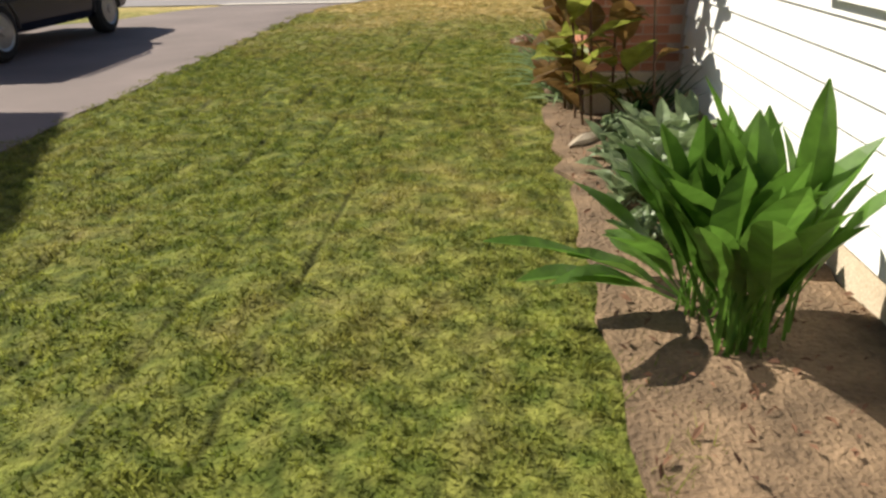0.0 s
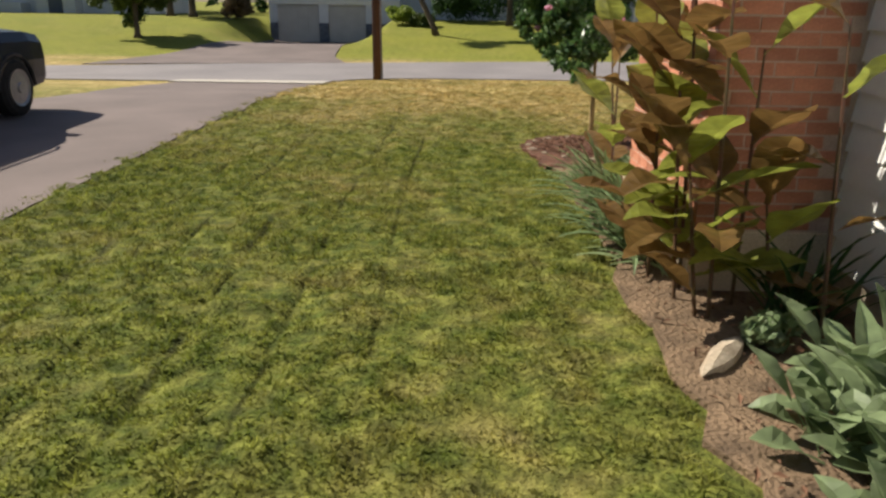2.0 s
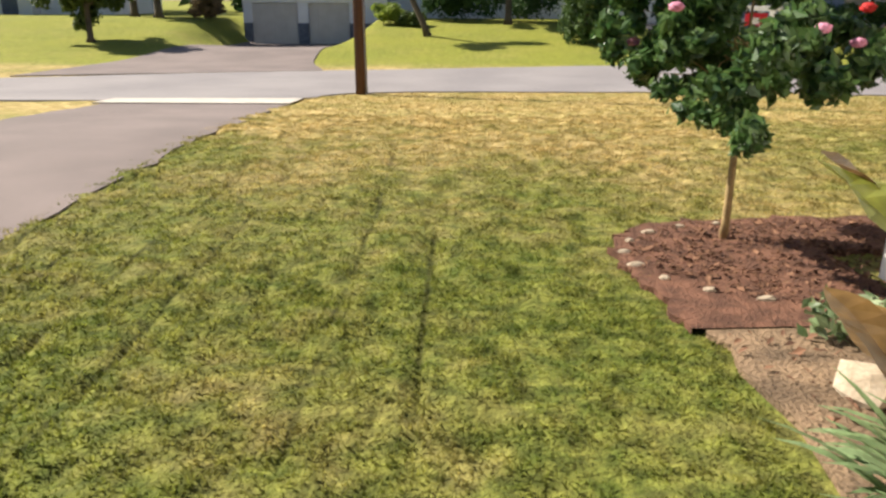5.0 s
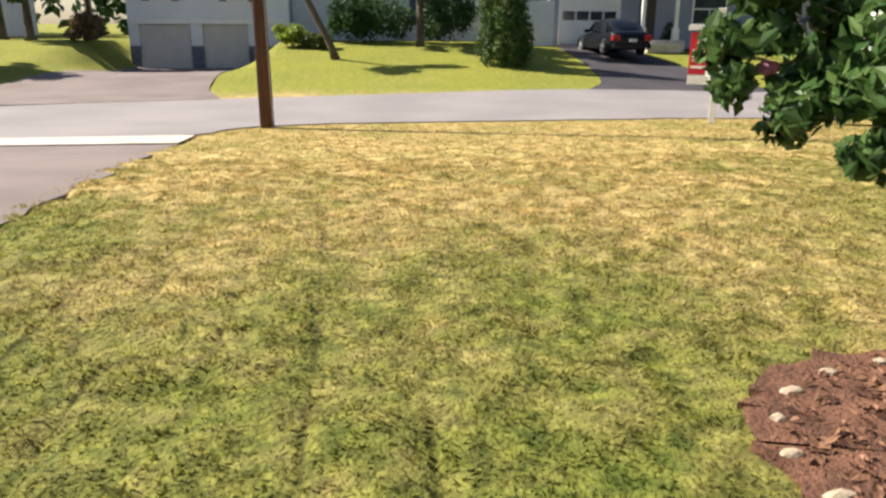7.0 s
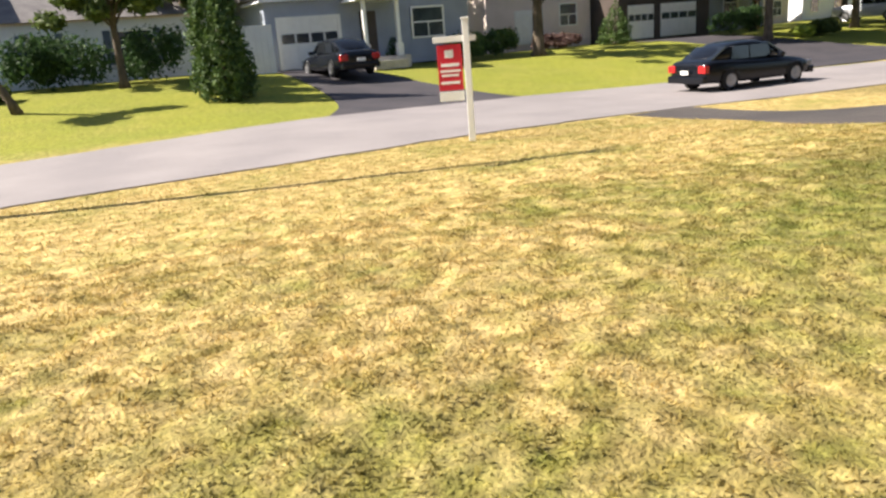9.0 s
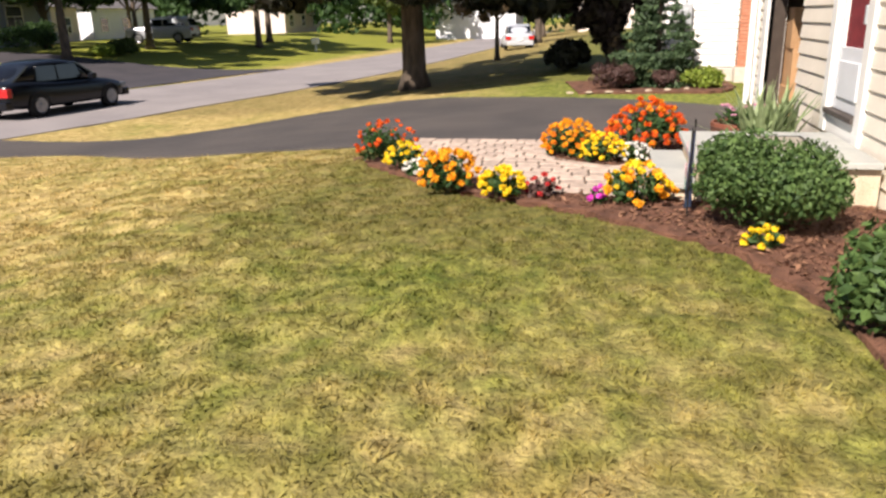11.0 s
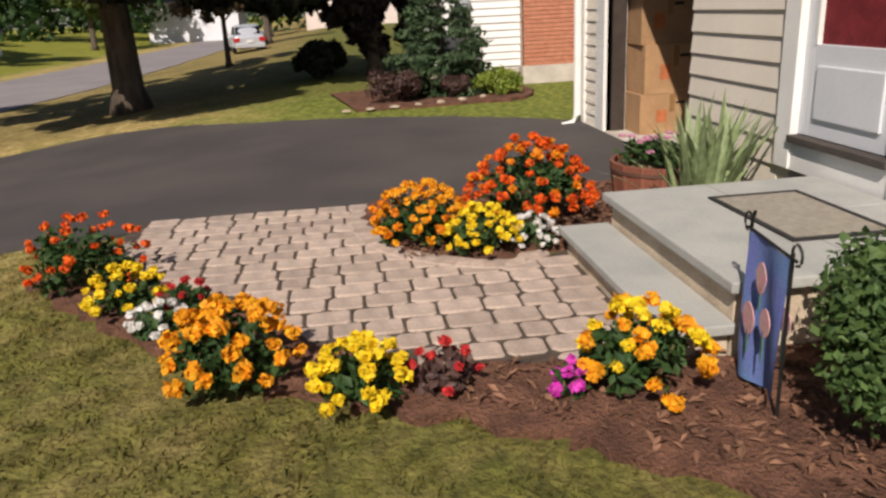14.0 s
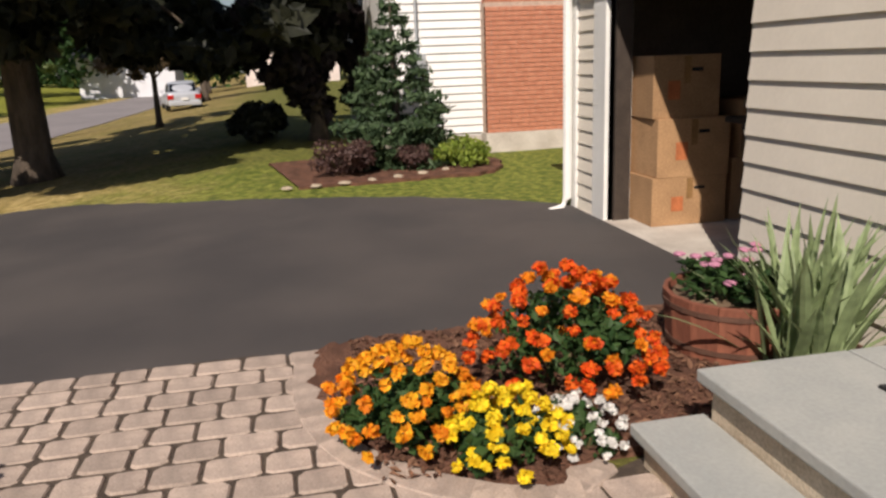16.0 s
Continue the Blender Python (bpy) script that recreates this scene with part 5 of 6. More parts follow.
def rock(at, s, seed, label, group="bed edging stones", rz=0.0, mat=ROCK):
    r = random.Random(seed)
    bm = bmesh.new()
    bmesh.ops.create_icosphere(bm, subdivisions=2, radius=1.0)
    for v in bm.verts:
        n = 1 + 0.25 * noise.noise(v.co * 1.7 + Vector((seed, 0, 0)))
        v.co = Vector((v.co.x * s[0] * n, v.co.y * s[1] * n, max(-0.25, v.co.z) * s[2] * n))
    me = bpy.data.meshes.new("rock")
    bm.to_mesh(me)
    bm.free()
    me.materials.append(mat)
    o = new("rock", me)
    o.matrix_basis = pose(at[0], at[1], float(gz(at[0], at[1])) + 0.025 + s[2] * 0.2, 0, 0, rz)
    return tagged(o, label, "rock", group)


rock((3.60, 6.9), (0.06, 0.23, 0.045), 1, "long flat tan stone on the bare soil", rz=-38)
rock((3.78, 10.35), (0.13, 0.15, 0.11), 2, "pale rounded boulder beside the chimney", rz=12)
for k in range(9):
    a = 1.7 + k * 0.33
    rock((4.1 + 0.86 * math.cos(a) * 1.05, 12.0 + 0.72 * math.sin(a)), (0.03 + 0.012 * (k % 3), 0.026, 0.02), 10 + k, "small pale pebble on the mulch ring", "pebbles on the mulch")
for k in range(7):
    rock((18.1 + 0.05 * k * k * 0.4, 15.05 - 0.36 * k), (0.05 + 0.02 * (k % 3), 0.07, 0.03), 30 + k, "pale rounded edging rock of the far bed", "neighbour bed stones", k * 40)

# marigolds and bedding flowers
def flowers(label, at, r, h, petals, heads, head_r, seed, leaf=MARIGOLD_LEAF, extra=()):
    c = shrub("marigold" if petals not in (WHITE_PETAL, SCARLET_PETAL) else "bedding_flower", label, at, r * 0.92, h * 0.9, leaf, int(500 * (r / 0.25) ** 2), 0.028, seed, "flowers", 0.1, group="bedding flowers round the paved path")
    g = random.Random(seed)
    me = None
    for k in range(heads):
        u, a = 1 - (k + 0.5) / heads * 0.95, k * 2.39996 + g.uniform(-0.3, 0.3)
        q = math.sqrt(1 - u * u)
        p = (r * 1.0 * q * math.cos(a) + g.uniform(-1, 1) * r * 0.08, r * 1.0 * q * math.sin(a) + g.uniform(-1, 1) * r * 0.08, h * (0.22 + 0.82 * u) + g.uniform(-1, 1) * h * 0.06)
        if me is None or k % 5 == 0:
            V, Fc = leaf_cloud([(0, 0, 0, head_r * 0.72, head_r * 0.72, head_r * 0.52)], 44, head_r * 0.36, seed * 7 + k, 0.25, 0.9, 0.7)
            pm = petals if not extra or g.random() > 0.25 else extra[0]
            me = mesh_of("flower_head", V, Fc, pm)
        o = new("flower_head", me)
        o.parent = c
        s = g.uniform(0.75, 1.2)
        o.matrix_basis = Matrix.Translation(p) @ Euler((q * 0.6 * math.sin(-a), q * 0.6 * math.cos(a), g.uniform(0, 6))).to_matrix().to_4x4() @ Matrix.Scale(s, 4)
    return c


flowers("orange-red marigolds, tall and loose, at the path's outer edge", (11.25, 16.55), 0.33, 0.42, RED_ORANGE_PETAL, 36, 0.032, 200)
flowers("bright yellow marigolds at the path edge", (10.72, 16.2), 0.20, 0.26, YELLOW_PETAL, 34, 0.032, 201)
flowers("white bedding flowers at the path edge", (10.42, 15.98), 0.15, 0.15, WHITE_PETAL, 20, 0.03, 202)
flowers("scarlet bedding flowers beside the path", (10.62, 15.9), 0.14, 0.18, SCARLET_PETAL, 14, 0.026, 203)
flowers("rounded clump of large amber-orange marigolds", (9.80, 15.55), 0.26, 0.33, AMBER_PETAL, 38, 0.046, 204, extra=(ORANGE_PETAL,))
flowers("low yellow marigolds at the bed edge", (9.52, 15.05), 0.19, 0.24, YELLOW_PETAL, 40, 0.034, 205)
flowers("scarlet bedding flowers on reddish leaves", (9.55, 14.72), 0.14, 0.18, SCARLET_PETAL, 12, 0.028, 206, leaf=PLUM_LEAF)
flowers("amber-yellow marigolds beside the lowest step", (9.42, 13.98), 0.26, 0.31, AMBER_PETAL, 40, 0.042, 207, extra=(YELLOW_PETAL,))
flowers("magenta bedding flowers beside the marigolds", (9.38, 14.27), 0.07, 0.14, MAGENTA_PETAL, 7, 0.03, 208)
flowers("dense dome of amber-orange marigolds", (11.48, 14.62), 0.31, 0.36, AMBER_PETAL, 80, 0.036, 209, extra=(ORANGE_PETAL,))
flowers("dense low yellow marigolds", (11.17, 14.28), 0.23, 0.27, YELLOW_PETAL, 64, 0.032, 210)
flowers("tall dome of red-orange marigolds beside the steps", (11.72, 13.85), 0.41, 0.52, RED_ORANGE_PETAL, 95, 0.040, 211, extra=(ORANGE_PETAL,))
flowers("white bedding flowers beside the lower step", (11.22, 13.98), 0.19, 0.18, WHITE_PETAL, 46, 0.024, 212)
flowers("small yellow flowers in the front mulch", (8.35, 13.25), 0.12, 0.14, YELLOW_PETAL, 12, 0.03, 213)

# barrel planter and iris
bar = thing("barrel_planter", "reddish brown half-barrel planter with pink flowers", "planter", (11.98, 12.84, 0.03))
bar.matrix_basis = bar.matrix_basis @ Matrix.Diagonal((1.1, 1.1, 0.66, 1))
for k in range(16):
    a = 2 * math.pi * (k + 0.5) / 16
    bm = boxed(-0.012, 0.012, -0.063, 0.063, 0, 0.44, 0.004)
    for v in bm.verts:
        v.co.y *= 0.86 + 0.14 * math.sin(math.pi * (0.25 + v.co.z / 0.44 * 0.5))
    s = part("stave", bm, WOOD, bar)
    s.matrix_basis = Matrix.Rotation(a, 4, "Z") @ Matrix.Translation((0.285, 0, 0)) @ Matrix.Rotation(radians(3), 4, "Y")
for z in (0.08, 0.36):
    part("hoop", lathe([(0.296 + z * 0.05, z - 0.02), (0.308 + z * 0.05, z - 0.018), (0.308 + z * 0.05, z + 0.018), (0.296 + z * 0.05, z + 0.02)], 24), material("rusty_hoop", (0.12, 0.06, 0.04), rough=0.7), bar, "rusty iron hoop")
part("soil", lathe([(0.28, 0.30), (0.28, 0.40), (0.05, 0.42)], 20), SOIL, bar)
part_np("foliage", *leaf_cloud([(0, 0, 0.5, 0.27, 0.27, 0.12), (0.1, 0.05, 0.55, 0.16, 0.16, 0.1), (-0.1, -0.05, 0.52, 0.2, 0.2, 0.12)], 700, 0.034, 220), DEEP_LEAF, bar)
for k in range(14):
    g = random.Random(230 + k)
    bloom(bar, "bloom", (g.uniform(-0.22, 0.22), g.uniform(-0.22, 0.22), 0.6 + g.uniform(-0.04, 0.1)), 0.026, PINK_PETAL, 240 + k)
for k, (x, y, n) in enumerate(((11.50, 12.78, 64), (11.70, 12.62, 55))):
    tuft("iris", "tall clump of sword-shaped grey-green iris leaves", "iris", (x, y), clump(n, 0.13, 0.72, 0.046, (0.0, 0.55), (0.05, 0.6), 250 + k), IRIS_LEAF, "irises beside the steps", 5, 0.1)
tuft("iris", "drooping outer iris leaves", "iris", (11.6, 12.75), clump(22, 0.14, 0.6, 0.03, (0.6, 1.1), (0.4, 0.9), 256), IRIS_LEAF, "irises beside the steps", 5, 0.1)

shrub("yew_bush", "rounded dark green yew bush beside the steps", (8.86, 13.15), 0.53, 0.62, YEW_LEAF, 15000, 0.02, 260, flat=0.0)
shrub("yew_bush", "rounded dark green yew bush before the house", (7.1, 12.7), 0.5, 0.6, YEW_LEAF, 3000, 0.035, 261, flat=0.0)

fl = thing("garden_flag", "blue garden flag with pink flowers on an iron stand", "garden flag", (9.24, 13.62, 0.02), -8)
part("pole", tubed([(0.17, 0, 0), (0.17, 0, 0.62), (0.15, 0.0, 0.66)], [0.007] * 3, 6), IRON, fl)
part("pole", tubed([(-0.17, 0, 0), (-0.17, 0, 0.61)], [0.007] * 2, 6), IRON, fl)
part("cross_bar", tubed([(-0.2, 0, 0.59), (0.2, 0, 0.59)], [0.006] * 2, 6), IRON, fl)
for s in (-1, 1):
    part("scroll", tubed([(s * 0.2 + 0.035 * math.cos(a) * s, 0, 0.61 + 0.035 * math.sin(a)) for a in np.linspace(-1.5, 3.5, 10)], [0.005] * 10, 5), IRON, fl, "iron scroll")
V, Fc = [], []
for i in range(9):
    for j in range(13):
        u, v = i / 8, j / 12
        V.append((-0.16 + 0.32 * u, 0.018 * math.sin(u * 7 + v * 2) * (0.3 + v), 0.585 - 0.52 * v - 0.04 * u * v))
Fc = [(i * 13 + j, i * 13 + j + 1, (i + 1) * 13 + j + 1, (i + 1) * 13 + j) for i in range(8) for j in range(12)]
cloth = part_np("cloth", V + [(x, y + 0.004, z) for x, y, z in V], Fc + [tuple(k + 117 for k in reversed(f)) for f in Fc], FLAG_BLUE, fl, "blue printed cloth", True)
LEAF_PRINT = material("green_flag_print", (0.10, 0.22, 0.16), (0.08, 0.17, 0.14), 0.85, 30, 120, 0.1)
for cx, cz, w, h, ink in ((-0.03, 0.47, 0.050, 0.055, FLAG_PINK), (-0.09, 0.33, 0.050, 0.050, FLAG_PINK), (0.05, 0.29, 0.065, 0.060, FLAG_PINK), (-0.03, 0.40, 0.008, 0.05, LEAF_PRINT), (-0.08, 0.24, 0.010, 0.06, LEAF_PRINT), (0.05, 0.20, 0.010, 0.05, LEAF_PRINT)):
    for s in (-1, 1):
        o = [(cx + w * math.cos(a) * (0.8 + 0.2 * math.sin(a)), s * 0.036, cz + h * math.sin(a) * (1.0 if math.sin(a) < 0 else 0.75 + 0.35 * abs(math.cos(1.5 * (a - math.pi / 2))))) for a in np.linspace(0, 2 * math.pi, 22)[:-1]]
        n = len(o)
        part_np("printed_flower" if ink is FLAG_PINK else "printed_leaf", o + [(x, y - s * 0.003, z) for x, y, z in o], [tuple(range(n)), tuple(range(2 * n - 1, n - 1, -1))] + [(k, (k + 1) % n, n + (k + 1) % n, n + k) for k in range(n)], ink, cloth)

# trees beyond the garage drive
# the high outer masses, mostly out of view, were added to shade the lawn
tree("oak", "large dark-barked street oak with low shady limbs", (24.2, 19.7), 10, 0.33, masses(9, 4.6, 5.4, 2.4, 3, 0.75, 0.42) + [(-2.5, -0.5, 3.2, 1.5, 1.6, 0.7), (1.5, -2.2, 3.0, 1.6, 1.5, 0.7), (-4.6, -0.6, 4.2, 1.9, 1.9, 0.9), (-6.2, -0.2, 4.8, 1.8, 1.8, 0.9), (-5.0, -2.4, 4.6, 1.8, 1.7, 0.9), (-6.0, 2.0, 5.0, 1.8, 1.7, 0.9), (-0.5, 2.3, 3.3, 1.6, 1.5, 0.8), (2.6, 1.0, 3.3, 1.5, 1.5, 0.8), (-3.6, 1.2, 3.4, 1.4, 1.4, 0.7), (-2.5, 3.0, 6.2, 2.2, 2.0, 1.0), (-4.5, 3.2, 6.6, 2.0, 1.9, 1.0), (-3.5, -2.0, 6.4, 2.2, 2.0, 1.0), (-1.5, 0.5, 7.2, 2.4, 2.2, 1.1), (-5.2, 0.6, 6.6, 2.0, 2.0, 1.0), (3.0, 3.0, 6.2, 2.4, 2.2, 1.1), (5.2, 1.6, 6.0, 2.3, 2.2, 1.1), (5.0, 4.4, 6.6, 2.4, 2.2, 1.1), (0.5, 4.6, 6.4, 2.2, 2.1, 1.1), (3.6, -1.4, 3.4, 1.5, 1.5, 0.7), (-3.2, -1.2, 2.9, 1.7, 1.7, 0.8), (-2.6, 2.2, 2.8, 1.7, 1.7, 0.8), (-0.4, -3.0, 2.8, 1.7, 1.7, 0.8), (-1.2, -4.8, 3.1, 1.8, 1.7, 0.9), (0.8, 4.0, 2.9, 1.7, 1.7, 0.8), (2.5, 5.5, 3.1, 1.8, 1.7, 0.9), (3.0, -3.8, 3.0, 1.8, 1.8, 0.9)], SHADE_TONED_LEAF, 72000, 0.22, 31, 0.35, (-0.4, 0))
tree("crimson_maple", "dense blackish crimson maple beside the neighbour's hedge", (24.6, 14.35), 7, 0.16, [(0.3 * math.sin(2.3 * k), (k % 3 - 1) * 0.75, 0.95 + 0.40 * k, 1.0, 0.9, 0.75) for k in range(13)], CRIMSON_LEAF, 44000, 0.15, 32, 0.3)
shrub("hedge", "low dark clipped hedge under the shade tree", (25.6, 15.6), 1.5, 0.8, SHADE_TONED_LEAF, 3500, 0.08, 33, "hedge", ry=0.7)
conifer("spruce", "small blue-green spruce beside the white house", (19.75, 13.42), 2.5, 0.92, CONIFER_LEAF, 12000, 0.06, 34)
shrub("barberry", "rounded plum-red barberry shrub in mulch", (18.85, 14.3), 0.48, 0.5, PLUM_LEAF, 2600, 0.028, 35, flat=0)
shrub("barberry", "small plum-red barberry shrub in mulch", (19.0, 13.3), 0.3, 0.36, PLUM_LEAF, 1200, 0.028, 36, flat=0)
shrub("euonymus", "low lime-green shrub beside the brick chimney", (19.1, 12.6), 0.45, 0.42, LIME_LEAF, 1700, 0.035, 37, flat=0.1)
tree("crabapple", "small russet-leaved tree on a lawn", (37, 19.4), 4.6, 0.11, masses(7, 2.1, 2.7, 1.3, 8, 0.55, 0.55), BROWN_TREE_LEAF, 5500, 0.11, 38, 0.3)
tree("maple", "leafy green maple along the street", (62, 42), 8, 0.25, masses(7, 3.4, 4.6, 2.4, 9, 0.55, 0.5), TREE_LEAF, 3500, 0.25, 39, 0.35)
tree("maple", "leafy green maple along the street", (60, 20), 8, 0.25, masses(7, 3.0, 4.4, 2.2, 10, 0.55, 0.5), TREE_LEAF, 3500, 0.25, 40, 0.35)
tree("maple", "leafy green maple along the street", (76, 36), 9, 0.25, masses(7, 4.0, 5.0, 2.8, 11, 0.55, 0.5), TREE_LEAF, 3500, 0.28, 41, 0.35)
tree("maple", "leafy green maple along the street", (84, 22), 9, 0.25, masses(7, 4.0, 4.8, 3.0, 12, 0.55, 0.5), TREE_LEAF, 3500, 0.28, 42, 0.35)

# trees across the street
# three maples added to shade these lawns, crowns widened for it
for k, (x, y) in enumerate(((37.5, 41.5), (47.0, 43.0), (56.0, 40.0))):
    tree("shade_maple", "tall street maple shading the lawns across the street", (x, y), 8.5, 0.24, masses(9, 5.0, 4.8, 2.8, 80 + k, 0.6, 0.55), DEEP_LEAF, 10000, 0.28, 90 + k, 0.3)
tree("young_maple", "young leafy tree on the lawn across the street", (-12, 38.5), 5.5, 0.13, masses(9, 1.9, 2.4, 1.9, 13, 0.5, 0.6), TREE_LEAF, 10000, 0.12, 43, 0.2)
tree("leaning_tree", "slim leaning tree beside the ranch house", (1.35, 40.3), 6.5, 0.13, [(-2.6, 0, 4.6, 1.2, 1.2, 0.8), (-3.6, 0.5, 5.4, 1.3, 1.2, 0.8), (-1.2, 0.3, 5.2, 1.0, 1.0, 0.7)], TREE_LEAF, 2200, 0.11, 44, 0.5, (-3.0, 0))
conifer("arborvitae", "tall columnar arborvitae at a lawn corner", (7.75, 39.0), 6.0, 1.0, ARB_LEAF, 11000, 0.10, 45, True)
tree("maple", "leafy green tree before the blue-shuttered house", (5.0, 44), 7.0, 0.16, masses(8, 2.9, 3.6, 2.2, 14, 0.55, 0.55), TREE_LEAF, 9500, 0.15, 46, 0.3)
tree("purple_plum", "dark purple-leaved tree across the street", (24.6, 44.6), 7.5, 0.30, masses(9, 3.6, 4.3, 1.7, 15, 0.65, 0.5), PLUM_LEAF, 8000, 0.15, 47, 0.3)
for k, (x, y, r, h, lf, lab) in enumerate(((1.9, 45.6, 1.1, 2.2, DEEP_LEAF, "dark rounded foundation shrub"), (3.6, 46.0, 1.6, 2.2, DEEP_LEAF, "dark rounded foundation shrub"), (6.4, 45.4, 1.6, 2.3, DEEP_LEAF, "dark rounded foundation shrub"), (-0.5, 43.8, 0.9, 0.9, LIME_LEAF, "light green low shrub beside the garage"), (0.6, 43.2, 0.7, 0.6, TREE_LEAF, "low green shrub on the bank"), (-9.6, 46.0, 1.0, 1.2, BROWN_TREE_LEAF, "russet shrub beside the garage"),
                                             (21.0, 46.0, 1.3, 1.4, YEW_LEAF, "clipped green hedge shrub"), (23.2, 46.4, 1.3, 1.4, YEW_LEAF, "clipped green hedge shrub"), (28.6, 48.6, 1.6, 0.9, PLUM_LEAF, "low plum shrub row"), (17.4, 46.6, 0.9, 1.3, DEEP_LEAF, "dark shrub beside a porch"), (39.5, 45.5, 1.8, 1.6, DEEP_LEAF, "dark shrub mass beside a house"), (42, 41.5, 1.0, 0.9, TREE_LEAF, "rounded shrub on a bank"), (40.3, 41.5, 0.7, 0.7, LIME_LEAF, "pale shrub on a bank"))):
    shrub("shrub", lab + " across the street", (x, y), r, h, lf, 2400, 0.09, 500 + k)
conifer("dwarf_spruce", "clipped conical evergreen beside white garage doors", (31.6, 47.0), 2.4, 0.95, ARB_LEAF, 3000, 0.08, 48, True)
for k, (x, y, h, r, lf) in enumerate(((-12.5, 47.5, 7, 2.2, DEEP_LEAF), (-10.6, 50, 8, 2.4, TREE_LEAF), (-14.5, 49.5, 7, 2.2, SHADE_TONED_LEAF), (8.6, 50, 9, 3.0, TREE_LEAF), (19.5, 56, 11, 4, TREE_LEAF), (44, 48, 8, 3.0, TREE_LEAF), (49, 52, 9, 3.2, DEEP_LEAF), (56, 50, 9, 3.4, TREE_LEAF), (64, 56, 10, 4, DEEP_LEAF), (72, 48, 10, 4, TREE_LEAF))):
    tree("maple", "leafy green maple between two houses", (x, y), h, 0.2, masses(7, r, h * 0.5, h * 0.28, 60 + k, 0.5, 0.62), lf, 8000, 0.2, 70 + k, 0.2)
# far woods close the view
rng = np.random.default_rng(8)
rows = [(x + rng.uniform(-3, 3), 68 + rng.uniform(-4, 10) + 0.1 * abs(x), rng.uniform(4, 8), rng.uniform(4, 6), rng.uniform(3, 4), rng.uniform(4.5, 8)) for x in np.arange(-70, 120, 5.0)]
rows += [(90 + rng.uniform(-5, 8), y, rng.uniform(4, 7), 4, 4, rng.uniform(4, 7)) for y in np.r_[np.arange(-30, 20, 5.0), np.arange(34, 70, 5.0)]]
rows += [(112 + rng.uniform(-5, 8), y, rng.uniform(3, 6), 4, 5, rng.uniform(3.5, 6)) for y in np.arange(-40, 70, 5.0)]
rows += [(40 + rng.uniform(-3, 3), y, rng.uniform(2, 5), 4, 4, rng.uniform(3, 5)) for y in np.arange(-25, 8, 6.0)]
rows += [(-34 + rng.uniform(-3, 3), y, rng.uniform(2, 6), 4, 4, rng.uniform(3, 5)) for y in np.arange(-30, 70, 6.0)]
rows += [(x, -24 + rng.uniform(-3, 3), rng.uniform(2, 6), 4, 4, rng.uniform(3, 5)) for x in np.arange(-30, 45, 6.0)]
tagged(new("far_woods", mesh_of("far_woods", *leaf_cloud(rows, 60000, 0.55, 9, shell=0.3), DEEP_LEAF)), "leafy dark green woods behind the houses", "woods", kind="stuff")


# ---------------------------------------------------------------- houses around
def facade_window(house, x, z, w, h, shutter=None, y=0.0, frame_mat=WHITE_TRIM):
    wd = part("window", boxed(x - w / 2, x + w / 2, y - 0.03, y + 0.02, z, z + h), WINDOW_DARK, house, "dark window glass")
    for q in ((x - w / 2 - 0.09, x - w / 2, z - 0.08, z + h + 0.09), (x + w / 2, x + w / 2 + 0.09, z - 0.08, z + h + 0.09), (x - w / 2, x + w / 2, z - 0.08, z), (x - w / 2, x + w / 2, z + h, z + h + 0.09), (x - w / 2, x + w / 2, z + h * 0.48, z + h * 0.53), (x - 0.02, x + 0.02, z, z + h * 0.48)):
        part("frame", boxed(q[0], q[1], y - 0.06, y - 0.032, q[2], q[3]), frame_mat, wd)
    if shutter:
        for s in (-1, 1):
            xs_ = sorted((x + s * (w / 2 + 0.1), x + s * (w / 2 + 0.42)))
            part("shutter", boxed(*xs_, y - 0.07, y - 0.01, z - 0.08, z + h + 0.09), shutter, house, "slate blue shutter")
    return wd


def siding_lines(house, x0, x1, z0, z1, pitch, mat, y=0.0):
    V, Fc = [], []
    for k in range(int((z1 - z0) / pitch)):
        z = z0 + k * pitch
        b = len(V)
        V += [(x0, y - 0.03, z), (x1, y - 0.03, z), (x1, y - 0.004, z + pitch), (x0, y - 0.004, z + pitch), (x0, y, z), (x1, y, z)]
        Fc += [(b, b + 1, b + 2, b + 3), (b + 4, b + 5, b + 1, b)]
    return part_np("siding", V, Fc, mat, house)


def gable_roof(house, x0, x1, y0, y1, z, rise, mat, over=0.35):
    bm = bmesh.new()
    a = [bm.verts.new(p) for p in ((x0 - over, y0 - over, z), (x1 + over, y0 - over, z), (x1 + over, y1 + over, z), (x0 - over, y1 + over, z), (x0 - over, (y0 + y1) / 2, z + rise), (x1 + over, (y0 + y1) / 2, z + rise))]
    for f in ((0, 1, 5, 4), (2, 3, 4, 5), (0, 4, 3), (1, 2, 5), (3, 2, 1, 0)):
        bm.faces.new([a[k] for k in f])
    bmesh.ops.recalc_face_normals(bm, faces=bm.faces)
    return part("roof", bm, mat, house)


def garage_door(house, x0, x1, z0, z1, mat, y=0.0, glazed=False):
    d = part("garage_door", boxed(x0, x1, y - 0.01, y + 0.05, z0, z1), mat, house, "pale panelled garage door")
    n = 4
    for k in range(n):
        za, zb = z0 + (z1 - z0) * k / n, z0 + (z1 - z0) * (k + 1) / n
        for j in range(4):
            xa, xb = x0 + (x1 - x0) * j / 4, x0 + (x1 - x0) * (j + 1) / 4
            part("panel", boxed(xa + 0.05, xb - 0.05, y - 0.035, y - 0.012, za + 0.06, zb - 0.06), WINDOW_DARK if glazed and k == n - 1 - (n == 4) and j in (0, 1, 2, 3) else mat, d)
    return d


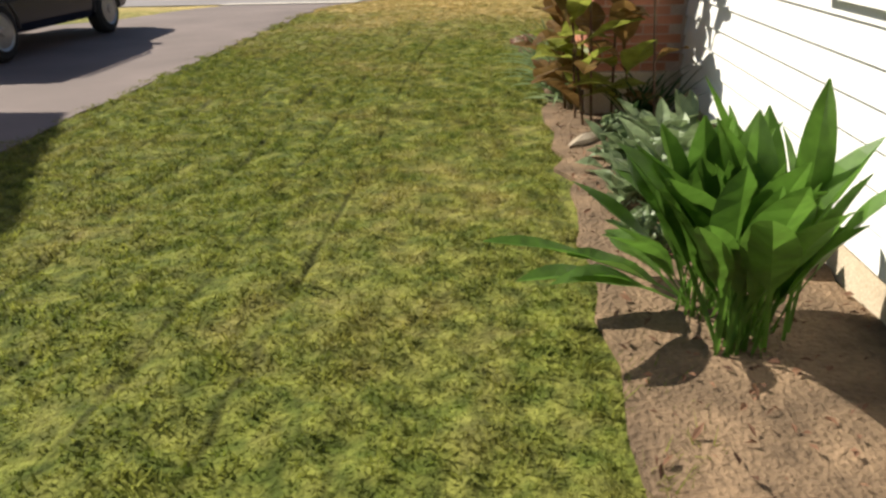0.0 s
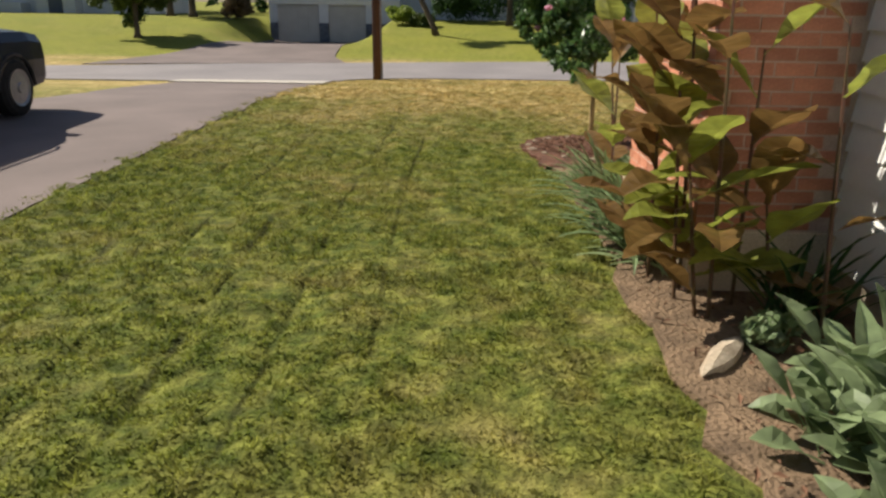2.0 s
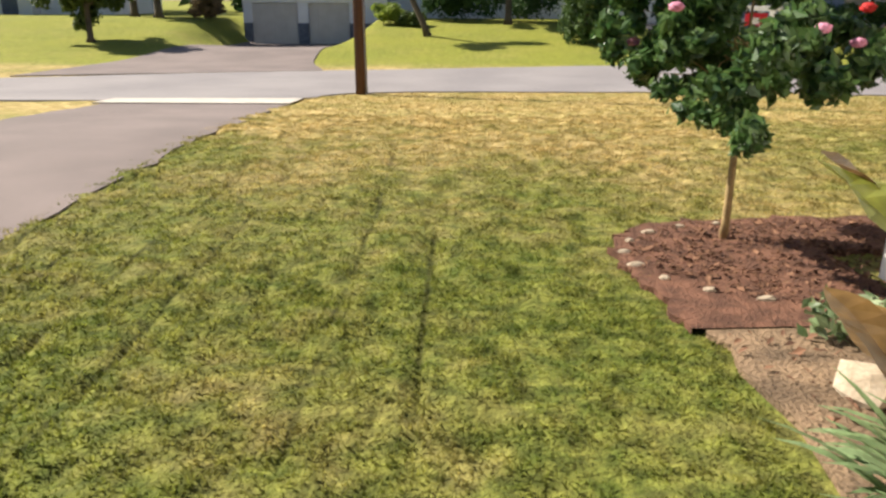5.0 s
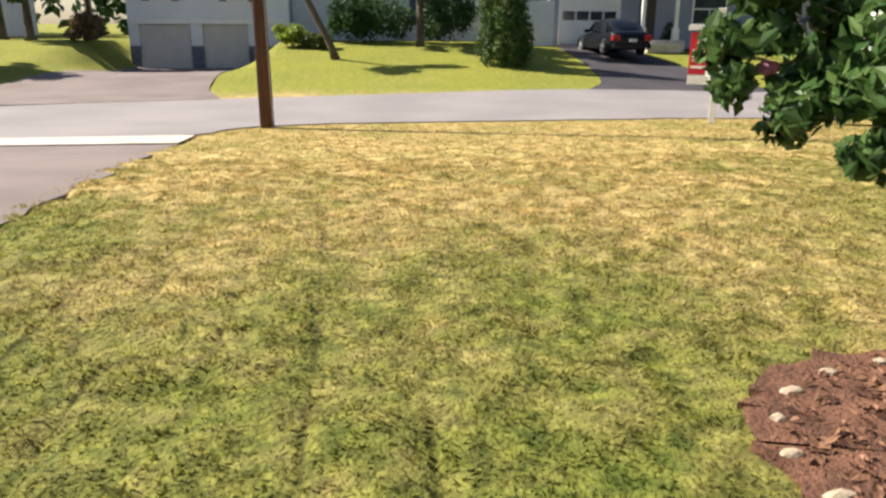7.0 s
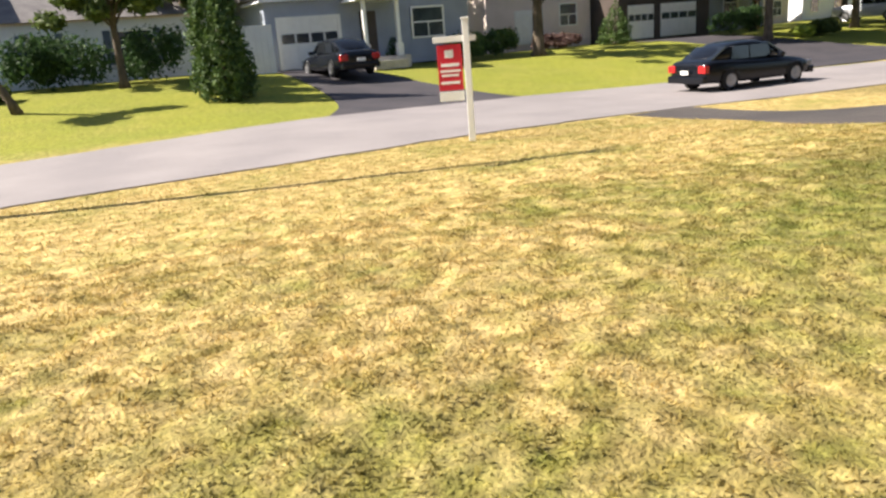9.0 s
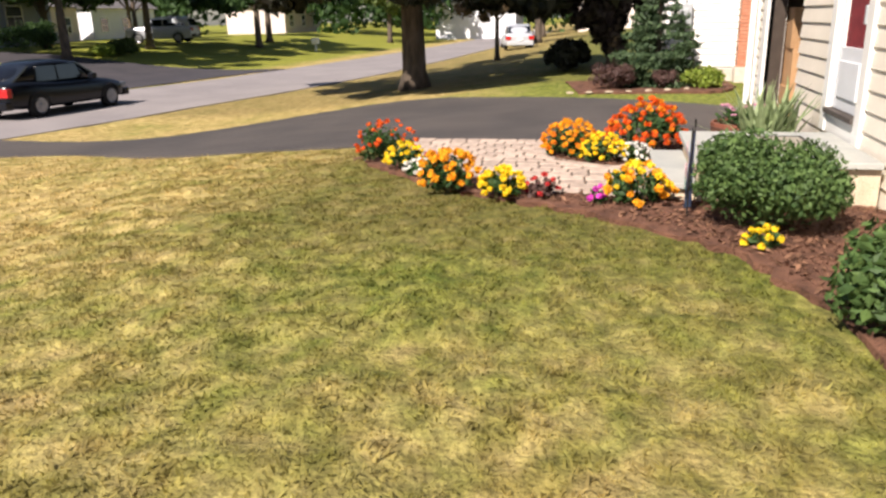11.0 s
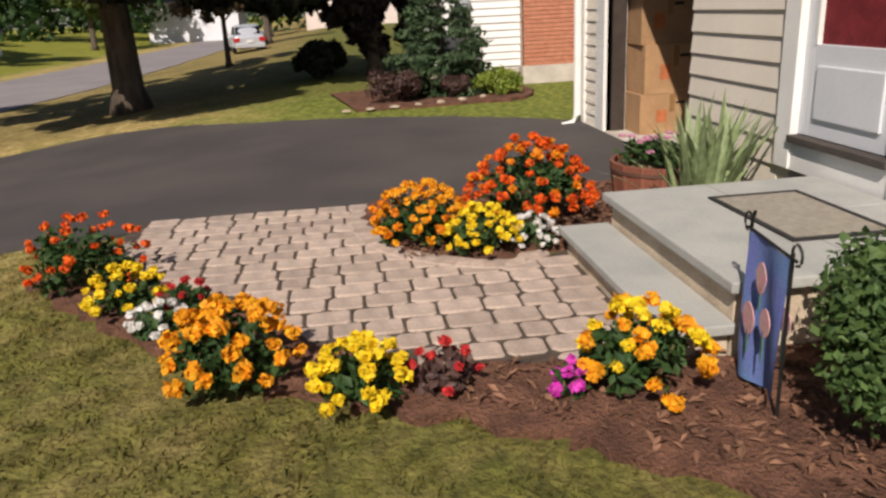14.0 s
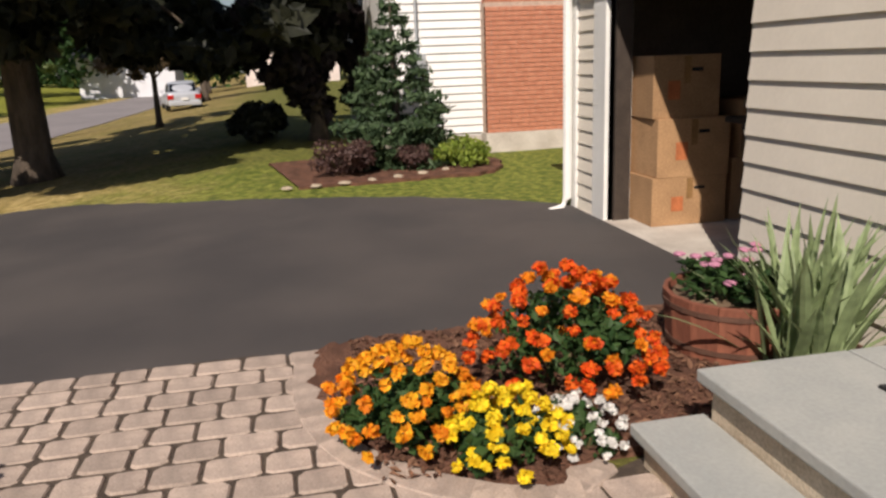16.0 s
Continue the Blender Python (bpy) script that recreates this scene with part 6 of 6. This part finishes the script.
# white raised ranch with two garage doors
h = thing("ranch_house", "white two-storey raised ranch with two garage doors", "house", (0, 48, 0))
part("wall", boxed(-8.3, -0.9, 0.002, 8, 1.36, 4.6), FAR_WHITE, h)
part("wall", boxed(-8.3, -0.9, 0.25, 8, -0.9, 1.36), FAR_WHITE, h)
siding_lines(h, -8.3, -0.9, 1.62, 4.6, 0.2, FAR_WHITE)
for a, b in ((-8.3, -7.85), (-5.5, -4.95), (-2.85, -0.9)):
    part("stone_veneer", boxed(a, b, -0.07, -0.002, -0.9, 0.35), STONE_BLUE, h, "blue-grey stone veneer")
    part("upper_pier", boxed(a, b, -0.04, -0.002, 0.35, 1.62), FAR_WHITE, h)
part("lintel", boxed(-8.3, -0.9, -0.09, -0.035, 1.36, 1.6), WHITE_TRIM, h)
garage_door(h, -7.85, -5.5, -0.75, 1.34, GARAGE_DOOR, 0.06)
garage_door(h, -4.95, -2.85, -0.75, 1.34, GARAGE_DOOR, 0.06)
facade_window(h, -6.75, 2.45, 0.8, 1.2, SHUTTER_GREY, -0.03)
facade_window(h, -3.25, 2.45, 0.8, 1.2, SHUTTER_GREY, -0.03)
gable_roof(h, -8.3, -0.9, 0, 8, 4.6, 2.0, ROOFING)
# its low wing with blue-shuttered windows
h = thing("ranch_wing", "pale single-storey wing with blue shutters behind shrubs", "house", (0, 49.5, 0))
part("wall", boxed(-0.85, 9.5, 0.002, 7, 0.3, 3.3), FAR_PINK, h)
siding_lines(h, -0.85, 9.5, 0.6, 3.3, 0.2, FAR_WHITE)
facade_window(h, 2.5, 1.4, 1.0, 1.3, SHUTTER_GREY)
facade_window(h, 6.2, 1.4, 1.6, 1.3, SHUTTER_GREY)
gable_roof(h, -0.85, 9.5, 0, 7, 3.3, 2.2, ROOFING)
# white colonial
h = thing("colonial_house", "white clapboard colonial with dark shutters", "house", (0, 54, 0))
part("wall", boxed(-34, -17.5, 0.002, 8, 0.2, 5.4), FAR_WHITE, h)
siding_lines(h, -34, -17.5, 0.6, 5.4, 0.2, FAR_WHITE)
part("entry", boxed(-24.3, -21.8, -1.0, 0, 0.3, 2.9), FAR_WHITE, h, "white entry porch")
bm = bmesh.new()
a = [bm.verts.new(p) for p in ((-24.6, -1.3, 2.9), (-21.5, -1.3, 2.9), (-21.5, 0, 2.9), (-24.6, 0, 2.9), (-23.05, -1.3, 4.3), (-23.05, 0, 4.3))]
for f in ((0, 1, 4), (1, 2, 5, 4), (3, 0, 4, 5), (3, 2, 1, 0), (2, 3, 5)):
    bm.faces.new([a[k] for k in f])
bmesh.ops.recalc_face_normals(bm, faces=bm.faces)
part("porch_roof", bm, SHUTTER_GREY, h, "slate porch roof")
part("front_door", boxed(-23.5, -22.6, -1.05, -1.0, 0.5, 2.5), SHUTTER_GREY, h)
for x in (-31.5, -28.9, -26.4, -19.6):
    facade_window(h, x, 2.6 if x < -20 else 1.4, 0.85, 1.3, SHUTTER_GREY, -0.02)
part("step", boxed(-26.5, -25.2, -1.2, 0, 0.2, 1.2), FAR_WHITE, h)
gable_roof(h, -34, -17.5, 0, 8, 5.4, 2.5, ROOFING)
# blue-grey house with a porch
h = thing("grey_house", "blue-grey house with a white garage door and porch", "house", (0, 46, 0))
part("wall", boxed(11.3, 21.5, 0.07, 8, 0.3, 3.6), FAR_GREY, h)
siding_lines(h, 11.3, 21.5, 0.6, 3.6, 0.2, FAR_GREY, 0.06)
garage_door(h, 11.9, 14.6, 0.5, 2.6, WHITE_TRIM, 0.04, True)
part("garage_trim", boxed(11.75, 11.9, -0.02, 0.05, 0.5, 2.75), WHITE_TRIM, h)
part("garage_trim", boxed(14.6, 14.75, -0.02, 0.05, 0.5, 2.75), WHITE_TRIM, h)
part("garage_trim", boxed(11.9, 14.6, -0.02, 0.05, 2.6, 2.75), WHITE_TRIM, h)
gable = bmesh.new()
a = [gable.verts.new(p) for p in ((11.0, -0.3, 3.4), (15.2, -0.3, 3.4), (13.1, -0.3, 5.2), (11.0, 3, 3.4), (15.2, 3, 3.4), (13.1, 3, 5.2))]
for f in ((0, 1, 2), (5, 4, 3), (0, 2, 5, 3), (1, 4, 5, 2), (0, 3, 4, 1)):
    gable.faces.new([a[k] for k in f])
bmesh.ops.recalc_face_normals(gable, faces=gable.faces)
part("garage_gable", gable, FAR_WHITE, h, "pale gable over the garage")
for x in (15.3, 16.9):
    part("porch_post", boxed(x - 0.08, x + 0.08, -1.6, -1.44, 0.75, 3.2, 0.01), WHITE_TRIM, h, "white porch post")
    part("rail_post", boxed(x - 0.14, x + 0.14, -1.66, -1.38, 0.5, 1.3, 0.02), WHITE_TRIM, h)
part("porch_floor", boxed(15.0, 17.3, -1.8, 0.05, 0.2, 0.74), CONCRETE, h, "concrete porch")
part("porch_step", boxed(15.3, 16.9, -2.3, -1.8, 0.2, 0.58), CONCRETE, h)
bm = bmesh.new()
a = [bm.verts.new(p) for p in ((14.8, -1.9, 3.2), (17.4, -1.9, 3.2), (17.4, 0.05, 3.2), (14.8, 0.05, 3.2), (16.1, -1.9, 4.2), (16.1, 0.05, 4.2))]
for f in ((0, 1, 4), (1, 2, 5, 4), (3, 0, 4, 5), (3, 2, 1, 0), (2, 3, 5)):
    bm.faces.new([a[k] for k in f])
bmesh.ops.recalc_face_normals(bm, faces=bm.faces)
part("porch_roof", bm, WHITE_TRIM, h, "white porch pediment")
part("front_door", boxed(15.7, 16.5, 0.0, 0.06, 0.75, 2.8), FAR_BROWN, h, "brown front door")
facade_window(h, 19.2, 1.5, 1.6, 1.3, None, 0.03)
gable_roof(h, 11.3, 21.5, 0.07, 8, 3.6, 2.2, ROOFING)
fence = thing("white_fence", "white vinyl privacy fence beside the grey house", "fence", (0, 45.2, 0))
for k in range(6):
    part("board", boxed(9.75 + 0.26 * k, 9.75 + 0.26 * k + 0.25, -0.03, 0.03, 0.35, 2.35, 0.006), WHITE_TRIM, fence)
part("rail", boxed(9.7, 11.3, -0.045, 0.045, 2.35, 2.45, 0.01), WHITE_TRIM, fence)
# blush house and brown house with white garage doors
h = thing("blush_house", "pale blush house partly behind a purple tree", "house", (0, 51, 0))
part("wall", boxed(25.5, 33.0, 0.002, 7, 0.2, 3.6), FAR_PINK, h)
siding_lines(h, 25.5, 33.0, 0.6, 3.6, 0.2, FAR_PINK)
garage_door(h, 27.4, 29.4, 0.55, 2.5, WHITE_TRIM, -0.05)
facade_window(h, 31.3, 1.5, 1.2, 1.2)
gable_roof(h, 25.5, 33.0, 0, 7, 3.6, 2.0, ROOFING)
h = thing("brown_house", "tall dark brown house with two white garage doors", "house", (0, 48.6, 0))
part("wall", boxed(33.2, 40.6, 0.002, 8, -0.2, 6.2), FAR_BROWN, h)
siding_lines(h, 33.2, 40.6, 2.5, 6.2, 0.2, FAR_BROWN)
garage_door(h, 33.9, 35.9, 0.35, 2.3, WHITE_TRIM, -0.05, True)
garage_door(h, 36.5, 39.4, 0.35, 2.3, WHITE_TRIM, -0.05, True)
facade_window(h, 38.2, 3.8, 0.9, 1.4, None, -0.03)
gable_roof(h, 33.2, 40.6, 0, 8, 6.2, 2.4, ROOFING)
h = thing("low_house", "low house with a broad grey shingle roof", "house", (0, 54, 0))
part("wall", boxed(41.5, 52, 0.002, 8, 0.2, 3.2), FAR_GREY, h)
facade_window(h, 44.5, 1.5, 1.4, 1.3)
facade_window(h, 48.5, 1.5, 1.4, 1.3)
gable_roof(h, 41.5, 52, 0, 8, 3.2, 2.6, ROOFING)
for k, (x, y, w) in enumerate(((58, 60, 9), (72, 62, 10), (88, 50, 10), (96, 30, 9), (92, 14, 9))):
    h = thing("far_house", "small pale house along the street", "house", (x, y, 0), 0 if y > 40 else 90, "far houses")
    part("wall", boxed(-w / 2, w / 2, 0.002, 7, -1.0, 3.0), FAR_WHITE if k % 2 else FAR_PINK, h)
    for xx in (-w / 3, 0, w / 3):
        facade_window(h, xx, 0.9, 1.0, 1.2)
    gable_roof(h, -w / 2, w / 2, 0, 7, 3.0, 2.2, ROOFING)

# the neighbour's white house with a brick chimney; its wall faces the drive
h = thing("neighbour_house", "white clapboard house with a wide brick chimney", "house", (21.05, 13.3, 0), -90)
part("wall", boxed(0, 12, 0.002, 8, 0.25, 6.0), WHITE_SIDING, h)
siding_lines(h, 0.1, 12, 0.3, 6.0, 0.13, WHITE_SIDING)
part("corner_board", boxed(-0.02, 0.1, -0.04, 0.1, 0.2, 6.0), WHITE_TRIM, h)
part("foundation", boxed(0.02, 12, 0.01, 7.9, -0.3, 0.25), CONCRETE, h)
part("chimney_base", boxed(1.5, 4.2, -0.36, -0.035, -0.2, 0.3, 0.01), CONCRETE, h, "grey concrete chimney base")
NB = part("chimney_core", boxed(1.53, 4.1, -0.32, -0.035, 0.3, 2.35), MORTAR, h, "brick chimney")
part("upper_stack", boxed(2.0, 3.7, -0.32, -0.035, 2.35, 7.2), BRICK, h, "upper brick stack")
part("chimney_shoulder", boxed(1.55, 4.08, -0.31, -0.037, 2.35, 2.42), BRICK, h)
gable_roof(h, 0, 12, 0, 8, 6.0, 2.4, ROOFING)
me = thing("electric_meter", "grey electric meter box and conduit on the white wall", "electric meter", (20.98, 12.85, 0), -90)
part("box", boxed(-0.13, 0.13, -0.10, 0.04, 1.15, 1.6, 0.015), METER_GREY, me)
part("dial", lathe([(0.085, 0), (0.085, 0.06), (0.06, 0.085)], 16), METER_GREY, me).matrix_basis = pose(0, -0.10, 1.42, 90, 0, 0)
part("conduit", tubed([(0, -0.03, 1.6), (0, -0.03, 5.0)], [0.025, 0.025], 8), METER_GREY, me)
part("lower_conduit", tubed([(0.06, -0.03, 0.0), (0.06, -0.03, 1.15)], [0.02, 0.02], 8), METER_GREY, me)

# unseen house, shaped so its gable casts the shadow over the side driveway
h = thing("side_shade_house", "unseen white gabled house placed to shade the side driveway", "house", (0, 0, 0))
part("wall", boxed(-15, -7.3, 3.7, 10.3, -0.2, 6.0), FAR_WHITE, h)
bm = bmesh.new()
a = [bm.verts.new(p) for p in ((-15.3, 3.4, 5.9), (-7.0, 3.4, 5.9), (-7.0, 10.6, 5.9), (-15.3, 10.6, 5.9), (-15.3, 7.0, 7.8), (-7.0, 7.0, 7.8))]
for f in ((0, 1, 5, 4), (2, 3, 4, 5), (0, 4, 3), (1, 2, 5), (3, 2, 1, 0)):
    bm.faces.new([a[k] for k in f])
bmesh.ops.recalc_face_normals(bm, faces=bm.faces)
part("roof", bm, ROOFING, h)

# ---------------------------------------------------------------- pavers
PATH_EDGE = [(9.9, 13.76), (9.66, 13.95), (9.74, 14.68), (10.1, 15.26), (10.75, 15.72), (11.35, 16.25), (11.8, 16.6), (12.52, 16.62), (12.6, 14.95), (11.9, 14.95), (11.35, 14.78), (11.0, 14.4), (10.95, 14.15), (11.1, 13.76)]


def inside(x, y, poly):
    hit = False
    for (x0, y0), (x1, y1) in zip(poly, poly[1:] + poly[:1]):
        if (y0 > y) != (y1 > y) and x < (x1 - x0) * (y - y0) / (y1 - y0) + x0:
            hit = not hit
    return hit


paving = thing("paved_path", "tan concrete cobble pavers in a curved path", "path", kind="structure")
part("joint_bed", slab(PATH_EDGE, -0.14, 0.009), JOINT, paving, "dark sandy joints")


def paver_mesh(w, d, seed):
    g = random.Random(seed)
    bm = bmesh.new()
    c = [(-w / 2, -d / 2), (w / 2, -d / 2), (w / 2, d / 2), (-w / 2, d / 2)]
    o = []
    for k, (x, y) in enumerate(c):
        px, py = c[k - 1]
        nx_, ny_ = c[(k + 1) % 4]
        r = g.uniform(0.010, 0.026)
        for ex, ey in ((px, py), (nx_, ny_)):
            L = math.hypot(ex - x, ey - y)
            o.append((x + (ex - x) / L * r + g.uniform(-0.003, 0.003), y + (ey - y) / L * r + g.uniform(-0.003, 0.003)))
    lo = [bm.verts.new((x, y, -0.04)) for x, y in o]
    md = [bm.verts.new((x, y, 0.012)) for x, y in o]
    hi = [bm.verts.new((x * 0.94, y * 0.94, 0.020 + g.uniform(-0.001, 0.002))) for x, y in o]
    for a, b in ((lo, md), (md, hi)):
        for k in range(8):
            bm.faces.new((a[k], a[(k + 1) % 8], b[(k + 1) % 8], b[k]))
    bm.faces.new(hi)
    bmesh.ops.recalc_face_normals(bm, faces=bm.faces)
    m_ = bpy.data.meshes.new("paver")
    bm.to_mesh(m_)
    bm.free()
    m_.materials.append(PAVER)
    return m_


SIZES = [(0.149, 0.175), (0.152, 0.212), (0.147, 0.138)]
KINDS = [[paver_mesh(w, d, 10 * i + j) for j in range(4)] for i, (w, d) in enumerate(SIZES)]
g = random.Random(4)
for r_ in range(24):
    x = 9.6 + 0.174 * r_ + 0.08
    y = 13.86 - g.uniform(0, 0.18)
    while y < 16.75:
        i = g.choice((0, 0, 1, 1, 2))
        d = SIZES[i][1]
        cy = y + d / 2
        y += d + 0.016
        if inside(x, cy, PATH_EDGE) and inside(x + 0.05, cy + 0.05, PATH_EDGE) | inside(x - 0.05, cy - 0.05, PATH_EDGE):
            o = new("paver", KINDS[i][g.randrange(4)])
            o.parent = paving
            o.matrix_basis = pose(x, cy, g.uniform(-0.003, 0.003) + float(gz(x, cy)) * 0.1, g.uniform(-0.8, 0.8), g.uniform(-0.8, 0.8), g.uniform(-1.5, 1.5))
# border course along the back bed
line = smooth_line([(11.06, 13.98), (10.93, 14.2), (11.05, 14.5), (11.4, 14.84), (11.9, 14.98), (12.5, 14.97)], 4)
for a, b in zip(line, line[1:]):
    o = new("paver", KINDS[0][g.randrange(4)])
    o.parent = paving
    o.matrix_basis = pose((a[0] + b[0]) / 2, (a[1] + b[1]) / 2, 0.004, 0, 0, math.degrees(math.atan2(b[1] - a[1], b[0] - a[0])) + 90)


# ---------------------------------------------------------------- bricks
def brick_mesh(L, d=0.10, h=0.062, seed=0):
    bm = boxed(-L / 2, L / 2, 0, d, -h / 2, h / 2)
    q = random.Random(seed)
    for v in bm.verts:
        v.co += Vector((q.uniform(-1, 1), q.uniform(-1, 1), q.uniform(-1, 1))) * 0.0018
    m_ = bpy.data.meshes.new("brick")
    bm.to_mesh(m_)
    bm.free()
    m_.materials.append(BRICK)
    return m_


BRICKS = [brick_mesh(0.195, seed=k) for k in range(4)]
HALF = brick_mesh(0.09, seed=9)


def brickwork(parent, length, z0, z1, m, limit, rest_name="upper_bricks"):
    """Running bond on a wall along local x that faces local -y; the lower courses are single bricks, the rest one mesh."""
    q, rest, made = random.Random(7), bmesh.new(), 0
    for c in range(int((z1 - z0) / 0.0735)):
        z, x = z0 + 0.0735 * (c + 0.5), (0.1 if c % 2 == 0 else 0.0)
        if c % 2:
            cells = [(0.045, HALF)]
            x = 0.205 - 0.005 + 0.0
        else:
            cells = []
            x = 0.0975
        while x + 0.0975 <= length + 0.002:
            cells.append((x, BRICKS[q.randrange(4)]))
            x += 0.205
        for cx, me_ in cells:
            mm = m @ Matrix.Translation((cx, q.uniform(-0.002, 0.002), z))
            if made < limit:
                o = new("brick", me_)
                o.parent = parent
                o.matrix_basis = mm
                made += 1
            else:
                hw = 0.0975 if me_ is not HALF else 0.045
                box(rest, -hw, hw, 0, 0.1, -0.031, 0.031, m=mm) if z < 2.7 else None
    if len(rest.verts):
        tagged(part(rest_name, rest, BRICK, parent), kind="stuff")
    else:
        rest.free()


brickwork(chimney, CH["y1"] - CH["y0"], 0.36, 2.7, Matrix.Translation((CH["x0"], CH["y1"], 0)) @ Matrix.Rotation(radians(-90), 4, "Z"), 230)
brickwork(chimney, CH["x1"] - CH["x0"], 0.36, 2.7, Matrix.Translation((CH["x0"], CH["y0"], 0)), 70, "side_bricks")
for q in ((CH["x0"], CH["x1"] + 0.1, CH["y0"], CH["y1"], 2.72, CH["top"]),):
    part("upper_stack", boxed(*q), BRICK, chimney, "upper brick stack")
brickwork(NB, 2.55, 0.3, 2.33, Matrix.Translation((1.53, -0.335, 0)), 0, "brick_facing")
